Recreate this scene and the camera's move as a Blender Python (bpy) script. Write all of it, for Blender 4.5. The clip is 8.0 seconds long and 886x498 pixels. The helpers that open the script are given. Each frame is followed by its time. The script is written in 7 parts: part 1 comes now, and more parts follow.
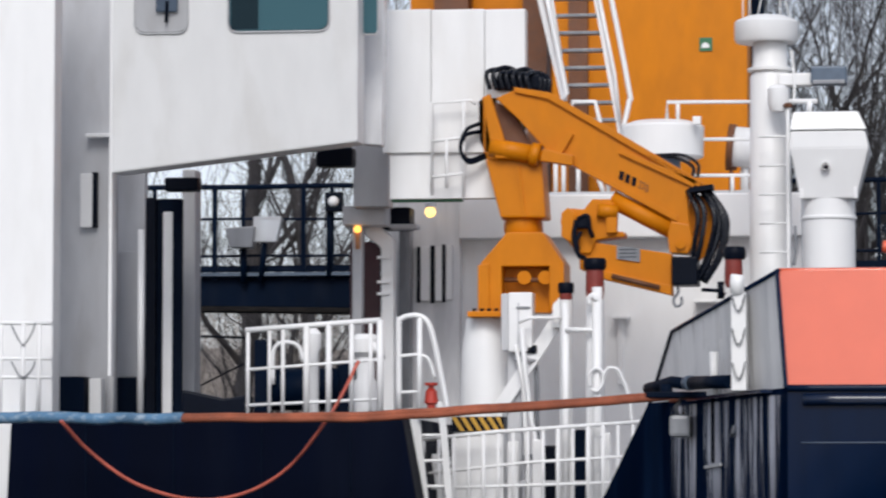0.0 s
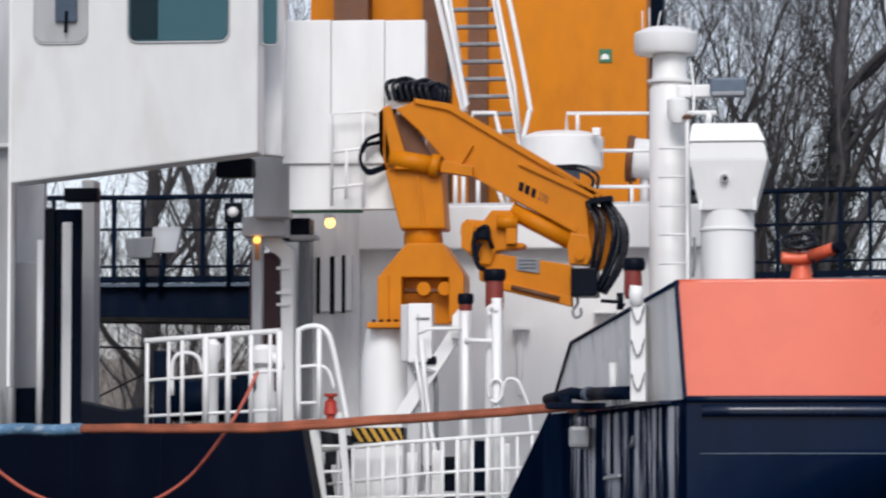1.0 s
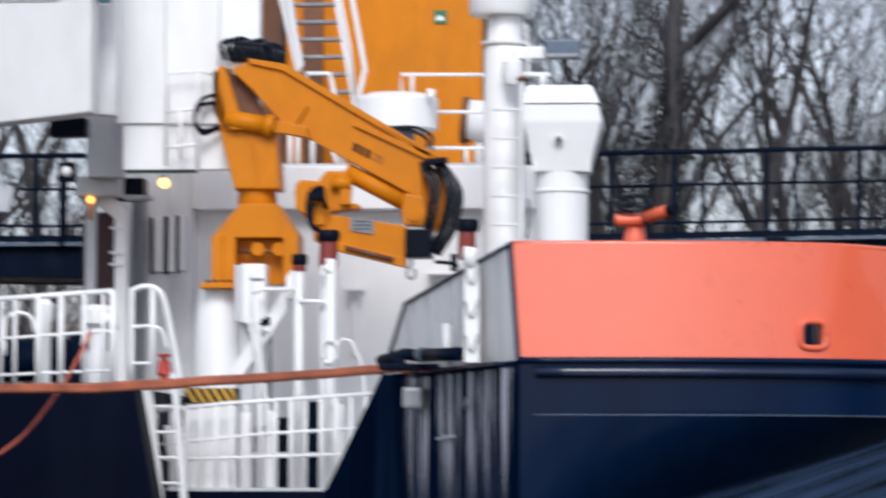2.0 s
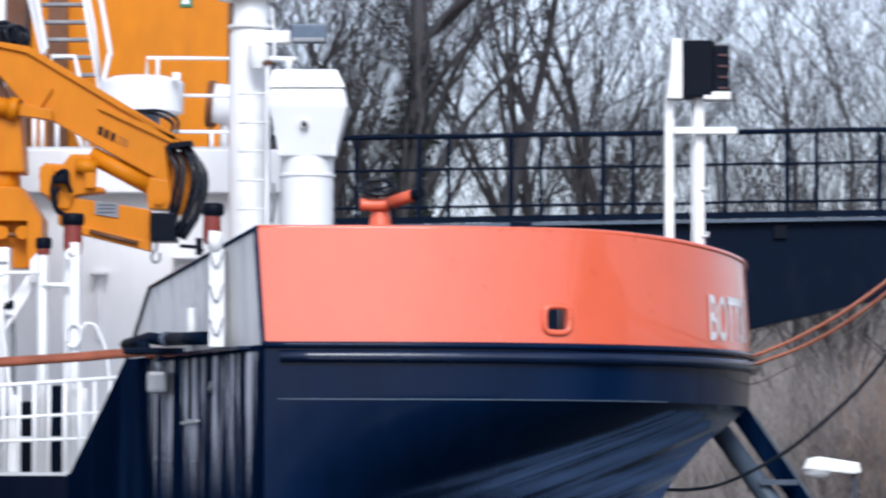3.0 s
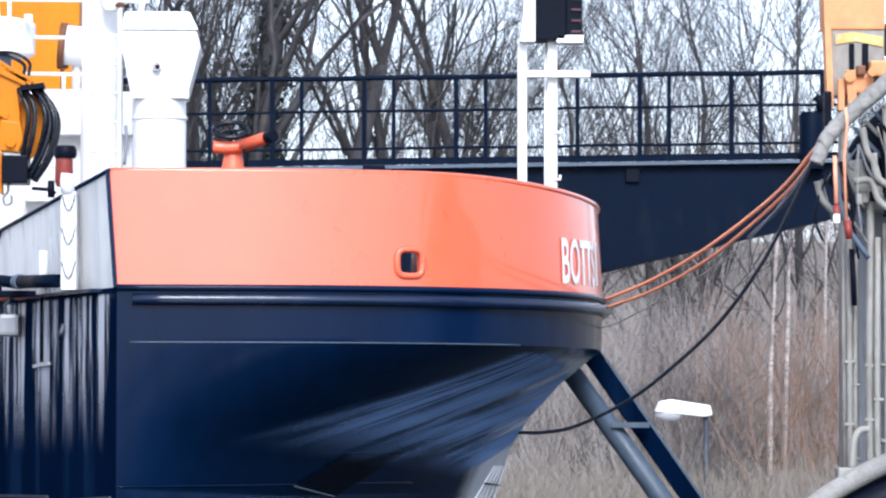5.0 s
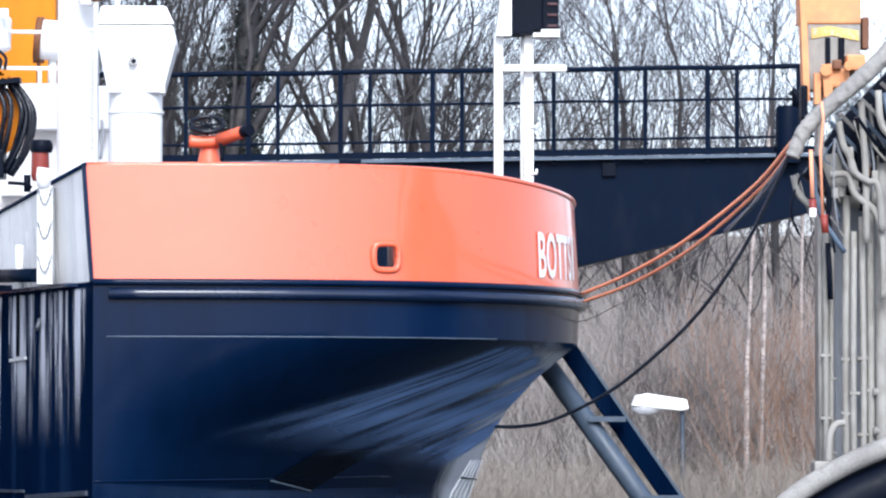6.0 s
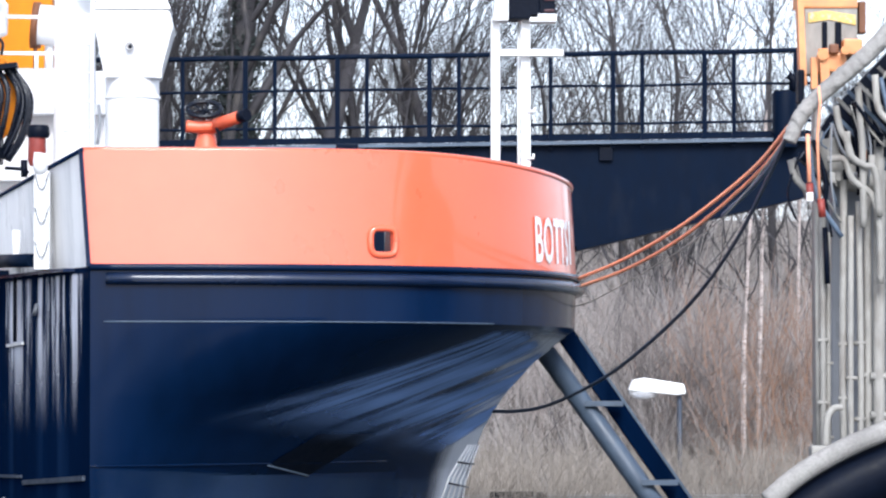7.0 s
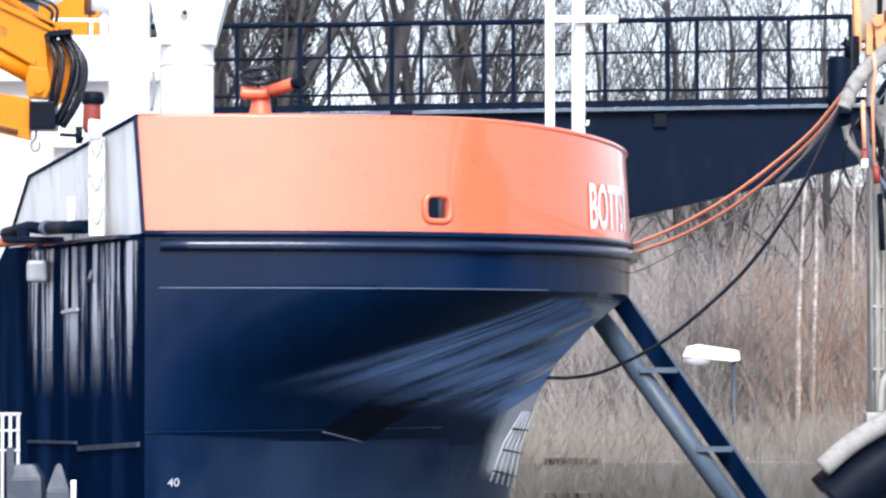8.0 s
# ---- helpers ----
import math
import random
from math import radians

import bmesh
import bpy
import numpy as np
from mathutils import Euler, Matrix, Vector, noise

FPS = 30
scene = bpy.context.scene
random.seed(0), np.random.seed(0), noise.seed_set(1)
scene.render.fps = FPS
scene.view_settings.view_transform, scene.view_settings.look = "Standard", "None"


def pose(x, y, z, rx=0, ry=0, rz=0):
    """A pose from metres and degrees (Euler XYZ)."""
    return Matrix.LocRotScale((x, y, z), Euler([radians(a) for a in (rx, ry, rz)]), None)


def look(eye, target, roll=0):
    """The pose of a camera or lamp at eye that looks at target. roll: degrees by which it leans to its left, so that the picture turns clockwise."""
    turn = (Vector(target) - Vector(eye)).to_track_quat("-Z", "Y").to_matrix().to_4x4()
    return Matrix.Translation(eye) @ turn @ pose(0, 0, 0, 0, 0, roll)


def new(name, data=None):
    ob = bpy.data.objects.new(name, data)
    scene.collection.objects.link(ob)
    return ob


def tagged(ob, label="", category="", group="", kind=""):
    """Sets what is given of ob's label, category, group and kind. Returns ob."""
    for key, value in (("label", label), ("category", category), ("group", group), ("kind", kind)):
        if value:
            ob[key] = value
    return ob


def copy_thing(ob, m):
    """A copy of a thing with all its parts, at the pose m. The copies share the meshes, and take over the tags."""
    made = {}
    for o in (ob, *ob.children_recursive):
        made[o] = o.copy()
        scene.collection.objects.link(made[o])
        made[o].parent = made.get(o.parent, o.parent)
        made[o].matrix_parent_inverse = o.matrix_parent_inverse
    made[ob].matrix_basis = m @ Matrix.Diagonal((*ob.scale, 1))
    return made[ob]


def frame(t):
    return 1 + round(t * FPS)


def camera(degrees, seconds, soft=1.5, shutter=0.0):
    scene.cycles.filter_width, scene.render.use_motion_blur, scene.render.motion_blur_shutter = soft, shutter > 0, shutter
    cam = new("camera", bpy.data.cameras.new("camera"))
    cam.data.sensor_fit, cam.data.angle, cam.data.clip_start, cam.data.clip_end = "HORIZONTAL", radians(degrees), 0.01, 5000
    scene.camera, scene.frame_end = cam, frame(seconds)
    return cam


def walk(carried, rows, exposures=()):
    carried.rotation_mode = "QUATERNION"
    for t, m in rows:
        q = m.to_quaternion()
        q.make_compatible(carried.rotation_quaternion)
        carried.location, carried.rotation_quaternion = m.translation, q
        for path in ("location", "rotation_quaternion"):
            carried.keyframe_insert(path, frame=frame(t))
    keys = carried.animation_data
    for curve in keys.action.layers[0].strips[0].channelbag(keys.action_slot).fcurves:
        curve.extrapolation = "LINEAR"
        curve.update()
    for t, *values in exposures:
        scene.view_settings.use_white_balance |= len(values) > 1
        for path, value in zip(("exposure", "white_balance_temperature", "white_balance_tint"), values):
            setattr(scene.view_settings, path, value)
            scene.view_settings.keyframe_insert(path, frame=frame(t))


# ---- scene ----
cam = camera(12.53, 8.0, soft=2.2, shutter=0.75)
EYE = 2.4
# seconds, yaw, pitch and roll in degrees: a long lens panned on the quay
ROWS = [
    (0.0, 8.129, 3.907, -0.052),
    (0.5, 7.423, 3.973, -0.040),
    (1.0, 6.703, 4.063, -0.031),
    (1.2, 6.451, 4.094, -0.023),
    (2.3, 3.234, 3.349, -0.121),
    (2.5, 2.461, 3.347, -0.115),
    (3.0, 0.718, 3.294, -0.074),
    (3.5, 0.000, 2.974, 0.000),
    (4.0, -0.548, 2.562, 0.051),
    (4.5, -1.050, 2.499, -0.009),
    (6.0, -1.705, 2.405, -0.001),
    (6.5, -1.815, 2.324, 0.027),
    (7.0, -1.745, 2.188, 0.058),
    (7.5, -1.361, 1.986, 0.118),
    (8.0, -0.974, 1.713, 0.027),
]

EXPOSURES = [(0.0, -0.07, 6900, 10), (1.0, -0.05, 6900, 10), (2.5, 0.3, 6450, 10), (3.5, 0.55, 6220, 10), (4.2, 0.84, 6200, 9), (6.0, 1.09, 6320, 9), (7.0, 1.13, 6420, 9), (8.0, 1.34, 6600, 9)]
walk(cam, [(t, pose(0, 0, EYE, 90 + pitch, roll, yaw)) for t, yaw, pitch, roll in ROWS], EXPOSURES)

# ---- world and sun: bright overcast ----
SUN_UP, SUN_TURN = 38.0, 176.0
world = bpy.data.worlds.new("world")
scene.world = world
world.use_nodes = True
wn, wl = world.node_tree.nodes, world.node_tree.links
sky = wn.new("ShaderNodeTexSky")
sky.sky_type, sky.sun_disc = "NISHITA", False
sky.sun_elevation, sky.sun_rotation = radians(SUN_UP), radians(SUN_TURN)
sky.air_density, sky.dust_density, sky.ozone_density = 1.0, 1.2, 2.0
cloudy = wn.new("ShaderNodeHueSaturation")  # high thin overcast: the blue is washed out
cloudy.inputs["Saturation"].default_value = 0.35
tint = wn.new("ShaderNodeVectorMath")
tint.operation = "MULTIPLY"
tint.inputs[1].default_value = (0.94, 0.985, 1.12)
wl.new(sky.outputs[0], cloudy.inputs["Color"])
wl.new(cloudy.outputs[0], tint.inputs[0])
wl.new(tint.outputs[0], wn["Background"].inputs[0])
wn["Background"].inputs[1].default_value = 0.15
sun = new("sun", bpy.data.lights.new("sun", "SUN"))
sun.data.energy, sun.data.angle, sun.data.color = 1.9, radians(25), (0.98, 0.985, 1.0)
a, e = radians(SUN_TURN), radians(SUN_UP)
sun.matrix_world = look((0, 0, 30), Vector((0, 0, 30)) - Vector((math.sin(a) * math.cos(e), math.cos(a) * math.cos(e), math.sin(e))))


# ---- materials ----
def mat(name, color, rough=0.5, metal=0.0, vary=0.12, scale=3.0, bump=0.0, fine=60.0, stain=None, stain_amount=0.0, stretch=1.0, coat=0.0, per_object=0.0, spec=0.5, ior=1.5):
    """A painted or raw surface: colour varied at two scales, streaky stains, fine relief."""
    m = bpy.data.materials.new(name)
    m.use_nodes = True
    n, l = m.node_tree.nodes, m.node_tree.links
    p = n["Principled BSDF"]
    p.inputs["Metallic"].default_value, p.inputs["Coat Weight"].default_value = metal, coat
    p.inputs["Coat Roughness"].default_value = 0.07
    p.inputs["Specular IOR Level"].default_value = spec
    p.inputs["IOR"].default_value = ior
    geo = n.new("ShaderNodeNewGeometry")
    mp = n.new("ShaderNodeMapping")
    mp.inputs["Scale"].default_value = (1, 1, stretch)
    l.new(geo.outputs["Position"], mp.inputs[0])

    def cloud(s, detail, lo, hi):
        t = n.new("ShaderNodeTexNoise")
        t.inputs["Scale"].default_value, t.inputs["Detail"].default_value = s, detail
        l.new(mp.outputs[0], t.inputs["Vector"])
        r = n.new("ShaderNodeMapRange")
        r.inputs[1].default_value, r.inputs[2].default_value = 0.3, 0.7
        r.inputs[3].default_value, r.inputs[4].default_value = lo, hi
        l.new(t.outputs[0], r.inputs[0])
        return r.outputs[0]

    def mult(a, b):
        x = n.new("ShaderNodeMath")
        x.operation = "MULTIPLY"
        l.new(a, x.inputs[0])
        l.new(b, x.inputs[1])
        return x.outputs[0]

    shade = mult(cloud(scale * 0.25, 3, 1 - vary, 1 + vary * 0.4), cloud(scale * 4, 5, 1 - vary * 0.6, 1 + vary * 0.3))
    if per_object:
        info = n.new("ShaderNodeObjectInfo")
        r = n.new("ShaderNodeMapRange")
        r.inputs[3].default_value, r.inputs[4].default_value = 1 - per_object, 1 + per_object
        l.new(info.outputs["Random"], r.inputs[0])
        shade = mult(shade, r.outputs[0])
    mix = n.new("ShaderNodeVectorMath")
    mix.operation = "SCALE"
    mix.inputs[0].default_value = color
    l.new(shade, mix.inputs["Scale"])
    out = mix.outputs[0]
    if stain:
        sm = n.new("ShaderNodeMix")
        sm.data_type = "RGBA"
        st = cloud(scale * 1.7, 6, -1.2, 1.0)
        cl = n.new("ShaderNodeMath")
        cl.operation, cl.use_clamp = "MULTIPLY", True
        l.new(st, cl.inputs[0])
        cl.inputs[1].default_value = stain_amount
        l.new(cl.outputs[0], sm.inputs[0])
        l.new(out, sm.inputs[6])
        sm.inputs[7].default_value = (*stain, 1)
        out = sm.outputs[2]
    l.new(out, p.inputs["Base Color"])
    l.new(cloud(scale * 2, 4, rough * 0.8, min(1, rough * 1.25)), p.inputs["Roughness"])
    if bump:
        t = n.new("ShaderNodeTexNoise")
        t.inputs["Scale"].default_value, t.inputs["Detail"].default_value = fine, 4
        l.new(mp.outputs[0], t.inputs["Vector"])
        b = n.new("ShaderNodeBump")
        b.inputs["Strength"].default_value, b.inputs["Distance"].default_value = bump, 0.01
        l.new(t.outputs[0], b.inputs["Height"])
        l.new(b.outputs[0], p.inputs["Normal"])
    return m


WHITE = mat("white_paint", (0.86, 0.86, 0.855), 0.38, vary=0.05, scale=1.2, bump=0.1, fine=9, stain=(0.5, 0.46, 0.4), stain_amount=0.18, stretch=0.25)
# stands in for reflection on the wing plate and shade on the recess wall
LIGHT = mat("light_grey_tone", (0.76, 0.76, 0.77), 0.3, vary=0.15, scale=2, bump=0.12, fine=8, stain=(0.42, 0.43, 0.45), stain_amount=0.6, stretch=0.2)
# grey paint, which also colours in shade on a deckhouse wall and pillar
PALE = mat("pale_grey_paint_and_shade", (0.54, 0.545, 0.56), 0.45, vary=0.12, scale=1.5, bump=0.1, fine=9, stain=(0.3, 0.28, 0.27), stain_amount=0.35, stretch=0.3)
GREY = mat("grey_paint", (0.22, 0.23, 0.25), 0.3, vary=0.25, scale=2, bump=0.12, fine=8, stain=(0.42, 0.42, 0.42), stain_amount=0.6, stretch=0.2)
ORANGE = mat("signal_orange_paint", (0.80, 0.132, 0.058), 0.32, vary=0.06, scale=0.8, bump=0.03, fine=3, coat=0.65)
OCHRE = mat("ochre_paint", (0.64, 0.20, 0.004), 0.45, vary=0.12, scale=1.4, bump=0.08, fine=12, stain=(0.42, 0.13, 0.004), stain_amount=0.35, stretch=0.5, spec=0.2)
NAVY = mat("navy_hull_paint", (0.0010, 0.0100, 0.037), 0.2, vary=0.3, scale=0.9, bump=0.25, fine=5.0, stain=(0.002, 0.011, 0.04), stain_amount=0.5, stretch=0.12, ior=1.23)
# matt, darker copy of the hull navy that suppresses reflections
MATTNAVY = mat("matt_navy_copy", (0.0011, 0.007, 0.026), 0.75, vary=0.3, scale=0.9, bump=0.3, fine=5.0, stain=(0.01, 0.03, 0.08), stain_amount=0.5, stretch=0.12, ior=1.02)
GLOSSNAVY = mat("gloss_navy_paint", (0.004, 0.014, 0.045), 0.22, vary=0.3, scale=0.9, bump=0.3, fine=5.0, ior=1.5)
DECKBLUE = mat("dark_blue_steel", (0.0007, 0.0058, 0.0185), 0.5, vary=0.25, scale=2, bump=0.15, fine=14, stain=(0.012, 0.016, 0.026), stain_amount=0.3, stretch=0.4, spec=0.06)
SLATE = mat("dark_slate_steel", (0.03, 0.042, 0.065), 0.5, vary=0.25, scale=3, bump=0.15, fine=14, stain=(0.09, 0.10, 0.12), stain_amount=0.4)
# shaded copy of the hull navy: the aft hull's deeper tone is in the colour
AFTNAVY = mat("darkened_navy_copy", (0.0010, 0.0032, 0.013), 0.6, vary=0.3, scale=0.9, bump=0.3, fine=5.0, stain=(0.006, 0.010, 0.022), stain_amount=0.4, stretch=0.12, ior=1.12)
STEELBLUE = mat("slate_blue_paint", (0.085, 0.12, 0.17), 0.45, vary=0.2, scale=2, bump=0.1, fine=12, stain=(0.04, 0.05, 0.07), stain_amount=0.4)
HOSE = mat("black_hose_rubber", (0.003, 0.005, 0.011), 0.28, vary=0.3, scale=6, bump=0.1, fine=40, spec=0.3)
BLACK = mat("black_rubber_and_shade", (0.003, 0.0055, 0.013), 0.4, vary=0.3, scale=5, bump=0.2, fine=30, spec=0.08)
RED = mat("red_paint", (0.55, 0.05, 0.03), 0.4, vary=0.15, scale=4, bump=0.1, fine=20)
DARKRED = mat("oxide_red_paint", (0.25, 0.035, 0.025), 0.5, vary=0.25, scale=4, bump=0.15, fine=20)
CORAL = mat("coral_paint", (0.85, 0.15, 0.07), 0.4, vary=0.12, scale=5, bump=0.1, fine=25)
ROPE = mat("rust_rope", (0.36, 0.10, 0.05), 0.85, vary=0.4, scale=14, bump=0.8, fine=90)
ROPERED = mat("red_line", (0.55, 0.12, 0.08), 0.8, vary=0.3, scale=14, bump=0.6, fine=120)
ROPEORANGE = mat("orange_line", (1.0, 0.41, 0.24), 0.75, vary=0.1, scale=14, bump=0.0, fine=120)
SLEEVE = mat("blue_canvas_sleeve", (0.10, 0.22, 0.36), 0.8, vary=0.35, scale=8, bump=0.6, fine=40, stain=(0.5, 0.58, 0.65), stain_amount=0.5)
CONCRETE = mat("grey_weathered_steel", (0.33, 0.315, 0.285), 0.7, vary=0.3, scale=4, bump=0.35, fine=30, stain=(0.17, 0.15, 0.13), stain_amount=0.7, stretch=0.4, per_object=0.12)
TYRE = mat("pale_hose_rubber", (0.32, 0.305, 0.285), 0.85, vary=0.3, scale=9, bump=0.6, fine=40, stain=(0.2, 0.18, 0.17), stain_amount=0.6)
TAN = mat("faded_orange_paint", (0.72, 0.30, 0.12), 0.5, vary=0.15, scale=3, bump=0.15, fine=20, stain=(0.4, 0.2, 0.1), stain_amount=0.4)
OLDYELLOW = mat("worn_yellow_paint", (0.72, 0.50, 0.14), 0.6, vary=0.3, scale=14, stain=(0.42, 0.41, 0.38), stain_amount=1.2)
YELLOW = mat("yellow_paint", (0.58, 0.32, 0.035), 0.5, vary=0.15, scale=8)
# brown paint, and the painted shade on the casing and crane head
BROWN = mat("rust_brown_paint_and_shade", (0.16, 0.06, 0.025), 0.6, vary=0.3, scale=3, bump=0.2)
MAROON = mat("maroon_paint", (0.06, 0.012, 0.018), 0.5, vary=0.3, scale=4)
GREEN = mat("green_sign_paint", (0.02, 0.14, 0.06), 0.5, vary=0.1)
BARK = mat("bark", (0.062, 0.058, 0.064), 0.9, vary=0.5, scale=1.2, bump=0.8, fine=9, stain=(0.12, 0.105, 0.09), stain_amount=0.5, per_object=0.3)
IVY = mat("ivy_leaves", (0.018, 0.026, 0.024), 0.6, vary=0.5, scale=4)
BIRCH = mat("birch_bark", (0.46, 0.39, 0.36), 0.8, vary=0.5, scale=5, bump=0.4, stain=(0.08, 0.06, 0.05), stain_amount=0.9, stretch=2.5)
BRUSH = mat("dry_brush", (0.40, 0.365, 0.345), 0.95, vary=0.45, scale=0.6, stain=(0.30, 0.21, 0.165), stain_amount=0.5)
OSIER = mat("osier_twigs", (0.34, 0.195, 0.125), 0.9, vary=0.4, scale=1.5)
EARTH = mat("dead_grass_bank", (0.26, 0.225, 0.19), 0.95, vary=0.5, scale=1.0, bump=0.8, fine=6, stain=(0.09, 0.08, 0.06), stain_amount=0.8)
ASPHALT = mat("dark_asphalt", (0.05, 0.05, 0.052), 0.7, vary=0.3, scale=1.0, bump=0.4, fine=20)
PAVE = mat("quay_concrete", (0.30, 0.30, 0.29), 0.85, vary=0.25, scale=1.2, bump=0.4, fine=15)


def glow(name, color, strength):
    m = bpy.data.materials.new(name)
    m.use_nodes = True
    p = m.node_tree.nodes["Principled BSDF"]
    p.inputs["Base Color"].default_value = (*color, 1)
    p.inputs["Emission Color"].default_value, p.inputs["Emission Strength"].default_value = (*color, 1), strength
    return m


def plain(name, color, rough, metal=0.0, glassy=0.0):
    m = bpy.data.materials.new(name)
    m.use_nodes = True
    p = m.node_tree.nodes["Principled BSDF"]
    p.inputs["Base Color"].default_value, p.inputs["Roughness"].default_value = (*color, 1), rough
    p.inputs["Metallic"].default_value, p.inputs["Transmission Weight"].default_value = metal, glassy
    return m


GLASS = plain("tinted_window_glass", (0.06, 0.15, 0.18), 0.03)
GLASSDARK = plain("dark_window_glass", (0.012, 0.03, 0.04), 0.03)
LENS = plain("clear_lamp_glass", (0.9, 0.92, 0.95), 0.05, glassy=0.6)
CHROME = plain("bare_steel", (0.6, 0.6, 0.6), 0.25, 1.0)
BULB = glow("warm_bulb", (1.0, 0.66, 0.22), 2.2)
AMBER = glow("amber_bulb", (1.0, 0.45, 0.08), 3.0)
WATER = mat("harbour_water", (0.012, 0.022, 0.022), 0.08, vary=0.2, scale=0.3, bump=0.5, fine=1.6)


# ---- mesh helpers ----
def box(bm, x0, x1, y0, y1, z0, z1, bevel=0.0):
    m = Matrix.Translation(((x0 + x1) / 2, (y0 + y1) / 2, (z0 + z1) / 2)) @ Matrix.Diagonal((abs(x1 - x0), abs(y1 - y0), abs(z1 - z0), 1))
    vs = bmesh.ops.create_cube(bm, size=1, matrix=m)["verts"]
    if bevel:
        es = {e for v in vs for e in v.link_edges}
        bmesh.ops.bevel(bm, geom=list(es), offset=bevel, segments=2, affect="EDGES", profile=0.6)
    return bm


def prism(bm, poly, y0, y1, bevel=0.0):
    """A plate or block: an outline of (x, z) pairs between two depths."""
    a = [bm.verts.new((x, y0, z)) for x, z in poly]
    b = [bm.verts.new((x, y1, z)) for x, z in poly]
    n = len(poly)
    fs = [bm.faces.new(a), bm.faces.new(b[::-1])]
    fs += [bm.faces.new((a[(i + 1) % n], a[i], b[i], b[(i + 1) % n])) for i in range(n)]
    bmesh.ops.recalc_face_normals(bm, faces=fs)
    if bevel:
        es = {e for f in fs for e in f.edges}
        bmesh.ops.bevel(bm, geom=list(es), offset=bevel, segments=2, affect="EDGES", profile=0.6)
    return bm


def smooth_path(pts, steps=8):
    pts = [Vector(p) for p in pts]
    ext = [2 * pts[0] - pts[1], *pts, 2 * pts[-1] - pts[-2]]
    out = []
    for i in range(1, len(ext) - 2):
        p0, p1, p2, p3 = ext[i - 1:i + 3]
        for k in range(steps):
            t = k / steps
            out.append(0.5 * (2 * p1 + (p2 - p0) * t + (2 * p0 - 5 * p1 + 4 * p2 - p3) * t * t + (3 * p1 - p0 - 3 * p2 + p3) * t ** 3))
    return out + [pts[-1]]


def tube(bm, pts, r, n=8, r_end=None):
    """A round bar or rope along points; it may taper."""
    pts = [Vector(p) for p in pts]
    rings, side = [], None
    for i, p in enumerate(pts):
        way = (pts[min(i + 1, len(pts) - 1)] - pts[max(i - 1, 0)]).normalized()
        if side is None or abs(side.dot(way)) > 0.98:
            side = way.orthogonal()
        side = (side - way * side.dot(way)).normalized()
        up = way.cross(side)
        rr = r if r_end is None else r + (r_end - r) * i / (len(pts) - 1)
        rings.append([bm.verts.new(p + rr * (math.cos(2 * math.pi * k / n) * side + math.sin(2 * math.pi * k / n) * up)) for k in range(n)])
    for a, b in zip(rings, rings[1:]):
        for k in range(n):
            f = bm.faces.new((a[k], a[(k + 1) % n], b[(k + 1) % n], b[k]))
            f.smooth = True
    bm.faces.new(rings[0][::-1])
    bm.faces.new(rings[-1])
    return bm


def lathe(bm, cx, cy, profile, n=28, axis="z"):
    """A turned body round an upright axis: (radius, z) pairs."""
    rings = []
    for r, z in profile:
        rings.append([bm.verts.new((cx + r * math.cos(2 * math.pi * k / n), cy + r * math.sin(2 * math.pi * k / n), z)) for k in range(n)])
    for (a, pa), (b, pb) in zip(zip(rings, profile), zip(rings[1:], profile[1:])):
        for k in range(n):
            f = bm.faces.new((a[k], a[(k + 1) % n], b[(k + 1) % n], b[k]))
            f.smooth = True
    bm.faces.new(rings[0][::-1])
    bm.faces.new(rings[-1])
    bm.normal_update()
    for e in bm.edges:
        if len(e.link_faces) == 2 and e.calc_face_angle(0) > radians(35):
            e.smooth = False
    return bm


def bar(bm, a, b, w, d):
    """A square-section bar from a to b."""
    a, b = Vector(a), Vector(b)
    way = (b - a).normalized()
    side = way.cross(Vector((0, 1, 0)))
    side = side.normalized() if side.length > 0.05 else Vector((1, 0, 0))
    up = way.cross(side)
    q = [(-w, -d), (w, -d), (w, d), (-w, d)]
    ra = [bm.verts.new(a + side * i / 2 + up * j / 2) for i, j in q]
    rb = [bm.verts.new(b + side * i / 2 + up * j / 2) for i, j in q]
    fs = [bm.faces.new(ra), bm.faces.new(rb[::-1])] + [bm.faces.new((ra[(k + 1) % 4], ra[k], rb[k], rb[(k + 1) % 4])) for k in range(4)]
    bmesh.ops.recalc_face_normals(bm, faces=fs)
    return bm


def B():
    return bmesh.new()


def thing(name, at, label, category, group="", kind=""):
    ob = new(name)
    ob.location = at
    ob.empty_display_size = 0.2
    return tagged(ob, label, category, group, kind)


def root_of(ob):
    while ob.parent:
        ob = ob.parent
    return ob


def part(name, bm, material, parent, label=""):
    """Links a bmesh, built in world metres, as one mesh under a thing or a part."""
    base = root_of(parent).location
    bmesh.ops.translate(bm, verts=bm.verts, vec=-base)
    me = bpy.data.meshes.new(name)
    bm.to_mesh(me)
    bm.free()
    me.materials.append(material)
    ob = new(name, me)
    ob.parent = parent
    return tagged(ob, label)


def whole(name, bm, material, label, category, group="", kind=""):
    """A thing that is one mesh, with its origin at its foot."""
    lo = [min(v.co[i] for v in bm.verts) for i in range(3)]
    hi = [max(v.co[i] for v in bm.verts) for i in range(3)]
    at = Vector(((lo[0] + hi[0]) / 2, (lo[1] + hi[1]) / 2, lo[2]))
    bmesh.ops.translate(bm, verts=bm.verts, vec=-at)
    me = bpy.data.meshes.new(name)
    bm.to_mesh(me)
    bm.free()
    me.materials.append(material)
    ob = new(name, me)
    ob.location = at
    return tagged(ob, label, category, group, kind)


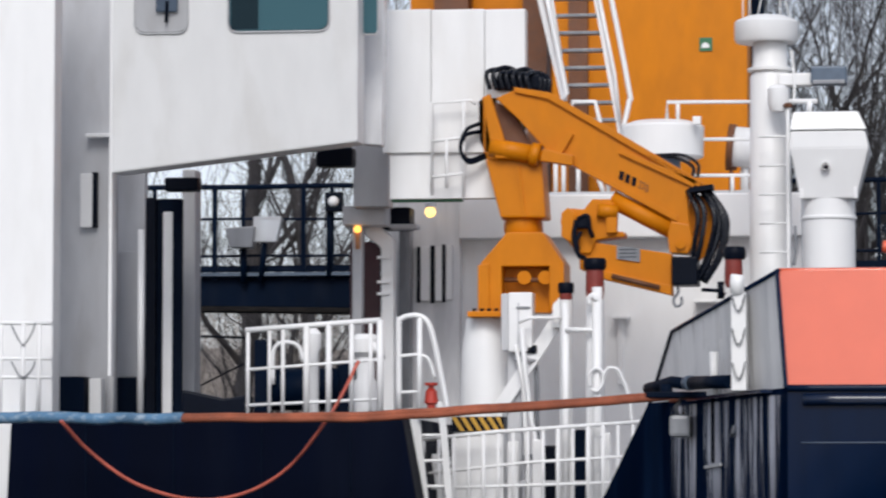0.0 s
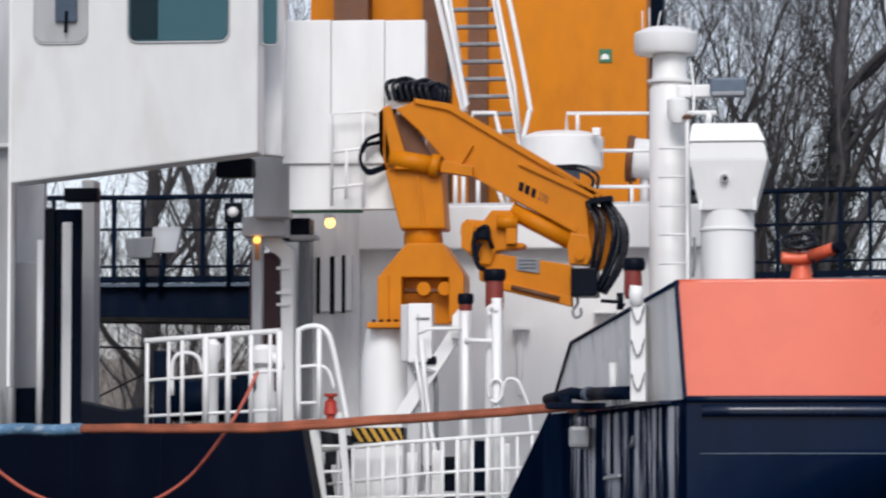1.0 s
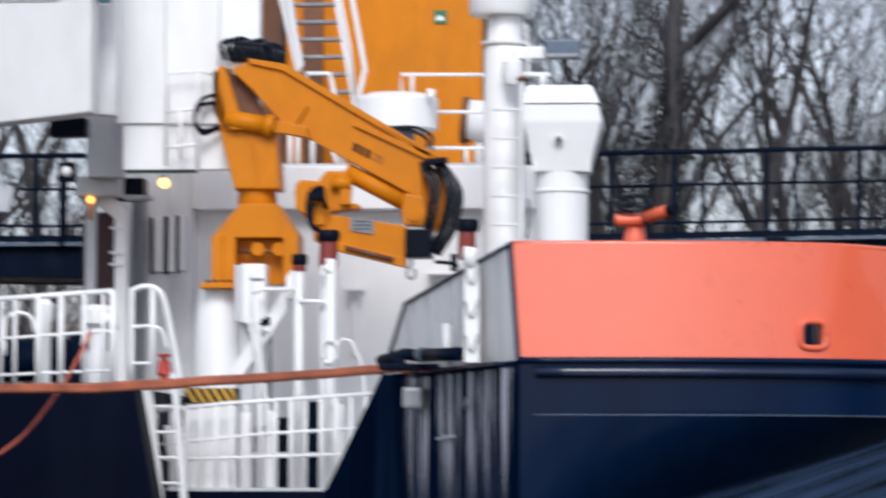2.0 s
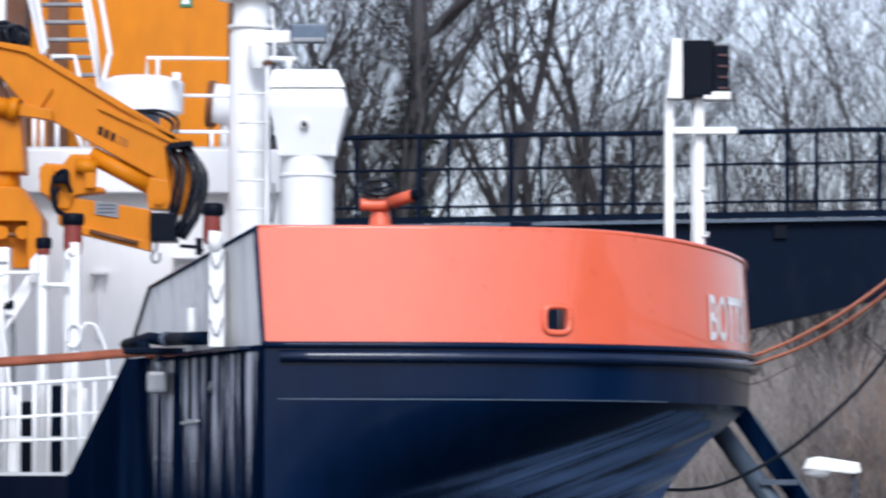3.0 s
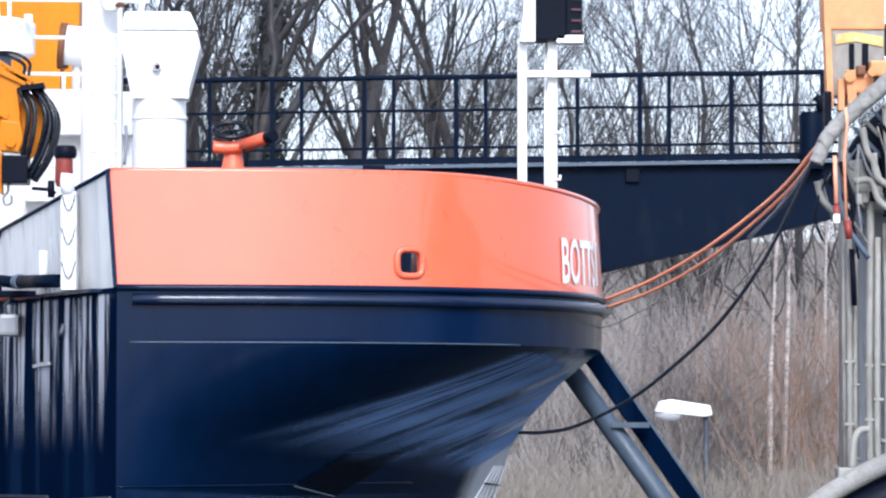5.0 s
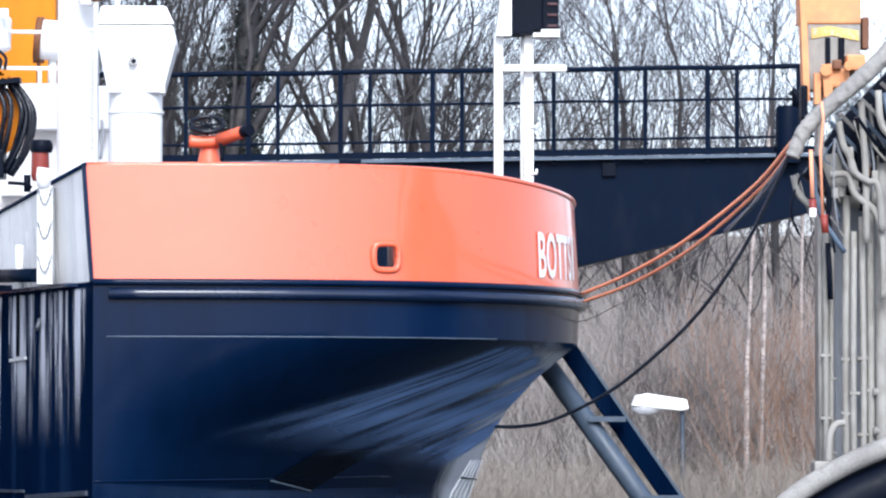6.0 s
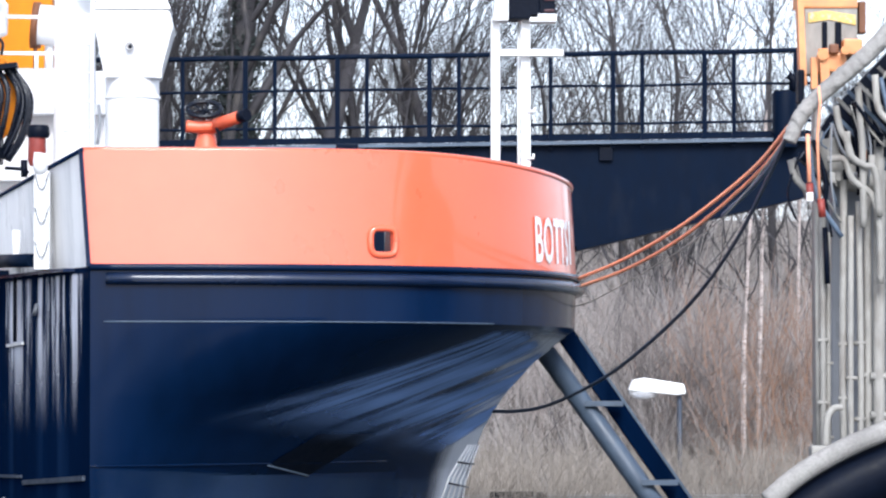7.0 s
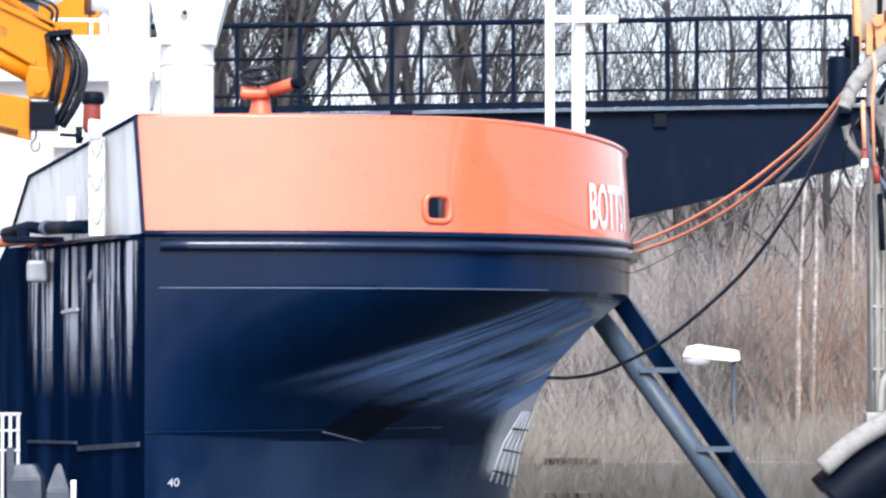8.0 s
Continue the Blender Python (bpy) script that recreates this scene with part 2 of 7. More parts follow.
# ---- ground, water, quay, bank ----
whole("water", box(B(), -300, 300, -20, 74, -0.4, 0.0), WATER, "dark still harbour water between two quays", "water", kind="structure")
whole("quay_wall", box(B(), -300, 300, 72.7, 73.2, -2.0, 0.74, 0.04), PAVE, "stained pale concrete wall of the far quay", "quay wall", kind="structure")
# unseen wood behind the camera, added to bound the reflections
whole("backdrop_wood", prism(B(), [(-900 + 18 * i, 4.5 + 2.5 * noise.noise(Vector((i * 0.6, 0, 0))) + 1.2 * noise.noise(Vector((i * 2.1, 3, 0)))) for i in range(101)] + [(900, 0.5), (-900, 0.5)], -430, -420), BARK, "unseen dark wood added far behind the near quay", "wood", kind="structure")
# unseen near quay, kept dark so the flare mirrors no bright ground
whole("pavement_near", box(B(), -900, 900, -440, 6, -2.0, 0.75, 0.05), ASPHALT, "unseen asphalt quay on which the camera stands, dark to dull reflections", "quay", kind="structure")


def bank_height(x, y):
    rise = 0.7 + 1.6 * max(0.0, min(1.0, (y - 92) / 20)) + 6.0 * max(0.0, min(1.0, (y - 108) / 22))
    return rise + 0.5 * noise.noise(Vector((x * 0.08, y * 0.08, 0))) * min(1, max(0, (y - 88) / 10)) - 0.3 * max(0, (y - 140) / 100)


bm = B()
cols = [-2500, -900, -300] + [-100 + 4 * i for i in range(51)] + [300, 900, 2500]
rows_y = [73.0, 80, 88] + [91 + 3 * i for i in range(24)] + [200, 320, 700, 2500]
grid = [[bm.verts.new((x, y, bank_height(x, y) if y < 320 else 2.0)) for x in cols] for y in rows_y]
for r0, r1 in zip(grid, grid[1:]):
    for i in range(len(cols) - 1):
        bm.faces.new((r0[i], r0[i + 1], r1[i + 1], r1[i])).smooth = True
low = [bm.verts.new((x, 73.0, -2.0)) for x in cols]
for i in range(len(cols) - 1):
    bm.faces.new((low[i], low[i + 1], grid[0][i + 1], grid[0][i]))
whole("ground", bm, EARTH, "bank of dead grass and leaf litter rising behind the far quay", "ground", kind="structure")


def sharpen(bm, angle=28):
    bm.normal_update()
    for e in bm.edges:
        if len(e.link_faces) == 2 and e.calc_face_angle(0) > radians(angle):
            e.smooth = False


# ---- ship hull, forward half ----
XC, XS, YF, YB = -2.272, 2.82, 40.0, 45.3
Z_DECK, Z_TOP, Z_KNUCK, Z_LOW = 3.755, 4.92, 3.206, 2.48
SIDE = -0.3625


def shape(z):
    """Stem x and fullness of the waterline at a height."""
    zs = (-0.6, 1.05, 1.66, 2.12, 2.48, 2.86, 3.206, 3.755, 4.92)
    xs = (1.30, 1.52, 1.66, 1.84, 2.06, 2.40, 2.82, 2.84, 2.78)
    ns = (1.12, 1.12, 1.15, 1.35, 1.65, 2.10, 2.70, 2.70, 2.88)
    return float(np.interp(z, zs, xs)), float(np.interp(z, zs, ns))


def outline(z, us):
    xs, n = shape(z)
    xc = XC - 0.09 * max(0.0, (z - Z_DECK) / (Z_TOP - Z_DECK))
    fall = 0.107 * max(0.0, (z - Z_DECK) / (Z_TOP - Z_DECK))  # the bulwark leans in a little
    return [(xc + (xs - xc) * u, YF + fall + (YB - YF) * (1 - max(0.0, 1 - u ** n) ** (1 / n))) for u in us]


US = [math.sin(math.pi / 2 * i / 36) for i in range(37)]
ship = thing("ship_hull", (0, 46, 0), "dark navy steel ship bow with signal orange bulwark", "ship")


def hull_loop(bm, z):
    pts = outline(z, US)
    xs = pts[-1][0]
    back = 50.0 if z <= Z_LOW else 47.5 - (z - Z_LOW) / (Z_DECK - Z_LOW) * 2.4
    pts = pts + [(xs, 50.0), (xs - 1.0, 52.5), (XC + SIDE * (back - YF) + 1.2, max(back + 0.01, 45.2)), (XC + SIDE * (back - YF), back)]
    side = [(XC + SIDE * (back - YF) * f, YF + (back - YF) * f) for f in (0.75, 0.5, 0.25)]
    return [bm.verts.new((x, y, z)) for x, y in pts + side]


bm = B()
levels = [-0.6, 0.3, 1.05, 1.4, 1.66, 1.78, 1.95, 2.12, 2.3, 2.48, 2.481, 2.67, 2.86, 3.03, 3.16, 3.206, 3.26, 3.5, Z_DECK]
loops = [hull_loop(bm, z) for z in levels]
count = len(loops[0])
for a, b in zip(loops, loops[1:]):
    for i in range(count):
        f = bm.faces.new((a[i], a[(i + 1) % count], b[(i + 1) % count], b[i]))
        f.smooth = i < 36
bm.faces.new(loops[0][::-1])
bm.faces.new(loops[-1])
bmesh.ops.recalc_face_normals(bm, faces=bm.faces)
sharpen(bm)
hull = part("hull", bm, NAVY, ship, "dark navy painted steel hull, flared below a knuckle")
# the side faces take a darker matt copy of the navy, leaving out grazing reflections
hull.data.materials.append(MATTNAVY)
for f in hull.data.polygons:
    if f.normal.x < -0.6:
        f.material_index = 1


def outline_point(z, s):
    """A place on the shell at a distance along it from the corner, with the outward normal."""
    us = [math.sin(math.pi / 2 * i / 300) for i in range(301)]
    pts = [Vector((*p, z)) for p in outline(z, us)]
    run = 0.0
    for p, q in zip(pts, pts[1:]):
        d = (q - p).length
        if run + d >= s:
            way = (q - p) / d
            return p + way * (s - run), Vector((way.y, -way.x, 0))
        run += d
    return pts[-1], Vector((1, 0, 0))



def sheer(u, z):
    """How far the bulwark's top falls away round the bow."""
    return 0.17 * max(0.0, (u - 0.6) / 0.4) ** 2 * (z - Z_DECK) / (Z_TOP - Z_DECK)


# bulwark with its fairlead opening
HX0, HX1, HZ0, HZ1 = 0.527, 0.742, 3.904, 4.136
ub = sorted(set(US + [(HX0 - XC) / (XS - XC), (HX1 - XC) / (XS - XC)]))
ub = [u for u in ub if not (HX0 + 0.002 < XC + (XS - XC) * u < HX1 - 0.002)]
zb = [Z_DECK, HZ0, HZ1, 4.5, Z_TOP]
bm = B()
outer = [[bm.verts.new((x, y, z - sheer(u, z))) for u, (x, y) in zip(ub, outline(z, ub))] for z in zb]
inner = []
for z in zb:
    ps = outline(z, ub)
    row = []
    for i, (x, y) in enumerate(ps):
        x0, y0 = ps[max(i - 1, 0)]
        x1, y1 = ps[min(i + 1, len(ps) - 1)]
        w = Vector((x1 - x0, y1 - y0)).normalized()
        row.append(bm.verts.new((x - w.y * 0.07, y + w.x * 0.07, z - sheer(ub[i], z))))
    inner.append(row)
for k in range(len(zb) - 1):
    for i in range(len(ub) - 1):
        xm = XC + (XS - XC) * (ub[i] + ub[i + 1]) / 2
        if k == 1 and HX0 < xm < HX1:
            for p, q in (((k, i), (k, i + 1)), ((k, i + 1), (k + 1, i + 1)), ((k + 1, i + 1), (k + 1, i)), ((k + 1, i), (k, i))):
                bm.faces.new((outer[p[0]][p[1]], outer[q[0]][q[1]], inner[q[0]][q[1]], inner[p[0]][p[1]]))
            continue
        bm.faces.new((outer[k][i], outer[k][i + 1], outer[k + 1][i + 1], outer[k + 1][i])).smooth = True
        bm.faces.new((inner[k][i + 1], inner[k][i], inner[k + 1][i], inner[k + 1][i + 1])).smooth = True
for i in range(len(ub) - 1):
    bm.faces.new((outer[-1][i], outer[-1][i + 1], inner[-1][i + 1], inner[-1][i]))
for k in range(len(zb) - 1):
    bm.faces.new((outer[k][0], outer[k + 1][0], inner[k + 1][0], inner[k][0]))
bmesh.ops.recalc_face_normals(bm, faces=bm.faces)
sharpen(bm)
bulwark = part("bulwark", bm, ORANGE, ship, "signal orange painted bulwark plating")
hx, hz = (HX0 + HX1) / 2, (HZ0 + HZ1) / 2
ring = []
for k in range(24):
    c, s = math.cos(2 * math.pi * k / 24), math.sin(2 * math.pi * k / 24)
    rx = hx + 0.128 * math.copysign(abs(c) ** 0.55, c)
    ring.append((rx, outline(hz, [(rx - XC) / (XS - XC)])[0][1] - 0.008, hz + 0.135 * math.copysign(abs(s) ** 0.55, s)))
part("fairlead_rim", tube(B(), ring + [ring[0], ring[1]], 0.034, 10), ORANGE, bulwark, "rounded orange fairlead rim")
part("bulwark_cap", tube(B(), [(x, y + 0.03, Z_TOP - sheer(u, Z_TOP)) for u, (x, y) in zip(US, outline(Z_TOP, US))], 0.03, 8), ORANGE, bulwark)
part("bulwark_edge", bar(B(), (XC - 0.015, YF - 0.005, Z_DECK), (XC - 0.105, YF + 0.10, Z_TOP + 0.01), 0.045, 0.06), NAVY, bulwark, "dark navy plate edge")
# rubbing band below the bulwark, and the knuckle weld with its highlight painted slate
part("deck_strake", tube(B(), [(x + 0.03 * u, y - 0.02, Z_DECK - 0.12) for u, (x, y) in zip([0.03] + US[2:], outline(Z_DECK, [0.03] + US[2:]))], 0.062, 12), GLOSSNAVY, ship, "half-round navy rubbing strake")
part("deck_edge_bar", tube(B(), [(x + 0.02 * u, y - 0.012, Z_DECK - 0.005) for u, (x, y) in zip(US, outline(Z_DECK, US))], 0.035, 8), NAVY, ship)
part("knuckle_weld", tube(B(), [(x + 0.005, y - 0.004, Z_KNUCK + 0.005) for x, y in outline(Z_KNUCK, [0.025 + 0.035 * i for i in range(23)])], 0.006, 6), STEELBLUE, ship)
part("chine_weld", tube(B(), [(x, y - 0.004, 1.78) for x, y in outline(1.78, [0.03 * i for i in range(26)])], 0.010, 6), NAVY, ship)

# inner plate beyond the open side of the foredeck, sloping down aft; its grey paints a reflection
bm = B()
poly = [(40.14, Z_DECK), (45.1, Z_DECK), (44.0, 4.50), (40.14, Z_TOP)]
fa = [bm.verts.new((XC - 0.09 * (z - Z_DECK) / 1.165 + SIDE * (y - YF) + 0.03, y, z)) for y, z in poly]
fb = [bm.verts.new((v.co.x + 0.05, v.co.y, v.co.z)) for v in fa]
bm.faces.new(fa)
bm.faces.new(fb[::-1])
for i in range(4):
    bm.faces.new((fa[(i + 1) % 4], fa[i], fb[i], fb[(i + 1) % 4]))
wing = part("bulwark_wing", bm, LIGHT, ship, "wing plate sloping down aft, light grey for a reflection")
edge = [v for v in ((XC + SIDE * (y - YF) + 0.02 - 0.09 * (z - Z_DECK) / 1.165, y, z) for y, z in ((40.05, Z_TOP), (44.0, 4.51), (45.1, Z_DECK), (47.5, Z_LOW)))]
part("wing_edge", tube(B(), edge, 0.022, 6), NAVY, wing, "dark edge bar")

# narrow ledge along the open deck edge
bm = B()
ya, yb = 40.5, 43.2
vs = [bm.verts.new((XC + SIDE * (y - YF) - o, y, z)) for z in (Z_DECK - 0.035, Z_DECK) for y, o in ((ya, -0.02), (ya, 0.12), (yb, 0.12), (yb, -0.02))]
for q in ((0, 1, 2, 3), (7, 6, 5, 4), (0, 4, 5, 1), (1, 5, 6, 2), (2, 6, 7, 3), (3, 7, 4, 0)):
    bm.faces.new([vs[k] for k in q])
bmesh.ops.recalc_face_normals(bm, faces=bm.faces)
part("side_ledge", bm, NAVY, ship)


def film(name, color, rough, scale, lo, hi, strength, ends):
    """A thin film that paints reflections: streaks along v, fading out towards the edges of its sheet."""
    m = bpy.data.materials.new(name)
    m.use_nodes = True
    n, l = m.node_tree.nodes, m.node_tree.links
    p = n["Principled BSDF"]
    p.inputs["Base Color"].default_value, p.inputs["Roughness"].default_value = (*color, 1), rough
    p.inputs["Specular IOR Level"].default_value = 0.1
    uv = n.new("ShaderNodeUVMap")
    uv.uv_map = "sheet"
    mp = n.new("ShaderNodeMapping")
    mp.inputs["Scale"].default_value = (*scale, 1)
    tx = n.new("ShaderNodeTexNoise")
    tx.inputs["Scale"].default_value, tx.inputs["Detail"].default_value, tx.inputs["Roughness"].default_value = 1.0, 4, 0.6
    rg = n.new("ShaderNodeMapRange")
    rg.interpolation_type = "SMOOTHSTEP"
    rg.inputs[1].default_value, rg.inputs[2].default_value = lo, hi
    rg.inputs[4].default_value = strength
    xyz = n.new("ShaderNodeSeparateXYZ")
    l.new(uv.outputs[0], xyz.inputs[0])

    def ramp(source, a, b):
        r = n.new("ShaderNodeMapRange")
        r.interpolation_type = "SMOOTHSTEP"
        r.inputs[1].default_value, r.inputs[2].default_value = a, b
        l.new(source, r.inputs[0])
        return r.outputs[0]

    def times(a, b):
        x = n.new("ShaderNodeMath")
        x.operation = "MULTIPLY"
        l.new(a, x.inputs[0])
        l.new(b, x.inputs[1])
        return x.outputs[0]

    cover = times(times(ramp(xyz.outputs[0], 0.0, ends[0]), ramp(xyz.outputs[0], 1.0, 1 - ends[1])), times(ramp(xyz.outputs[1], -0.01, ends[2]), ramp(xyz.outputs[1], 1.0, 1 - ends[3])))
    l.new(uv.outputs[0], mp.inputs[0])
    l.new(mp.outputs[0], tx.inputs["Vector"])
    l.new(tx.outputs[0], rg.inputs[0])
    l.new(times(rg.outputs[0], cover), p.inputs["Alpha"])
    return m


def sheet(place, n, m):
    """A sheet from place(u, v)."""
    bm = B()
    uv = bm.loops.layers.uv.new("sheet")
    g = [[bm.verts.new(place(i / n, k / m)) for k in range(m + 1)] for i in range(n + 1)]
    for i in range(n):
        for k in range(m):
            f = bm.faces.new((g[i][k], g[i + 1][k], g[i + 1][k + 1], g[i][k + 1]))
            f.smooth = True
            for loop, (a, b) in zip(f.loops, ((i, k), (i + 1, k), (i + 1, k + 1), (i, k + 1))):
                loop[uv].uv = (a / n, b / m)
    return bm


# reflections painted as pale streaks down the side below the deck edge
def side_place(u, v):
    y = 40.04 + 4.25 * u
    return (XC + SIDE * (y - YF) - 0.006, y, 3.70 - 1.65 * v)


SIDESHEEN = film("salt_film", (0.60, 0.62, 0.70), 0.35, (15, 0.35), 0.45, 0.58, 0.85, (0.01, 0.12, 0.02, 0.8))
part("salt_film", sheet(side_place, 40, 16), SIDESHEEN, hull, "pale vertical streaks painted for reflections")


# reflections painted as blue streaks sweeping down the flare from the bow
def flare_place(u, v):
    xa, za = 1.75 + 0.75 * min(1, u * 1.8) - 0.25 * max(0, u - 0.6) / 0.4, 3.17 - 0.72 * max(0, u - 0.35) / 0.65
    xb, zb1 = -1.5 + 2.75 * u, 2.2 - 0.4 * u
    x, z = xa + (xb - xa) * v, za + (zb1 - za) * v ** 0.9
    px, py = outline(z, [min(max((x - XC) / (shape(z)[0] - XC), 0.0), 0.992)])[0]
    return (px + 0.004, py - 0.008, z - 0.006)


FLARESHEEN = film("flare_sheen_film", (0.23, 0.38, 0.72), 0.6, (13, 0.8), 0.33, 0.59, 1.0, (0.22, 0.03, 0.05, 0.5))
part("scuffed_paint", sheet(flare_place, 44, 40), FLARESHEEN, hull, "blue streaks painted for reflections on the flare")

# pale reflections painted down the stem, and below the chine
def shell(u, z, out=0.006):
    x, y = outline(z, [u])[0]
    return (x + out * 0.6, y - out, z)


STEMSHEEN = film("stem_sheen_film", (0.62, 0.64, 0.68), 0.6, (5, 1.4), 0.10, 0.55, 1.0, (0.5, 0.02, 0.05, 0.1))
part("worn_stem_paint", sheet(lambda u, v: shell(0.88 + 0.118 * u, 3.16 - 2.0 * v), 12, 40), STEMSHEEN, hull, "pale strip painted for a reflection on the stem")
# the lower hull's mirrored sky and water, painted as a lighter band
LOWSHEEN = film("low_sheen_film", (0.06, 0.11, 0.20), 0.7, (4, 0.8), 0.25, 0.70, 0.22, (0.05, 0.05, 0.02, 0.3))
part("dried_water_line", sheet(lambda u, v: shell(0.01 + 0.9 * u, 1.76 - 0.20 * u - 1.2 * v), 40, 10), LOWSHEEN, hull, "lighter band painted for a reflection near the waterline")
# flat black sheet standing in for a dark, shaded pocket in the flare
pocket = part("thruster_pocket", sheet(lambda u, v: shell(0.435 + (0.115 + 0.02 * v) * u + (0.11 + 0.02 * u) * v, 1.76 + 0.32 * u - 0.12 * v + 0.12 * u * v, 0.012), 10, 10), BLACK, hull, "flat black sheet painted as a pocket in the flare")
part("pocket_lip", tube(B(), [shell(0.435 + 0.11 * k / 8, 1.76 - 0.12 * k / 8, 0.016) for k in range(9)], 0.010, 6), STEELBLUE, pocket, "pale lower lip")

# name on the bow
font = bpy.data.curves.new("name", "FONT")
font.body, font.size, font.resolution_u = "BOTTS", 0.66, 3
font.offset = 0.012
tmp = bpy.data.objects.new("name_source", font)
me = bpy.data.meshes.new_from_object(tmp)
bm = B()
bm.from_mesh(me)
bpy.data.objects.remove(tmp)
bpy.data.meshes.remove(me)
bmesh.ops.triangulate(bm, faces=bm.faces)
bmesh.ops.subdivide_edges(bm, edges=bm.edges, cuts=2)
x_max = max(v.co.x for v in bm.verts)
NAME_AT = 5.20
for v in bm.verts:
    z = 3.883 + v.co.y
    p, nrm = outline_point(z, NAME_AT + v.co.x / x_max * 1.20)
    v.co = p + nrm * 0.012
# the next letter only begins before the bow turns away
for z0, z1, s0, s1 in ((3.883, 4.35, 1.27, 1.37),):
    vs = []
    for z in (z0, z1):
        for run in (s0, s1):
            p, nrm = outline_point(z, NAME_AT + run)
            vs.append(bm.verts.new(p + nrm * 0.012))
    bm.faces.new((vs[0], vs[1], vs[3], vs[2]))
part("ship_name", bm, WHITE, bulwark, "white painted lettering BOTTS")
# draught mark
font = bpy.data.curves.new("draught", "FONT")
font.body, font.size = "40", 0.115
tmp = bpy.data.objects.new("mark_source", font)
me = bpy.data.meshes.new_from_object(tmp)
bm = B()
bm.from_mesh(me)
bpy.data.objects.remove(tmp)
bpy.data.meshes.remove(me)
at = Vector((-2.053, 40.000, 1.242))
for v in bm.verts:
    u = (at.x + v.co.x - XC) / (shape(at.z)[0] - XC)
    v.co = Vector((at.x + v.co.x, outline(at.z, [max(u, 0.01)])[0][1] - 0.03, at.z + v.co.y))
part("draught_mark", bm, PALE, hull, "white draught mark 40")
# protective grating on the stem, and the painted dark pocket above it
grating = part("stem_grating", B(), WHITE, ship, "white bars over the stem inlet")
g0, g1 = Vector((1.602, 43.600, 1.951)), Vector((1.253, 43.600, 1.196))
g2, g3 = Vector((1.743, 44.400, 1.943)), Vector((1.525, 44.400, 1.099))
for k in range(5):
    f = k / 4
    p, q = g0.lerp(g2, f), g1.lerp(g3, f)
    m = p.lerp(q, 0.5) + Vector((-0.035, -0.06, 0.03))
    part("grating_bar", tube(B(), [p, m, q], 0.011, 6), WHITE, grating)
for f in (0.25, 0.55, 0.85):
    part("grating_bar", tube(B(), [g0.lerp(g1, f) + Vector((-0.02, -0.05, 0)), g2.lerp(g3, f) + Vector((0, -0.05, 0))], 0.011, 6), BLACK, grating)

# ---- aft and middle hull behind the foredeck ----
aft = thing("aft_hull", (-9.5, 48, 0), "dark navy aft hull block of the ship with a sloped end", "ship hull")
x0, x1, zt = -11.773, -7.110, 3.66
part("hull_block", prism(B(), [(x0 - 0.2, -0.6), (-6.690, -0.6), (-6.870, 2.30), (x1, zt), (x0, zt)], 46.4, 58, 0.02), AFTNAVY, aft, "plating in a darkened copy of the hull navy")
part("side_hull", prism(B(), [(-26, -0.6), (x0 - 0.22, -0.6), (x0 - 0.02, zt), (-26, zt)], 46.8, 58, 0.02), WHITE, aft, "white plating")
part("middle_hull", prism(B(), [(-6.770, -0.6), (-1.2, -0.6), (-1.2, 2.46), (-6.959, 2.46)], 47.6, 58, 0.02), AFTNAVY, aft, "low freeboard plating in the darkened navy")
for k in range(4):
    x = x0 + 0.9 + 1.05 * k
    part("plate_seam", box(B(), x, x + 0.012, 46.385, 46.41, 0.3, 3.6), DECKBLUE, aft)

# welded bars and fittings on the side plating
def on_side(y, z, out=0.01):
    return Vector((XC + SIDE * (y - YF) - out, y, z))


part("side_bar", bar(B(), on_side(40.15, 1.66), on_side(42.2, 1.58), 0.05, 0.05), SLATE, hull, "pale welded bar")
part("side_bar", bar(B(), on_side(42.3, 1.64), on_side(44.1, 1.62), 0.03, 0.03), SLATE, hull)
p = on_side(43.3, 3.47, 0.12)
box_fit = part("side_box", box(B(), p.x - 0.12, p.x + 0.1, p.y - 0.25, p.y + 0.25, p.z - 0.13, p.z + 0.1, 0.04), GREY, hull, "grey hanging junction box")
part("side_box_hook", tube(B(), [p + Vector((-0.05, 0, 0.1)), p + Vector((-0.07, 0, 0.2)), p + Vector((0.0, 0, 0.3))], 0.02, 7), GREY, box_fit)
part("side_pole", tube(B(), [on_side(42.45, 3.72, 0.04), on_side(42.45, 3.05, 0.04)], 0.02, 8), BLACK, hull)
part("side_pole_bracket", bar(B(), on_side(42.2, 3.03, 0.03), on_side(42.75, 3.01, 0.03), 0.03, 0.03), PALE, hull)
part("side_hook", tube(B(), [on_side(41.7, 3.42, 0.03), on_side(41.65, 3.36, 0.06), on_side(41.75, 3.32, 0.04)], 0.02, 7), GREY, hull)

# ---- deckhouse with the bridge above an open side passage ----
house = thing("deckhouse", (-9.5, 51, 3.66), "white painted ship deckhouse with a bridge over an open passage", "deckhouse")
# deck top is out of sight; pale to bounce light onto the walls
part("deck", box(B(), -26, -1.3, 47.62, 58, 2.40, 2.50), PALE, aft, "unseen deck plating, pale grey to bounce light")
# bright forward-standing side wall, and the wall beside it with its shade painted grey
part("wall", box(B(), -26, -11.572, 47.6, 48.0, 3.66, 10.2, 0.02), WHITE, house, "white side wall")
part("wall", box(B(), -12.204, -11.422, 50.2, 50.5, 3.665, 10.2, 0.02), PALE, house, "side wall in pale grey for its shade")


def lean(bm):
    """Tips the bridge front outward with height, as such fronts stand."""
    for v in bm.verts:
        f = 1 - 0.005 * max(0.0, v.co.z - 4.9)
        v.co = Vector((v.co.x * f, v.co.y * f, EYE + (v.co.z - EYE) * f))
    return bm


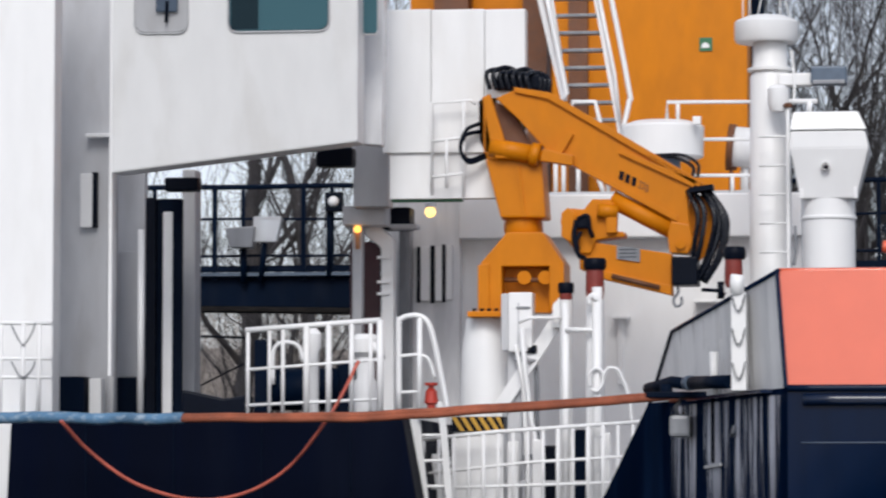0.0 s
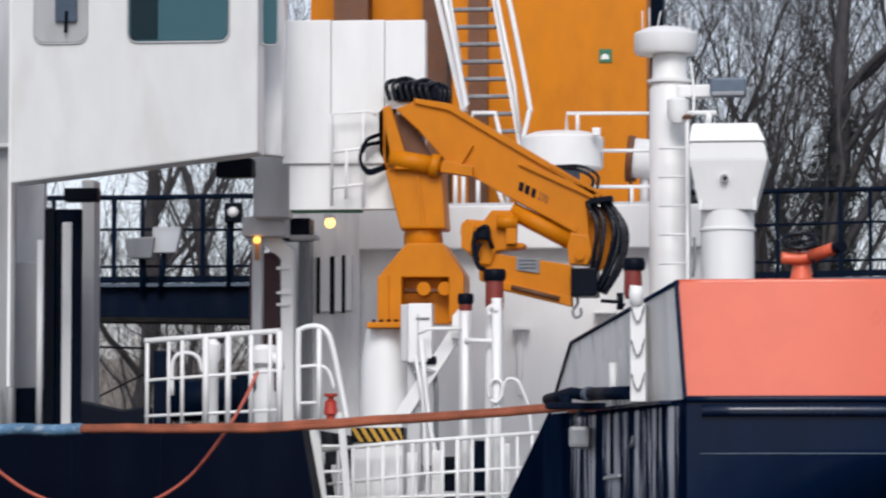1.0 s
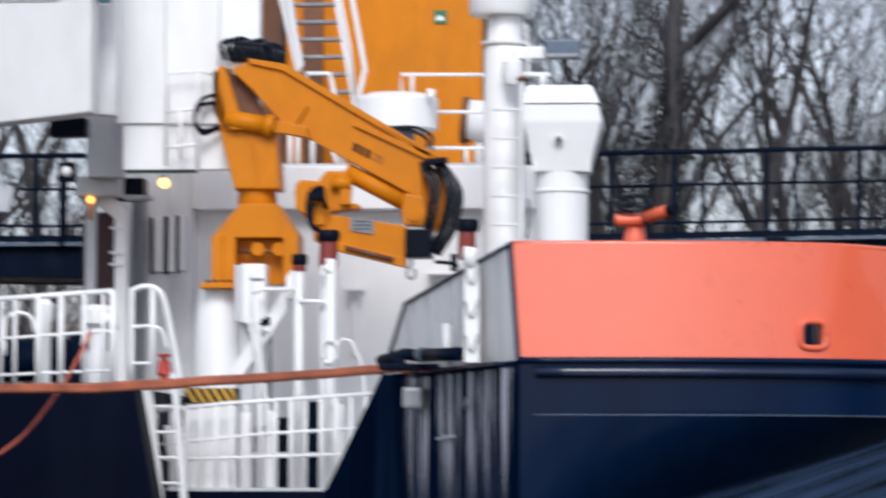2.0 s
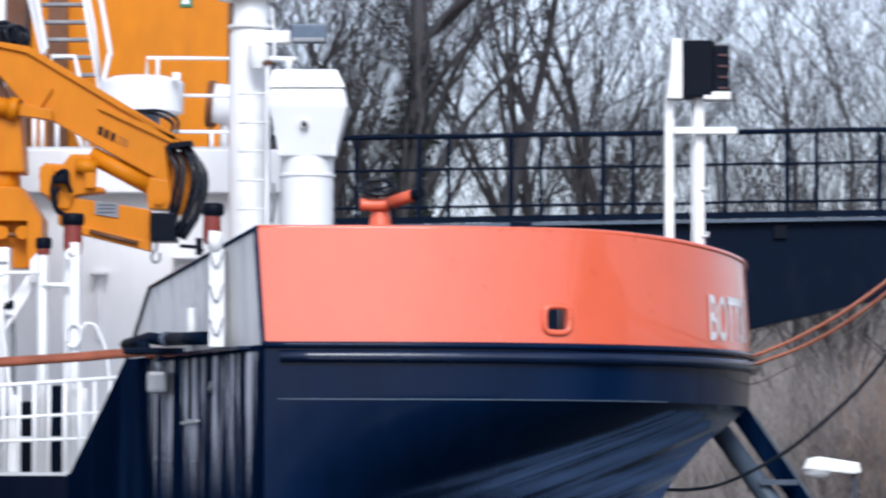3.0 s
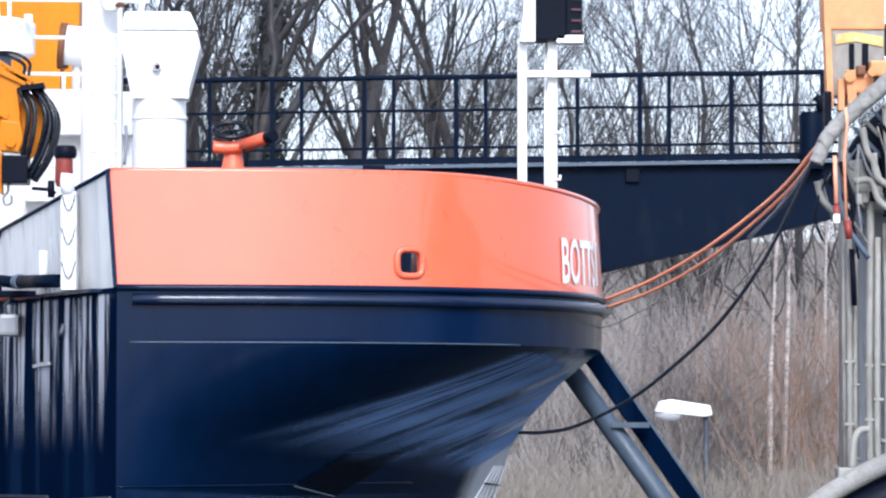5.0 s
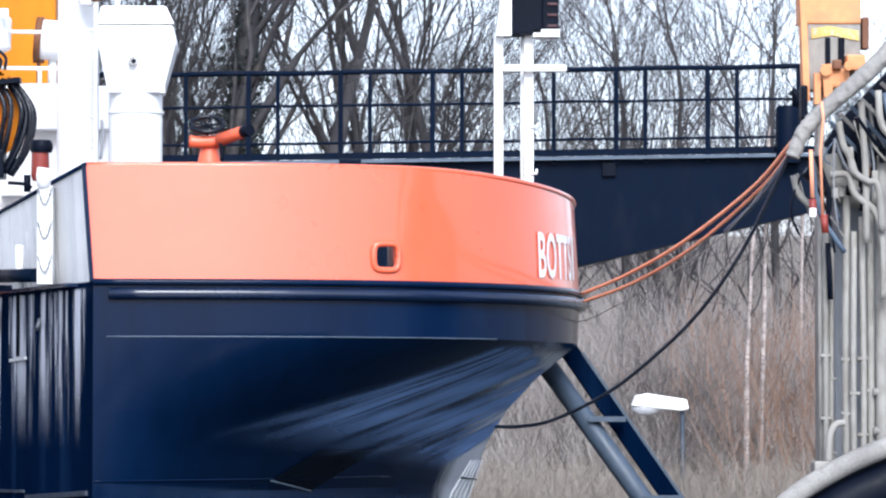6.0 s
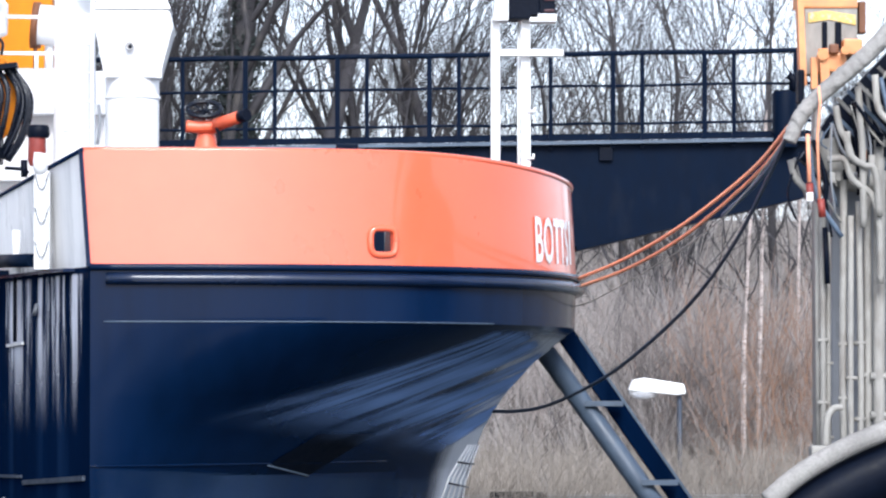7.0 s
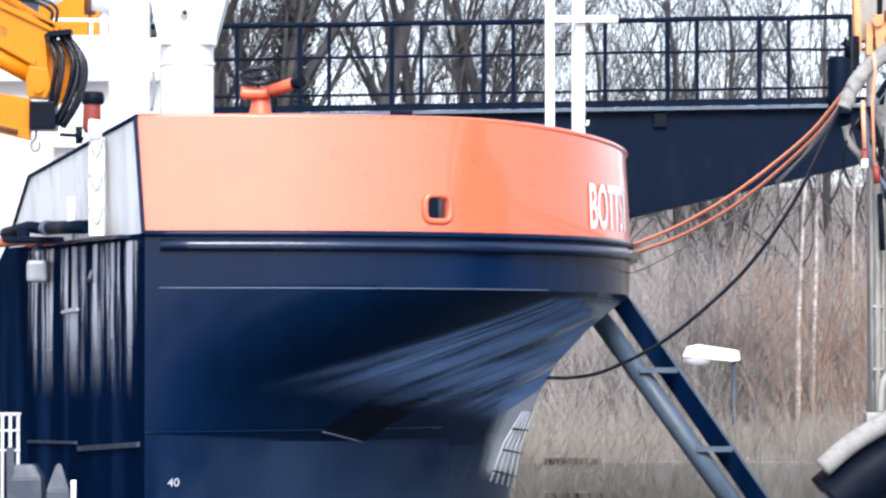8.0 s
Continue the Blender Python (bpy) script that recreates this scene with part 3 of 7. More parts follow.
bridge = part("bridge_front", lean(prism(B(), [(-10.943, 6.674), (-7.903, 7.022), (-7.903, 10.2), (-10.943, 10.2)], 48.0, 48.5, 0.025)), WHITE, house, "white bridge front plating")
part("bridge_corner", prism(B(), [(-7.906, 7.015), (-7.643, 6.992), (-7.595, 10.2), (-7.906, 10.2)], 48.2, 48.5, 0.02), LIGHT, house, "pale corner plate of the bridge")
part("wall_joint", box(B(), -11.001, -10.959, 48.1, 48.3, 4.2, 10.2, 0.01), WHITE, house)
part("wall_ledge", box(B(), -11.744, -11.289, 50.0, 50.25, 7.315, 7.365, 0.01), WHITE, house)


def window(x0, x1, z0, z1, y, r, parent, material=GLASS, rim=0.035):
    pts = []
    for cx, cz, a0 in ((x1 - r, z1 - r, 0), (x0 + r, z1 - r, 90), (x0 + r, z0 + r, 180), (x1 - r, z0 + r, 270)):
        for k in range(5):
            a = radians(a0 + 22.5 * k)
            pts.append((cx + r * math.cos(a), cz + r * math.sin(a)))
    w = part("window", lean(prism(B(), pts, y - 0.012, y + 0.05)), BLACK, parent, "dark rubber-set window opening")
    part("pane", lean(prism(B(), [((x - (x0 + x1) / 2) * 0.97 + (x0 + x1) / 2, (z - (z0 + z1) / 2) * 0.97 + (z0 + z1) / 2) for x, z in pts], y - 0.016, y - 0.012)), material, w, "tinted window glass")
    path = [(x, y - 0.015, z) for x, z in pts]
    part("window_frame", lean(tube(B(), path + path[:2], rim * 0.35, 6)), PALE, w)
    return w


window(-9.504, -8.255, 8.376, 9.6, 48.0, 0.12, house)
part("dark_pane", lean(box(B(), -9.469, -9.129, 47.978, 47.983, 8.411, 9.5)), GLASSDARK, house, "dark part of the bridge window")
w = window(-10.663, -10.006, 8.376, 9.6, 48.0, 0.12, house, PALE)
part("wiper_motor", lean(box(B(), -10.397, -10.125, 47.93, 47.985, 8.635, 9.2, 0.02)), STEELBLUE, w, "slate blue wiper housing")
part("wiper_arm", lean(bar(B(), (-10.249, 47.930, 8.767), (-10.262, 47.930, 8.504), 0.04, 0.03)), BLACK, w)
window(-7.904, -7.709, 8.363, 9.6, 48.34, 0.05, house)

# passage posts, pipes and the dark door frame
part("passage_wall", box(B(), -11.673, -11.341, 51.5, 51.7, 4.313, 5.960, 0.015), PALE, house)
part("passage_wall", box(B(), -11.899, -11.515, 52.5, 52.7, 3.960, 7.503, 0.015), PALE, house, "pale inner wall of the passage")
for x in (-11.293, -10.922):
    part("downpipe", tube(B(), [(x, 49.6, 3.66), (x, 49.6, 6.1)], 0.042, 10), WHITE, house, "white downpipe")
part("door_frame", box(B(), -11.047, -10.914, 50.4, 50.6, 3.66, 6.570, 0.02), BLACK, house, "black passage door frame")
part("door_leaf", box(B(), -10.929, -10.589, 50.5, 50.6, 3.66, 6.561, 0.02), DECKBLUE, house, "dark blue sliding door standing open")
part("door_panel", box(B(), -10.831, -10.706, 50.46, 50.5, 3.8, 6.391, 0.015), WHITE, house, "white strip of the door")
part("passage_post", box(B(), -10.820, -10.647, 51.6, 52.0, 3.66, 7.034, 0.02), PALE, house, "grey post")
part("floodlight", box(B(), -10.718, -10.280, 50.0, 50.25, 6.618, 6.791, 0.03), BLACK, house, "dark floodlight under the bridge")
part("wall_lamp", box(B(), -11.833, -11.671, 50.08, 50.2, 6.171, 6.864, 0.02), WHITE, house, "white tube lamp on the wall")
part("wall_lamp_bracket", box(B(), -11.681, -11.614, 50.1, 50.2, 6.171, 6.879, 0.01), BLACK, house)
part("low_locker", box(B(), -12.126, -11.670, 49.7, 50.19, 3.66, 4.260, 0.02), DECKBLUE, house, "dark blue low locker")
part("low_locker", box(B(), -11.663, -11.187, 50.8, 51.2, 3.66, 4.287, 0.02), DECKBLUE, house, "dark blue low locker")
part("locker_post", box(B(), -11.632, -11.471, 49.8, 50.0, 3.66, 4.241, 0.015), WHITE, house)
# lights under the overhang
part("floodlight", box(B(), -8.669, -8.197, 49.4, 49.7, 6.853, 7.093, 0.04), BLACK, house, "black floodlight under the bridge edge")
part("floodlight_bracket", tube(B(), [(-8.583, 49.600, 7.154), (-8.690, 49.600, 7.013), (-8.546, 49.600, 6.891)], 0.025, 8), CHROME, house)
# the shade under the bridge is put into this pillar's grey
part("pillar", box(B(), -8.323, -7.868, 50.2, 50.6, 6.408, 7.290, 0.02), PALE, house, "pillar in pale grey for its shade")
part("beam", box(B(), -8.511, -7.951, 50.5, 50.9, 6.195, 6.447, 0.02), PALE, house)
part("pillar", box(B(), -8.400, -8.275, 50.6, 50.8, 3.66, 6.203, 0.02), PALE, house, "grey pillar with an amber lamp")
# doorway with a rounded white coaming and a maroon inside
part("doorway", box(B(), -8.52, -8.130, 51.15, 51.2, 3.66, 6.028, 0.01), MAROON, house, "maroon door standing in shade")
part("door_coaming", prism(B(), [(-8.32, 6.247), (-8.099, 6.217), (-7.907, 6.047), (-7.897, 3.66), (-8.06, 3.66), (-8.07, 5.93), (-8.14, 5.99), (-8.275, 6.087)], 50.85, 51.1, 0.02), WHITE, house, "white rounded door coaming")
for z in (5.36, 5.51, 5.825):
    part("hinge", box(B(), -8.11, -7.96, 50.80, 50.85, z - 0.037, z), WHITE, house)
# recessed wall, its shade painted light grey, with three louvres
part("wall", box(B(), -8.225, -7.211, 52.0, 57, 2.5, 6.642, 0.01), LIGHT, house, "recess wall in light grey for its shade")
# grey strip painted for the shade left in the recess
part("shade_post", box(B(), -7.970, -7.821, 51.7, 51.98, 2.5, 6.266, 0.02), GREY, house)
part("louvre", box(B(), -7.716, -7.590, 51.900, 51.980, 5.306, 6.013, 0.015), WHITE, house, "white upright ventilation louvre")
part("louvre", box(B(), -7.523, -7.434, 51.900, 51.980, 5.305, 6.027, 0.015), WHITE, house, "white upright ventilation louvre")
part("louvre", box(B(), -7.382, -7.300, 51.900, 51.980, 5.319, 6.040, 0.015), WHITE, house, "white upright ventilation louvre")
part("louvre_slot", box(B(), -7.768, -7.724, 51.950, 52.010, 5.287, 6.017), BLACK, house)
part("louvre_slot", box(B(), -7.590, -7.538, 51.950, 52.010, 5.278, 6.031), BLACK, house)
part("louvre_slot", box(B(), -7.434, -7.396, 51.950, 52.010, 5.292, 6.044), BLACK, house)
part("cable_tray", box(B(), -8.156, -7.716, 51.000, 51.400, 6.179, 6.462, 0.02), BLACK, house, "dark cable tray")
part("cable_tray", box(B(), -7.964, -7.613, 50.900, 51.200, 6.178, 6.236, 0.01), PALE, house)
lamp = part("ceiling_lamp", lathe(B(), -7.525, 51.5, [(0.03, 6.571), (0.075, 6.542), (0.075, 6.490)], 16), WHITE, house)
bm = B()
bmesh.ops.create_uvsphere(bm, u_segments=14, v_segments=10, radius=0.07, matrix=Matrix.Translation((-7.526, 51.500, 6.432)))
part("bulb", bm, BULB, lamp, "warm glowing bulb")
bm = B()
bmesh.ops.create_uvsphere(bm, u_segments=12, v_segments=8, radius=0.045, matrix=Matrix.Translation((-8.315, 50.500, 6.145)))
part("amber_bulb", bm, AMBER, house, "small amber glowing lamp")
part("amber_tube", tube(B(), [(-8.318, 50.520, 6.111), (-8.317, 50.520, 5.895)], 0.03, 8), TAN, house)

# white locker block beside the bridge
block = thing("white_casing", (-7.062, 50.400, 6.508), "white painted steel casing of three tall panels", "casing")
part("panel", box(B(), -7.789, -7.187, 49.200, 49.450, 6.991, 8.778, 0.012), WHITE, block)
part("panel", box(B(), -7.180, -6.517, 49.200, 49.450, 6.984, 8.769, 0.012), WHITE, block)
part("panel", box(B(), -6.510, -6.010, 49.200, 49.450, 6.978, 8.761, 0.012), WHITE, block)
part("lower_panel", box(B(), -7.708, -6.015, 49.250, 49.450, 6.421, 6.989, 0.012), WHITE, block)
part("casing_foot", box(B(), -7.693, -6.810, 49.300, 49.450, 6.393, 6.435, 0.004), GREEN, block, "thin green painted foot")
# low front wall of the working deck
front = thing("low_deckhouse", (-4.6, 52, 2.5), "white painted low deckhouse front behind the crane", "deckhouse")
part("wall", box(B(), -7.239, -2.774, 52.2, 53.0, 2.5, 6.138, 0.015), WHITE, front, "white wall")
part("roof_edge", box(B(), -7.212, -2.758, 51.9, 53.0, 6.116, 6.675, 0.02), WHITE, front, "white deck edge plating")
part("roof", box(B(), -8.209, -2.831, 52.2, 62, 6.616, 6.660), PALE, front, "upper deck")
part("roof", box(B(), -8.431, -2.982, 53.3, 62, 5.6, 6.824), PALE, front, "upper deck")
part("wall_rib", box(B(), -5.159, -5.085, 52.120, 52.210, 4.216, 5.097, 0.01), WHITE, front)
part("wall_bracket", box(B(), -5.215, -4.995, 51.950, 52.210, 5.059, 5.103, 0.008), WHITE, front)
part("wall_bracket", box(B(), -4.151, -3.858, 51.950, 52.210, 5.265, 5.301, 0.008), WHITE, front)

# ochre casing with stairs
ochre = thing("ochre_casing", (-3.9, 58, 6.660), "tall ochre painted steel casing behind the crane", "casing")
part("wall", box(B(), -6.514, -3.749, 56.5, 57.3, 6.921, 11.5, 0.03), OCHRE, ochre)
part("wall", box(B(), -8.850, -6.703, 58.5, 61, 7.082, 11.0, 0.03), OCHRE, ochre)
# brown boxes before the wall paint the shade of its recesses
part("recess", box(B(), -7.104, -6.757, 57.9, 58.4, 7.033, 10.9), BROWN, ochre, "brown strip painted for a shaded recess")
part("recess", box(B(), -6.266, -5.995, 56.35, 56.49, 6.905, 10.9), BROWN, ochre, "brown strip painted for a shaded pipe recess")
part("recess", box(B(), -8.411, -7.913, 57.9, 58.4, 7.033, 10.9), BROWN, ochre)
part("edge_post", box(B(), -3.815, -3.581, 57.5, 57.9, 7.001, 11.0, 0.02), DECKBLUE, ochre, "dark blue post at the corner")
sign = part("sign", box(B(), -4.425, -4.242, 56.480, 56.500, 9.059, 9.251, 0.003), GREEN, ochre, "small green safety sign")
part("sign_mark", prism(B(), [(-4.399, 9.106), (-4.279, 9.106), (-4.295, 9.162), (-4.343, 9.186), (-4.383, 9.162)], 56.474, 56.479), WHITE, sign, "pale plain mark")

stair = thing("ship_stairs", (-5.896, 54.500, 6.873), "steep white steel stairs with handrails", "stairs")
part("stringer", bar(B(), (-6.513, 54.200, 9.991), (-6.079, 54.200, 8.144), 0.075, 0.2), WHITE, stair)
part("stringer", bar(B(), (-5.724, 54.200, 9.978), (-5.309, 54.200, 7.658), 0.06, 0.2), WHITE, stair)
part("handrail", tube(B(), smooth_path([(-5.569, 53.900, 10.088), (-5.408, 53.900, 9.470), (-5.172, 53.900, 8.240), (-5.172, 53.900, 8.086), (-5.256, 53.900, 7.705)], 4), 0.035, 8), WHITE, stair)
part("handrail", tube(B(), [(-5.703, 54.000, 10.105), (-5.380, 54.000, 8.483), (-5.304, 54.000, 7.830)], 0.025, 8), WHITE, stair)
part("handrail", tube(B(), [(-6.408, 53.900, 10.102), (-6.215, 53.900, 9.174), (-6.015, 53.900, 8.211), (-6.099, 53.900, 8.097)], 0.035, 8), WHITE, stair)
part("handrail", tube(B(), [(-6.335, 54.000, 10.115), (-6.203, 54.000, 9.341), (-6.103, 54.000, 8.723)], 0.022, 8), WHITE, stair)
for k in range(10):
    f = k / 9
    a, b = Vector((-6.420, 54.200, 9.795)).lerp(Vector((-5.925, 54.200, 7.649)), f), Vector((-5.724, 54.200, 9.785)).lerp(Vector((-5.278, 54.200, 7.642)), f)
    part("tread", box(B(), a.x + 0.05, b.x, 54.2, 54.42, a.z - 0.03, a.z + 0.012, 0.006), GREY, stair, "grey grating tread")
    part("tread_bolt", tube(B(), [(b.x - 0.03, 54.15, b.z - 0.02), (b.x + 0.02, 54.15, b.z - 0.02)], 0.025, 6), BLACK, stair)

# small ladder frame on the casing, rails on the upper deck
def rail(name, label, lines, r, at, category="railing", material=None):
    t = thing(name, at, label, category)
    for pts in lines:
        part("rail_bar", tube(B(), pts, r, 7), material or WHITE, t)
    return t


rail("ladder_frame", "thin white steel ladder frame on the casing", [
    [(-7.140, 49.000, 6.445), (-7.143, 49.000, 7.577), (-6.665, 49.000, 7.614), (-6.595, 49.000, 7.564)], [(-7.142, 49.000, 7.108), (-6.699, 49.000, 7.160)], [(-7.141, 49.000, 6.668), (-6.734, 49.000, 6.713)],
    [(-6.749, 49.000, 7.594), (-6.747, 49.000, 6.421)], [(-6.959, 49.000, 7.121), (-6.958, 49.000, 6.534)]], 0.019, (-6.958, 49.100, 6.417), "ladder")
rail("upper_railing", "white steel railing on the upper deck", [
    [(-4.600, 53.200, 7.765), (-4.599, 53.200, 7.999), (-3.419, 53.200, 7.985)], [(-4.456, 53.200, 7.764), (-4.456, 53.200, 7.975)], [(-4.126, 53.200, 7.496), (-3.421, 53.200, 7.489)], [(-4.247, 53.200, 7.016), (-3.422, 53.200, 7.008)],
    [(-3.737, 53.200, 7.011), (-3.738, 53.200, 6.748)]], 0.026, (-3.948, 53.200, 6.750))
rail("upper_railing", "white steel railing beside the stairs", [
    [(-5.883, 53.400, 7.929), (-5.883, 53.400, 8.043), (-5.579, 53.400, 8.039), (-5.518, 53.400, 7.773), (-5.398, 53.400, 6.779)], [(-6.111, 53.400, 7.248), (-6.111, 53.400, 6.786)], [(-6.005, 53.400, 7.247), (-6.004, 53.400, 6.785)], [(-5.807, 53.400, 7.192), (-5.807, 53.400, 6.783)],
    [(-5.549, 53.400, 7.053), (-5.458, 53.400, 6.780)]], 0.03, (-5.777, 53.400, 6.783))
# stowed drum
drum = thing("liferaft_drum", (-4.681, 53.000, 6.740), "white round drum on a dark bracket", "drum")
dz0, dz1 = 7.258, 7.701
part("drum_body", lathe(B(), -4.682, 53.4, [(0.50, dz0), (0.55, dz0 + 0.03), (0.56, dz1 - 0.03), (0.54, dz1), (0.38, dz1 + 0.06), (0.02, dz1 + 0.08)], 36), WHITE, drum)
part("drum_foot", lathe(B(), -4.607, 53.4, [(0.2, 6.740), (0.16, dz0)], 16), STEELBLUE, drum)
part("hose", tube(B(), smooth_path([(-4.775, 52.800, 7.248), (-4.430, 52.700, 7.206), (-4.222, 52.700, 7.092), (-4.230, 52.800, 6.974)], 5), 0.025, 6), HOSE, drum)
part("hose", tube(B(), smooth_path([(-4.700, 52.750, 7.250), (-4.360, 52.650, 7.240), (-4.150, 52.650, 7.120), (-4.160, 52.750, 6.960)], 5), 0.022, 6), HOSE, drum)
part("drum_lug", box(B(), -4.237, -4.132, 52.900, 53.000, 7.671, 7.776, 0.01), WHITE, drum)
# searchlight
sl = thing("searchlight", (-3.665, 54.000, 6.812), "white deck searchlight with a glass front", "searchlight")
bm = B()
tube(bm, [(-3.830, 54.000, 7.470), (-3.762, 54.000, 7.469), (-3.555, 54.100, 7.461), (-3.371, 54.200, 7.453)], 0.27, 20)
part("lamp_body", bm, WHITE, sl)
part("lamp_front", tube(B(), [(-3.853, 54.000, 7.478), (-3.762, 54.000, 7.469)], 0.30, 20), BROWN, sl, "brown lamp rim")
part("lamp_foot", tube(B(), [(-3.632, 54.100, 7.324), (-3.633, 54.100, 6.820)], 0.06, 8), WHITE, sl)
part("lamp_valve", tube(B(), [(-3.808, 54.000, 7.241), (-3.809, 54.000, 6.814)], 0.03, 6), BROWN, sl)
part("lamp_valve", tube(B(), [(-3.884, 54.000, 7.180), (-3.732, 54.000, 7.179)], 0.03, 6), BROWN, sl)

# white exhaust mast with its domed cap, ladder and floodlight
mast = thing("vent_mast", (-3.006, 49.5, 2.5), "white round vent mast with a domed cap", "mast")
mx, r = -3.006, 0.243
part("mast_tube", lathe(B(), mx, 49.5, [(r * 1.12, 2.5), (r * 1.1, 3.5), (r * 1.02, 7.896), (r * 0.9, 7.952), (r * 0.86, 8.359)], 32), WHITE, mast)
part("mast_ring", lathe(B(), mx, 49.5, [(r * 1.0, 7.959), (r * 1.14, 7.973), (r * 1.14, 8.008), (r * 0.9, 8.022)], 32), WHITE, mast)
cz0, cz1, cr = 8.324, 8.570, 0.395
cap = part("cap", lathe(B(), -3.048, 49.5, [(cr * 0.93, cz0), (cr, cz0 + 0.04), (cr, cz1), (cr * 0.94, cz1 + 0.03), (cr * 0.6, cz1 + 0.085), (0.02, cz1 + 0.11)], 40), WHITE, mast, "white domed cap")
for k, (dx, dy, h, lean) in enumerate(((-0.29, 0.0, 0.24, 0.0), (-0.2, -0.1, 0.27, 0.0), (-0.13, 0.1, 0.25, 0.06), (-0.02, 0, 0.06, 0), (0.17, -0.05, 0.26, 0.0), (0.30, 0.05, 0.22, -0.07))):
    bx = -3.048 + dx
    part("bird_spike", tube(B(), [(bx, 49.5 + dy, cz1 + 0.03), (bx + lean, 49.5 + dy, cz1 + 0.06 + h)], 0.008, 5), WHITE, cap)
lx, lx0 = -2.757, -3.107
part("ladder_rail", tube(B(), [(lx, 48.9, 2.5), (lx, 48.9, 7.481)], 0.022, 8), WHITE, mast)
for k in range(13):
    z = 7.110 - 0.352 * k
    if z > 2.6:
        part("rung", tube(B(), [(lx0, 48.95, z), (lx, 48.9, z)], 0.014, 6), WHITE, mast)
part("ladder_top", lathe(B(), lx, 48.9, [(0.05, 7.460), (0.06, 7.488), (0.03, 7.515)], 12), BROWN, mast)
part("light_arm", box(B(), -2.884, -2.483, 49.200, 49.450, 7.762, 7.915, 0.02), WHITE, mast)
fl = part("floodlight", box(B(), -2.486, -2.046, 49.000, 49.350, 7.762, 7.977, 0.03), STEELBLUE, mast, "slate blue floodlight housing")
part("lamp_glass", box(B(), -2.46, -2.07, 48.97, 49.05, 7.752, 7.800, 0.01), GREY, fl, "grey lamp glass")
part("horn", lathe(B(), -2.879, 49.0, [(0.09, 7.423), (0.13, 7.513), (0.13, 7.701), (0.08, 7.742)], 20), WHITE, mast)
part("cross_arm", tube(B(), [(-2.770, 49.000, 7.547), (-2.405, 49.000, 7.543)], 0.03, 8), WHITE, mast)
part("cross_stub", tube(B(), [(-2.501, 49.000, 7.544), (-2.502, 49.000, 7.405)], 0.035, 8), WHITE, mast)
part("cable", tube(B(), smooth_path([(-2.730, 49.200, 8.194), (-2.703, 49.200, 7.985), (-2.685, 49.100, 7.765), (-2.694, 49.000, 7.511)], 4), 0.018, 6), WHITE, mast)

# ventilator with a flared head
vent = thing("ventilator", (-2.260, 48.6, 2.5), "white ventilator trunk with a flared hood", "ventilator")
vx = -2.260
part("trunk", lathe(B(), vx, 48.7, [(0.319, 2.5), (0.319, 6.305)], 36), WHITE, vent)
part("trunk_ring", lathe(B(), vx, 48.7, [(0.312, 6.066), (0.339, 6.073), (0.339, 6.100), (0.312, 6.114)], 36), WHITE, vent)


def frustum(bm, cx, cy, sections):
    """A four-sided hood: (half width left, half width right, half depth, z) up the height."""
    rings = [[bm.verts.new((cx + sx, cy + sy, z)) for sx, sy in ((-a, -d), (b, -d), (b, d), (-a, d))] for a, b, d, z in sections]
    for p, q in zip(rings, rings[1:]):
        for k in range(4):
            bm.faces.new((p[k], p[(k + 1) % 4], q[(k + 1) % 4], q[k]))
    bm.faces.new(rings[0][::-1])
    bm.faces.new(rings[-1])
    bmesh.ops.bevel(bm, geom=list(bm.edges), offset=0.012, segments=2, affect="EDGES")
    return bm


s = 0.007
hood = part("hood", frustum(B(), vx, 48.7, [(46 * s, 48 * s, 0.3, 6.305), (63 * s, 71 * s, 0.42, 6.905), (62 * s, 65 * s, 0.42, 7.109)]), WHITE, vent, "white flared hood")
part("hood_lid", frustum(B(), vx, 48.7, [(62 * s, 68 * s, 0.44, 7.123), (58 * s, 53 * s, 0.36, 7.348)]), WHITE, vent, "white sloped lid")
bm = tube(B(), [(-2.277, 48.250, 6.680), (-2.286, 48.450, 6.698)], 0.052, 16)
part("lock_eye", bm, CHROME, hood, "round steel peephole")
part("lock_eye_hole", tube(B(), [(-2.269, 48.240, 6.672), (-2.272, 48.300, 6.678)], 0.026, 12), BLACK, hood)
part("clasp", box(B(), -2.595, -2.547, 48.350, 48.410, 6.303, 6.419, 0.01), WHITE, vent)
part("clasp", box(B(), -1.944, -1.897, 48.350, 48.410, 6.298, 6.434, 0.01), WHITE, vent)
part("cable", tube(B(), smooth_path([(-2.659, 48.500, 5.988), (-2.646, 48.500, 5.750), (-2.674, 48.500, 5.511)], 4), 0.02, 6), GREY, vent)


# ---- folding deck crane ----
crane = thing("deck_crane", (-6.473, 49.2, 2.5), "ochre folding deck crane with black hydraulic hoses", "crane")


def plate(name, pts, y0, y1, material, parent, label="", bevel=0.015):
    return part(name, prism(B(), [(p[0], p[2]) for p in pts], y0, y1, bevel), material, parent, label)


def turned(name, cx, cy, profile, material, parent, label="", n=24):
    return part(name, lathe(B(), cx, cy, profile, n), material, parent, label)


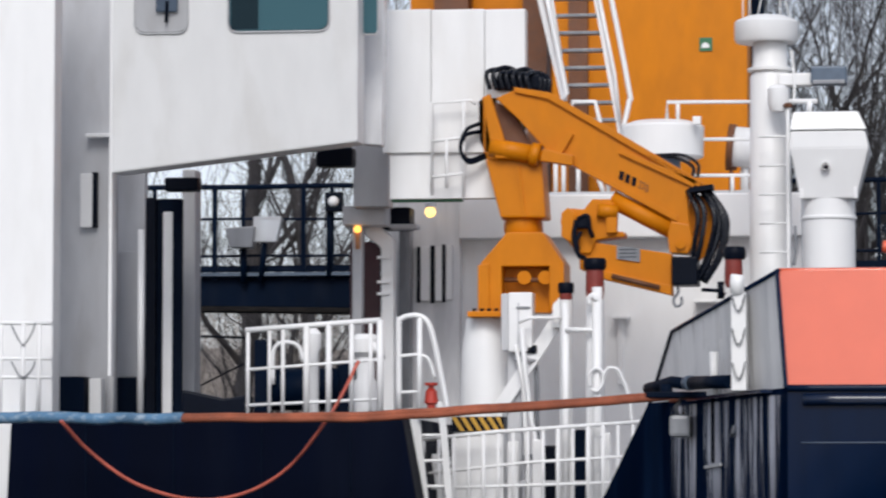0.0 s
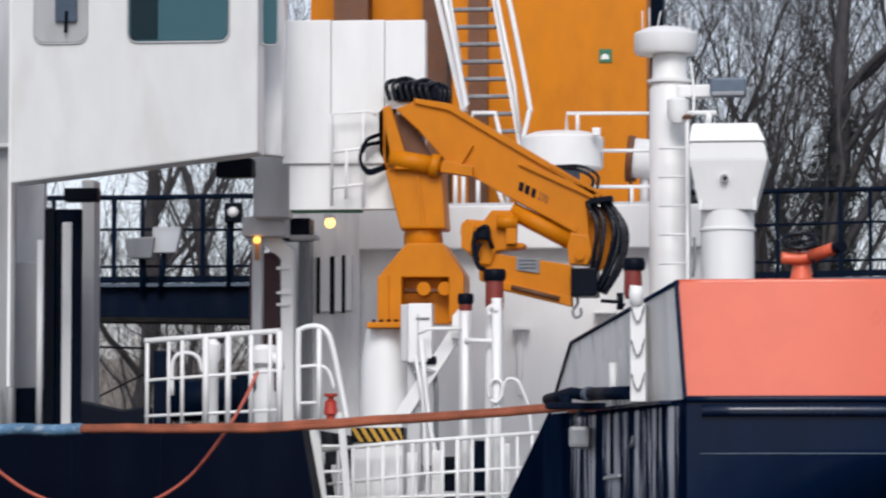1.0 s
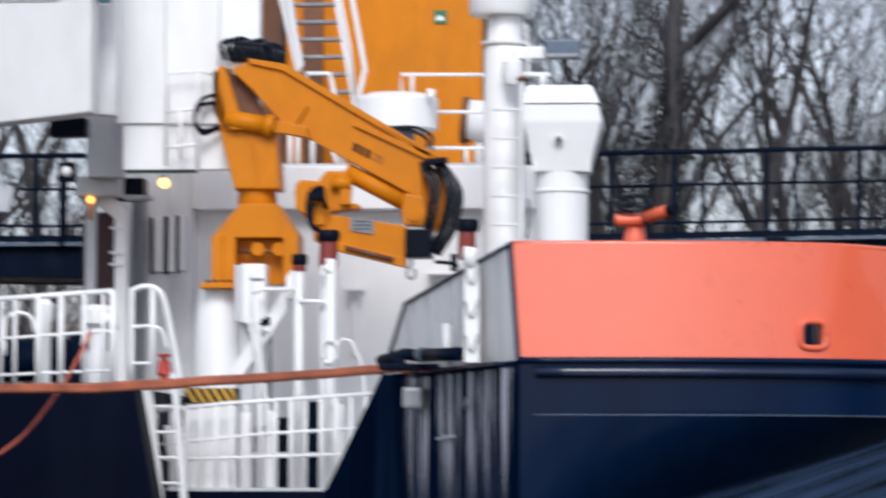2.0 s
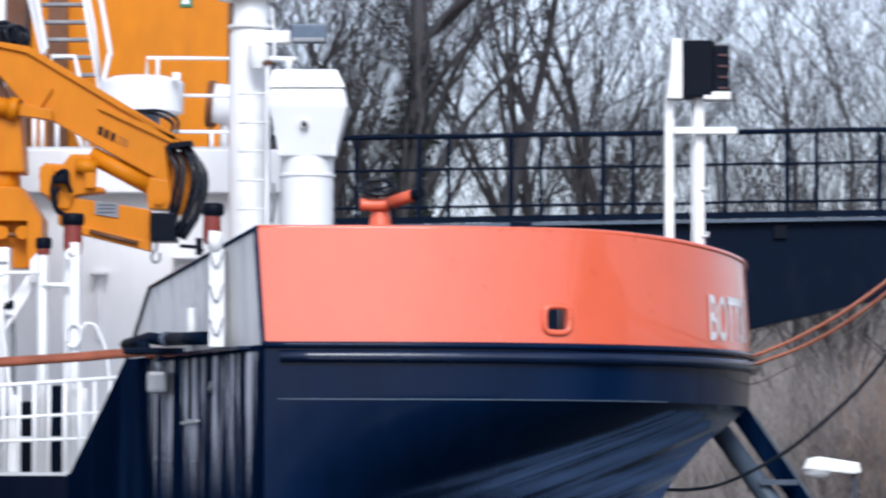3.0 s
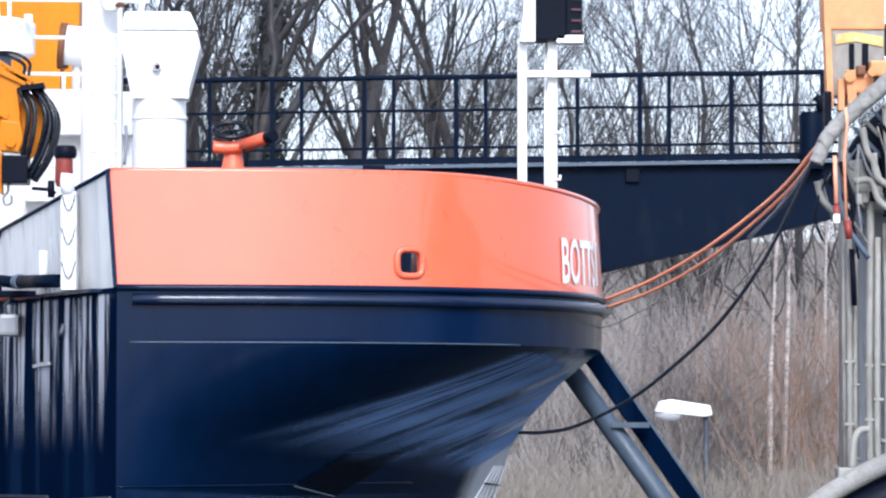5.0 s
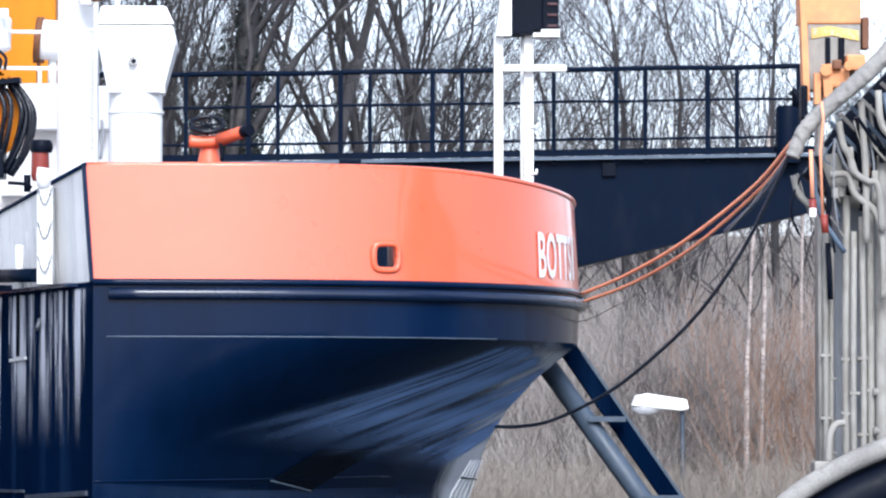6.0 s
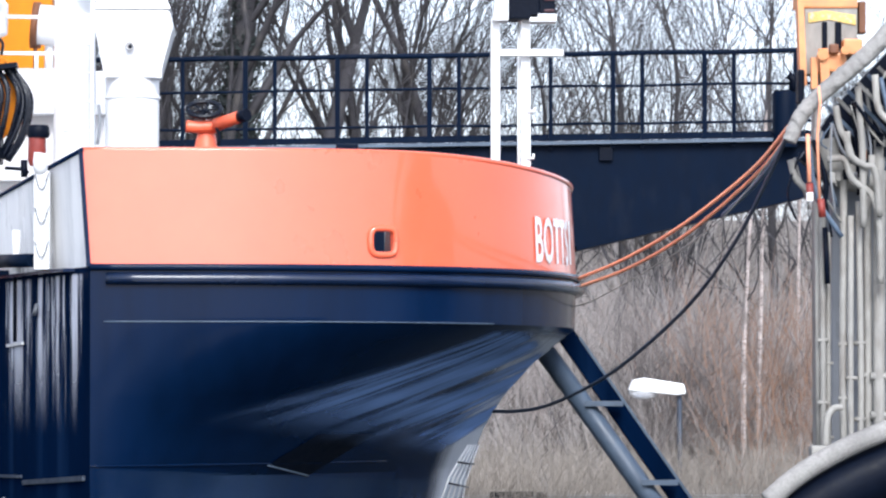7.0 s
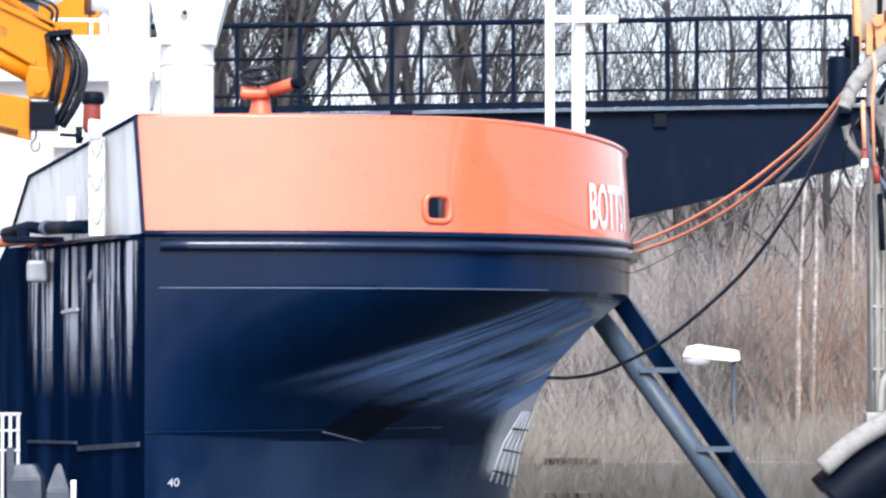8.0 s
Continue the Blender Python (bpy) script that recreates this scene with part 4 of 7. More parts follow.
part("pedestal", lathe(B(), -6.499, 49.2, [(0.36, 2.5), (0.30, 4.537), (0.235, 4.927)], 28), WHITE, crane, "white tapered pedestal")
part("base_plate", box(B(), -6.669, -6.103, 48.75, 49.7, 4.930, 5.000, 0.012), OCHRE, crane)
for k in range(5):
    part("bolt", lathe(B(), -6.586 + 0.09 * k, 48.8, [(0.025, 5.000), (0.025, 5.034)], 6), BLACK, crane)
base = plate("slew_housing", [(-6.514, 49.000, 5.000), (-6.515, 49.000, 5.597), (-6.193, 49.000, 5.970), (-5.747, 49.000, 5.967), (-5.489, 49.000, 5.583), (-5.489, 49.000, 4.995), (-5.669, 49.000, 4.996), (-5.670, 49.000, 5.550), (-6.256, 49.000, 5.554), (-6.255, 49.000, 4.999)], 48.85, 49.55, OCHRE, crane, "ochre slewing gear housing")
plate("housing_back", [(-6.255, 49.000, 4.999), (-6.256, 49.000, 5.561), (-5.670, 49.000, 5.557), (-5.669, 49.000, 4.996)], 49.15, 49.5, OCHRE, base, "", 0.0)
plate("housing_facet", [(-6.548, 49.000, 5.001), (-6.549, 49.000, 5.570), (-6.404, 48.900, 5.590), (-6.403, 48.900, 4.994)], 48.82, 49.4, OCHRE, base)
part("gear_motor", tube(B(), [(-5.985, 48.900, 5.414), (-6.022, 49.200, 5.433)], 0.085, 16), OCHRE, base)
part("gear_motor", tube(B(), [(-5.728, 48.900, 5.413), (-5.763, 49.200, 5.431)], 0.085, 16), OCHRE, base)
part("gear_bar", tube(B(), [(-6.239, 48.980, 5.393), (-5.667, 48.980, 5.389)], 0.03, 8), BROWN, base)
turned("neck", -6.029, 49.2, [(0.23, 5.970), (0.245, 6.011), (0.235, 6.137), (0.27, 6.151), (0.28, 6.193), (0.26, 6.221)], OCHRE, crane)
col = plate("column", [(-6.278, 49.000, 6.152), (-6.468, 49.000, 6.878), (-5.768, 49.000, 6.871), (-5.719, 49.000, 6.147)], 48.9, 49.5, OCHRE, crane, "tapered ochre column", 0.03)
plate("column_rib", [(-6.000, 48.900, 6.156), (-6.084, 48.900, 6.796), (-6.049, 48.900, 6.795), (-5.958, 48.900, 6.156)], 48.87, 48.91, OCHRE, col, "", 0.004)
head = plate("column_head", [(-6.468, 49.000, 6.864), (-6.594, 49.000, 7.117), (-6.609, 49.000, 7.620), (-6.546, 49.000, 7.675), (-6.350, 49.000, 7.680), (-6.237, 49.000, 7.155), (-5.845, 49.000, 7.053), (-5.754, 49.000, 6.857)], 49.2, 49.6, OCHRE, crane, "ochre head plates", 0.02)
plate("head_cheek", [(-6.323, 48.800, 6.873), (-6.393, 48.800, 7.082), (-6.491, 48.800, 7.625), (-6.394, 48.800, 7.666), (-6.225, 48.800, 7.135), (-6.155, 48.800, 6.871)], 48.78, 48.9, OCHRE, head, "", 0.015)
# shade inside the head, painted as a brown plate
plate("head_shade", [(-6.362, 49.100, 7.110), (-6.362, 49.100, 7.599), (-6.152, 49.100, 7.492), (-5.871, 49.100, 6.965), (-6.046, 49.100, 6.925)], 49.05, 49.3, BROWN, head, "inner plate in brown for the shade of the head", 0.0)
part("lift_cylinder", tube(B(), [(-6.399, 48.850, 7.017), (-5.869, 48.850, 6.921)], 0.115, 18), OCHRE, crane, "ochre lifting cylinder")
part("lift_rod", tube(B(), [(-5.869, 48.850, 6.921), (-5.389, 48.850, 6.833)], 0.07, 14), OCHRE, crane)
part("cylinder_collar", tube(B(), [(-5.897, 48.850, 6.928), (-5.785, 48.850, 6.906)], 0.145, 18), OCHRE, crane)
boom = plate("main_boom", [(-6.328, 49.000, 7.617), (-6.083, 49.000, 7.725), (-5.678, 49.000, 7.637), (-3.760, 49.000, 6.477), (-3.982, 49.000, 6.451), (-3.948, 49.000, 5.953), (-4.066, 49.000, 5.891), (-4.232, 49.000, 5.969), (-4.176, 49.000, 6.093), (-5.329, 49.000, 6.755), (-5.649, 49.000, 6.905), (-6.055, 49.000, 7.362)], 48.85, 49.25, OCHRE, crane, "ochre main boom, box section")
plate("boom_top", [(-6.104, 49.000, 7.747), (-5.664, 49.000, 7.678), (-3.705, 49.000, 6.504), (-3.760, 49.000, 6.449), (-5.678, 49.000, 7.595), (-6.083, 49.000, 7.683)], 48.8, 49.3, OCHRE, boom, "", 0.006)
plate("boom_rib", [(-5.630, 48.830, 6.938), (-5.421, 48.830, 7.199), (-5.366, 48.830, 7.157), (-5.525, 48.830, 6.895)], 48.78, 48.86, OCHRE, boom, "", 0.004)
plate("boom_lug", [(-5.769, 48.830, 6.828), (-5.734, 48.830, 6.980), (-5.366, 48.830, 6.893), (-5.366, 48.830, 6.769), (-5.630, 48.830, 6.813)], 48.74, 48.87, OCHRE, boom, "", 0.01)
plate("boom_line", [(-5.318, 48.840, 6.741), (-5.297, 48.840, 6.790), (-4.093, 48.840, 6.149), (-4.107, 48.840, 6.080)], 48.82, 48.86, OCHRE, boom, "", 0.003)
plate("boom_slider", [(-4.812, 48.840, 6.916), (-4.756, 48.840, 6.943), (-3.858, 48.840, 6.575), (-3.900, 48.840, 6.493)], 48.80, 48.86, OCHRE, boom, "", 0.004)
part("fold_cylinder", tube(B(), [(-4.913, 48.950, 6.372), (-4.172, 48.950, 5.979)], 0.11, 16), OCHRE, boom, "ochre folding cylinder")
for k in range(12):
    p = Vector((-4.412, 48.790, 6.880)).lerp(Vector((-3.744, 48.790, 6.501)), k / 11)
    part("flange_bolt", box(B(), p.x - 0.015, p.x + 0.015, 48.77, 48.81, p.z - 0.005, p.z + 0.03), OCHRE, boom)
# maker's mark as plain bars, and the type number
for k, w in enumerate((0.055, 0.05, 0.05)):
    p = Vector((-4.819, 48.840, 6.660)).lerp(Vector((-4.618, 48.840, 6.561)), k / 2.6)
    plate("maker_bar", [(p.x, 0, p.z - 0.05), (p.x + w, 0, p.z - 0.075), (p.x + w + 0.02, 0, p.z + 0.03), (p.x + 0.02, 0, p.z + 0.05)], 48.838, 48.848, BLACK, boom, "plain dark bar", 0.0)
font = bpy.data.curves.new("type_number", "FONT")
font.body, font.size = "270", 0.15
tmp = bpy.data.objects.new("type_source", font)
me = bpy.data.meshes.new_from_object(tmp)
bm = B()
bm.from_mesh(me)
bpy.data.objects.remove(tmp)
bpy.data.meshes.remove(me)
o, c, s = Vector((-4.583, 48.840, 6.499)), math.cos(radians(-29)), math.sin(radians(-29))
for v in bm.verts:
    v.co = Vector((o.x + (v.co.x * c - v.co.y * s * 0.6) * 0.62, 48.838, o.z + v.co.x * s * 0.62 + v.co.y * 0.9))
part("type_number", bm, BROWN, boom, "dark type number 270")
# knuckle at the boom tip and the folded arm
knuckle = plate("knuckle", [(-4.181, 48.900, 6.085), (-3.947, 48.900, 6.042), (-3.906, 48.900, 5.821), (-3.975, 48.900, 5.684), (-4.196, 48.900, 5.699), (-4.223, 48.900, 5.906)], 48.82, 49.2, OCHRE, crane, "ochre knuckle joint", 0.02)
part("knuckle_pin", tube(B(), [(-4.060, 48.760, 5.799), (-4.088, 49.100, 5.822)], 0.06, 14), OCHRE, knuckle)
arm = plate("folded_arm", [(-5.165, 48.900, 5.844), (-4.168, 48.900, 5.685), (-4.169, 48.900, 5.244), (-4.252, 48.900, 5.203), (-5.290, 48.900, 5.506), (-5.304, 48.900, 5.749)], 48.8, 49.15, OCHRE, crane, "ochre folded arm, telescopic box section", 0.015)
plate("arm_step", [(-5.077, 48.850, 5.502), (-4.165, 48.850, 5.296), (-4.165, 48.850, 5.179), (-5.007, 48.850, 5.384)], 48.76, 49.1, OCHRE, arm, "", 0.01)
part("arm_cylinder", tube(B(), [(-4.893, 48.740, 5.418), (-4.307, 48.740, 5.270)], 0.03, 10), BROWN, arm)
plate("placard", [(-4.836, 48.800, 5.787), (-4.553, 48.800, 5.750), (-4.553, 48.800, 5.585), (-4.836, 48.800, 5.628)], 48.775, 48.8, GREY, arm, "grey instruction placard", 0.0)
for k in range(3):
    p = Vector((-4.806, 48.775, 5.743))
    part("placard_line", box(B(), p.x, p.x + 0.21, 48.77, 48.776, p.z - 0.01 - 0.045 * k, p.z - 0.045 * k), BLACK, arm)
winch = plate("arm_head", [(-5.304, 48.900, 5.693), (-5.484, 48.900, 5.902), (-5.498, 48.900, 6.152), (-5.394, 48.900, 6.248), (-5.234, 48.900, 6.233), (-5.137, 48.900, 6.357), (-4.908, 48.900, 6.355), (-4.846, 48.900, 6.257), (-4.860, 48.900, 5.967), (-4.735, 48.900, 5.952), (-4.735, 48.900, 5.896), (-5.082, 48.900, 5.858), (-5.151, 48.900, 5.692)], 48.75, 49.15, OCHRE, crane, "ochre arm head with winch", 0.02)
part("winch_drum", tube(B(), [(-5.393, 48.700, 6.081), (-5.437, 49.100, 6.111)], 0.12, 18), OCHRE, winch)
part("winch_motor", tube(B(), [(-5.059, 48.680, 6.214), (-4.821, 48.720, 6.188)], 0.085, 14), OCHRE, winch)
part("winch_block", box(B(), -4.953, -4.822, 48.660, 48.760, 5.936, 6.156, 0.01), OCHRE, winch)
plate("winch_side", [(-5.501, 48.800, 5.895), (-5.501, 48.800, 6.186), (-5.418, 48.800, 6.254), (-5.335, 48.800, 6.170), (-5.362, 48.800, 5.811)], 48.66, 48.76, OCHRE, winch, "", 0.015)
part("hose", tube(B(), smooth_path([(-5.294, 48.620, 6.101), (-5.175, 48.600, 6.140), (-5.147, 48.600, 5.982), (-5.110, 48.640, 5.881)], 5), 0.03, 7), BLACK, winch)
part("hose", tube(B(), smooth_path([(-5.315, 48.620, 6.088), (-5.340, 48.600, 5.880), (-5.285, 48.600, 5.673), (-5.209, 48.660, 5.622)], 5), 0.032, 7), BLACK, winch)
part("hose", tube(B(), smooth_path([(-5.260, 48.620, 5.950), (-5.306, 48.600, 5.825), (-5.287, 48.620, 5.730)], 5), 0.028, 7), BLACK, winch)
part("hose_cover", box(B(), -5.313, -5.147, 48.600, 48.700, 5.989, 6.127, 0.03), BLACK, winch)
part("end_box", box(B(), -4.162, -3.846, 48.660, 49.160, 5.297, 5.640, 0.02), BLACK, arm, "black end box")
part("hook", tube(B(), smooth_path([(-4.092, 48.800, 5.306), (-4.092, 48.800, 5.210), (-4.147, 48.800, 5.128), (-4.120, 48.800, 5.045), (-4.051, 48.800, 5.072), (-4.050, 48.800, 5.162)], 4), 0.018, 8), GREY, arm, "steel hook")
part("tip_bracket", prism(B(), [(-3.96, 6.42), (-3.76, 6.40), (-3.62, 6.10), (-3.68, 5.76), (-3.86, 5.60), (-3.98, 5.80)], 49.0, 49.1, 0.01), OCHRE, boom)
rng = random.Random(4)
for f, sag in ((0.0, 0.0), (0.2, 0.05), (0.55, 0.04), (0.72, 0.0), (0.88, 0.03), (0.97, 0.0), (1.04, -0.02)):
    j = [Vector((rng.uniform(-0.02, 0.02), rng.uniform(-0.05, 0.05), 0)) for _ in range(4)]
    part("hose", tube(B(), smooth_path([Vector((-3.960, 48.850, 6.457)).lerp(Vector((-3.739, 48.850, 6.496)), f) + j[0], Vector((-3.838, 48.750, 6.154 + sag)).lerp(Vector((-3.498, 48.750, 6.096)), f) + j[1], Vector((-3.866, 48.750, 5.810 - sag)).lerp(Vector((-3.572, 48.750, 5.671)), f) + j[2], Vector((-3.967, 48.800, 5.436)).lerp(Vector((-3.789, 48.800, 5.330)), f) + j[3]], 6), 0.033, 8), HOSE, crane, "black hydraulic hose")
part("hose_clamp", bar(B(), (-3.936, 48.780, 6.447), (-3.654, 48.780, 6.485), 0.06, 0.3), BLACK, crane)
for k in range(7):
    f = k / 6
    a = Vector((-6.420, 49.000, 7.743)).lerp(Vector((-5.929, 49.000, 7.710)), f)
    b = Vector((-6.059, 49.200, 7.733)).lerp(Vector((-5.729, 49.200, 7.708)), f)
    top = (a + b) / 2 + Vector((-0.06 + 0.05 * f, 0.03 * k, 0.26 + 0.04 * math.sin(k * 2.1)))
    part("hose", tube(B(), smooth_path([a, a + Vector((-0.04, 0, 0.2)), top, b + Vector((0.02, 0, 0.16)), b], 6), 0.030, 7), HOSE, crane, "black hydraulic hose")
part("hose_bundle", box(B(), -6.369, -5.821, 49.150, 49.400, 7.742, 7.952, 0.04), BLACK, crane)
for dz in (0, 0.1):
    part("hose", tube(B(), smooth_path([Vector((-6.559, 49.100, 7.336)) - Vector((0, 0, dz)), Vector((-6.714, 49.000, 7.244)) - Vector((0, 0, dz * 0.6)), Vector((-6.783, 49.000, 7.021)), Vector((-6.685, 49.000, 6.866)) - Vector((0, 0, 0.02 - dz * 0.3)), Vector((-6.488, 49.100, 6.915)) + Vector((0, 0, dz * 0.3))], 6), 0.026, 7), BLACK, crane, "black hose loop")

# ---- things on the working deck ----
def vent_post(px, top, name, h_cap, body, width, y, label):
    t = thing(name, (px, y, 2.5), label, "vent")
    part("pipe", lathe(B(), px, y, [(width * 0.42, 2.5), (width * 0.42, top - h_cap - body)], 14), WHITE, t, "white standpipe")
    part("vent_body", lathe(B(), px, y, [(width * 0.36, top - h_cap - body), (width * 0.42, top - h_cap - body * 0.7), (width * 0.40, top - h_cap)], 18), DARKRED, t, "oxide red vent body")
    part("vent_cap", lathe(B(), px, y, [(width * 0.46, top - h_cap), (width * 0.52, top - h_cap * 0.75), (width * 0.52, top - h_cap * 0.2), (width * 0.46, top)], 20), BLACK, t, "black vent cap")
    return t


vent_post(-5.043, 5.597, "air_vent", 0.14, 0.36, 0.270, 48.2, "oxide red air vent with a black cap on a white pipe")
vent_post(-5.415, 5.318, "air_vent", 0.13, 0.08, 0.190, 48.4, "small oxide red air vent with a black cap")
posts = thing("pipe_frame", (-5.193, 48.0, 2.5), "white pipe frame with curved hoops", "pipe frame")
for pts, r in (([(-4.995, 48.000, 5.238), (-4.995, 48.0, 2.5)], 0.062), ([(-5.388, 48.100, 5.056), (-5.388, 48.1, 2.5)], 0.045), ([(-5.382, 48.050, 4.734), (-4.989, 48.000, 4.723)], 0.03),
               ([(-5.980, 48.300, 4.838), (-5.843, 48.300, 4.892), (-5.444, 48.300, 4.889)], 0.022), ([(-5.945, 48.300, 4.769), (-5.897, 48.300, 4.223), (-5.828, 48.300, 3.678), (-5.773, 48.300, 3.406), (-5.733, 48.3, 2.5)], 0.03),
               ([(-6.026, 48.400, 4.569), (-5.937, 48.400, 4.091), (-5.909, 48.400, 3.545), (-5.883, 48.4, 2.5)], 0.025)):
    part("pipe", tube(B(), pts, r, 10), WHITE, posts)
part("hoop", tube(B(), smooth_path([(-5.073, 47.900, 4.037), (-5.087, 47.900, 4.172), (-5.012, 47.900, 4.259), (-4.924, 47.900, 4.218), (-4.924, 47.900, 4.070), (-4.992, 47.900, 3.989), (-5.060, 47.900, 4.016)], 5), 0.02, 8), WHITE, posts, "white curved hoop")
part("hoop", tube(B(), smooth_path([(-4.924, 47.900, 4.137), (-4.856, 47.900, 4.258), (-4.741, 47.900, 4.244), (-4.667, 47.900, 4.103), (-4.613, 47.900, 3.961), (-4.573, 47.900, 3.665), (-4.559, 47.900, 3.396)], 5), 0.02, 8), WHITE, posts, "white curved hoop")
part("handwheel", tube(B(), smooth_path([(-5.078, 47.950, 5.019), (-5.092, 47.950, 5.100), (-5.038, 47.950, 5.140), (-4.997, 47.950, 5.072)], 4), 0.03, 8), WHITE, posts)
part("diagonal_brace", bar(B(), (-6.292, 48.600, 3.742), (-5.561, 48.600, 4.837), 0.16, 0.1), WHITE, posts, "white diagonal brace")
plate("gusset", [(-5.591, 48.500, 4.777), (-5.577, 48.500, 5.051), (-5.488, 48.500, 5.153), (-5.488, 48.500, 4.777)], 48.4, 48.55, WHITE, posts)
part("pipe", tube(B(), [(-5.835, 48.700, 4.513), (-5.807, 48.700, 4.101), (-5.808, 48.7, 2.5)], 0.03, 8), GREY, posts)
part("flange", lathe(B(), -5.935, 48.6, [(0.14, 4.372), (0.15, 4.399), (0.02, 4.441)], 16), PALE, posts)
part("valve", box(B(), -5.922, -5.784, 48.500, 48.650, 4.470, 4.573, 0.03), BLACK, posts)
cab = thing("control_cabinet", (-6.019, 48.6, 2.5), "white control cabinet on a post", "cabinet")
part("cabinet_body", box(B(), -6.129, -5.839, 48.500, 48.800, 4.491, 5.211, 0.015), WHITE, cab)
part("cabinet_side", box(B(), -6.225, -6.135, 48.550, 48.850, 4.508, 5.202, 0.015), PALE, cab)
part("door_seam", box(B(), -6.017, -5.996, 48.490, 48.510, 4.532, 5.081), PALE, cab)
part("latch", box(B(), -6.030, -5.864, 48.480, 48.500, 5.011, 5.039, 0.004), GREY, cab)
part("cabinet_post", box(B(), -6.155, -5.989, 48.65, 48.8, 2.5, 4.510, 0.01), PALE, cab)
# hazard-striped sill
hz = thing("hazard_sill", (-6.437, 48.0, 2.5), "black and yellow striped sill on a white stand", "sill")
zx0, zx1, zz0, zz1 = -6.753, -6.115, 3.516, 3.692
part("sill", box(B(), zx0, zx1, 48.0, 48.3, zz0, zz1, 0.006), BLACK, hz)
part("sill_stand", box(B(), zx0 + 0.02, zx1 - 0.02, 48.05, 48.28, 2.5, zz0 - 0.003), WHITE, hz)
w = (zx1 - zx0) / 6
for k in range(6):
    x = zx0 + w * k
    plate("stripe", [(x, 0, zz1 - 0.004), (x + w * 0.5, 0, zz1 - 0.004), (min(x + w * 1.5, zx1), 0, zz0 + 0.004), (min(x + w * 1.0, zx1 - 0.01), 0, zz0 + 0.004)], 47.994, 48.002, YELLOW, hz, "yellow stripe", 0.0)

# railing round the end of the upper deck
ra = thing("deck_railing", (-7.890, 46.9, 3.66), "white steel deck railing with a curved end", "railing")
tops = [(-9.063, 46.900, 4.691), (-7.449, 46.900, 4.802)]
part("top_rail", tube(B(), tops, 0.034, 8), WHITE, ra)
part("top_rail", tube(B(), smooth_path([(-7.223, 46.900, 3.745), (-7.226, 46.900, 4.708), (-7.200, 46.900, 4.814), (-7.079, 46.900, 4.854), (-6.958, 46.900, 4.840), (-6.864, 46.900, 4.746), (-6.796, 46.900, 4.507), (-6.715, 46.900, 4.108), (-6.634, 46.900, 3.697)], 4), 0.034, 8), WHITE, ra)
part("mid_rail", tube(B(), [(-9.060, 46.900, 4.223), (-7.434, 46.900, 4.337)], 0.02, 7), WHITE, ra)
part("mid_rail", tube(B(), [(-9.057, 46.900, 3.803), (-7.432, 46.900, 3.872)], 0.02, 7), WHITE, ra)
part("mid_rail", tube(B(), smooth_path([(-7.225, 46.900, 4.376), (-6.977, 46.900, 4.388), (-6.863, 46.900, 4.321), (-6.795, 46.900, 4.108)], 4), 0.022, 7), WHITE, ra)
part("mid_rail", tube(B(), [(-7.224, 46.900, 3.951), (-6.969, 46.900, 3.956)], 0.02, 7), WHITE, ra)
px0, pz0, px1, pz1 = *(-9.063, 46.900, 4.691)[::2], *(-7.449, 46.900, 4.802)[::2]
for f, r in ((0.02, 0.024), (0.18, 0.022), (0.28, 0.024), (0.455, 0.04), (0.62, 0.036), (0.79, 0.03), (0.93, 0.022), (1.0, 0.04)):
    x = px0 + (px1 - px0) * f
    part("post", tube(B(), [(x, 46.9, 3.66), (x, 46.9, pz0 + (pz1 - pz0) * f)], r, 8), WHITE, ra)
part("post", tube(B(), [(-6.981, 46.9, 3.66), (-6.978, 46.900, 4.827)], 0.032, 8), WHITE, ra)
# things behind the railing
wc = thing("capstan", (-7.767, 47.8, 3.66), "white steel deck capstan behind the railing", "capstan")
part("drum", lathe(B(), -7.767, 47.8, [(0.14, 3.66), (0.14, 4.1), (0.11, 4.15), (0.11, 4.4), (0.17, 4.46), (0.17, 4.62), (0.12, 4.68)], 18), WHITE, wc)
part("arm", tube(B(), [(-7.746, 47.700, 4.580), (-7.574, 47.700, 4.478), (-7.574, 47.700, 4.376)], 0.06, 10), WHITE, wc)
wc2 = thing("vent_pipe", (-8.372, 47.6, 3.66), "white vent pipe with a rounded head", "vent")
part("pipe", lathe(B(), -8.372, 47.6, [(0.07, 3.66), (0.07, 4.45), (0.10, 4.52), (0.10, 4.68), (0.04, 4.75)], 14), WHITE, wc2)
mw = thing("mooring_winch", (-8.841, 48.5, 3.66), "dark blue mooring winch", "winch")
part("winch_frame", box(B(), -9.247, -9.051, 48.4, 48.7, 3.66, 4.653, 0.03), DECKBLUE, mw)
part("winch_frame", box(B(), -8.212, -8.003, 48.4, 48.7, 3.66, 4.373, 0.03), DECKBLUE, mw)
part("winch_drum", tube(B(), [(-9.069, 48.6, 4.05), (-8.195, 48.6, 4.05)], 0.26, 18), DECKBLUE, mw)
part("winch_cover", tube(B(), smooth_path([(-8.988, 48.300, 4.098), (-8.983, 48.300, 4.510), (-8.851, 48.300, 4.612), (-8.677, 48.300, 4.564), (-8.620, 48.300, 4.371)], 4), 0.025, 8), WHITE, mw)
hy = thing("fire_hydrant", (-6.883, 47.2, 3.66), "small red hydrant valve on the deck edge", "hydrant")
hzt = 4.073
part("hydrant_body", lathe(B(), -6.883, 47.2, [(0.05, 3.66), (0.05, hzt - 0.26), (0.085, hzt - 0.24), (0.07, hzt - 0.1), (0.035, hzt - 0.07), (0.035, hzt - 0.04), (0.08, hzt - 0.03), (0.08, hzt)], 16), RED, hy)
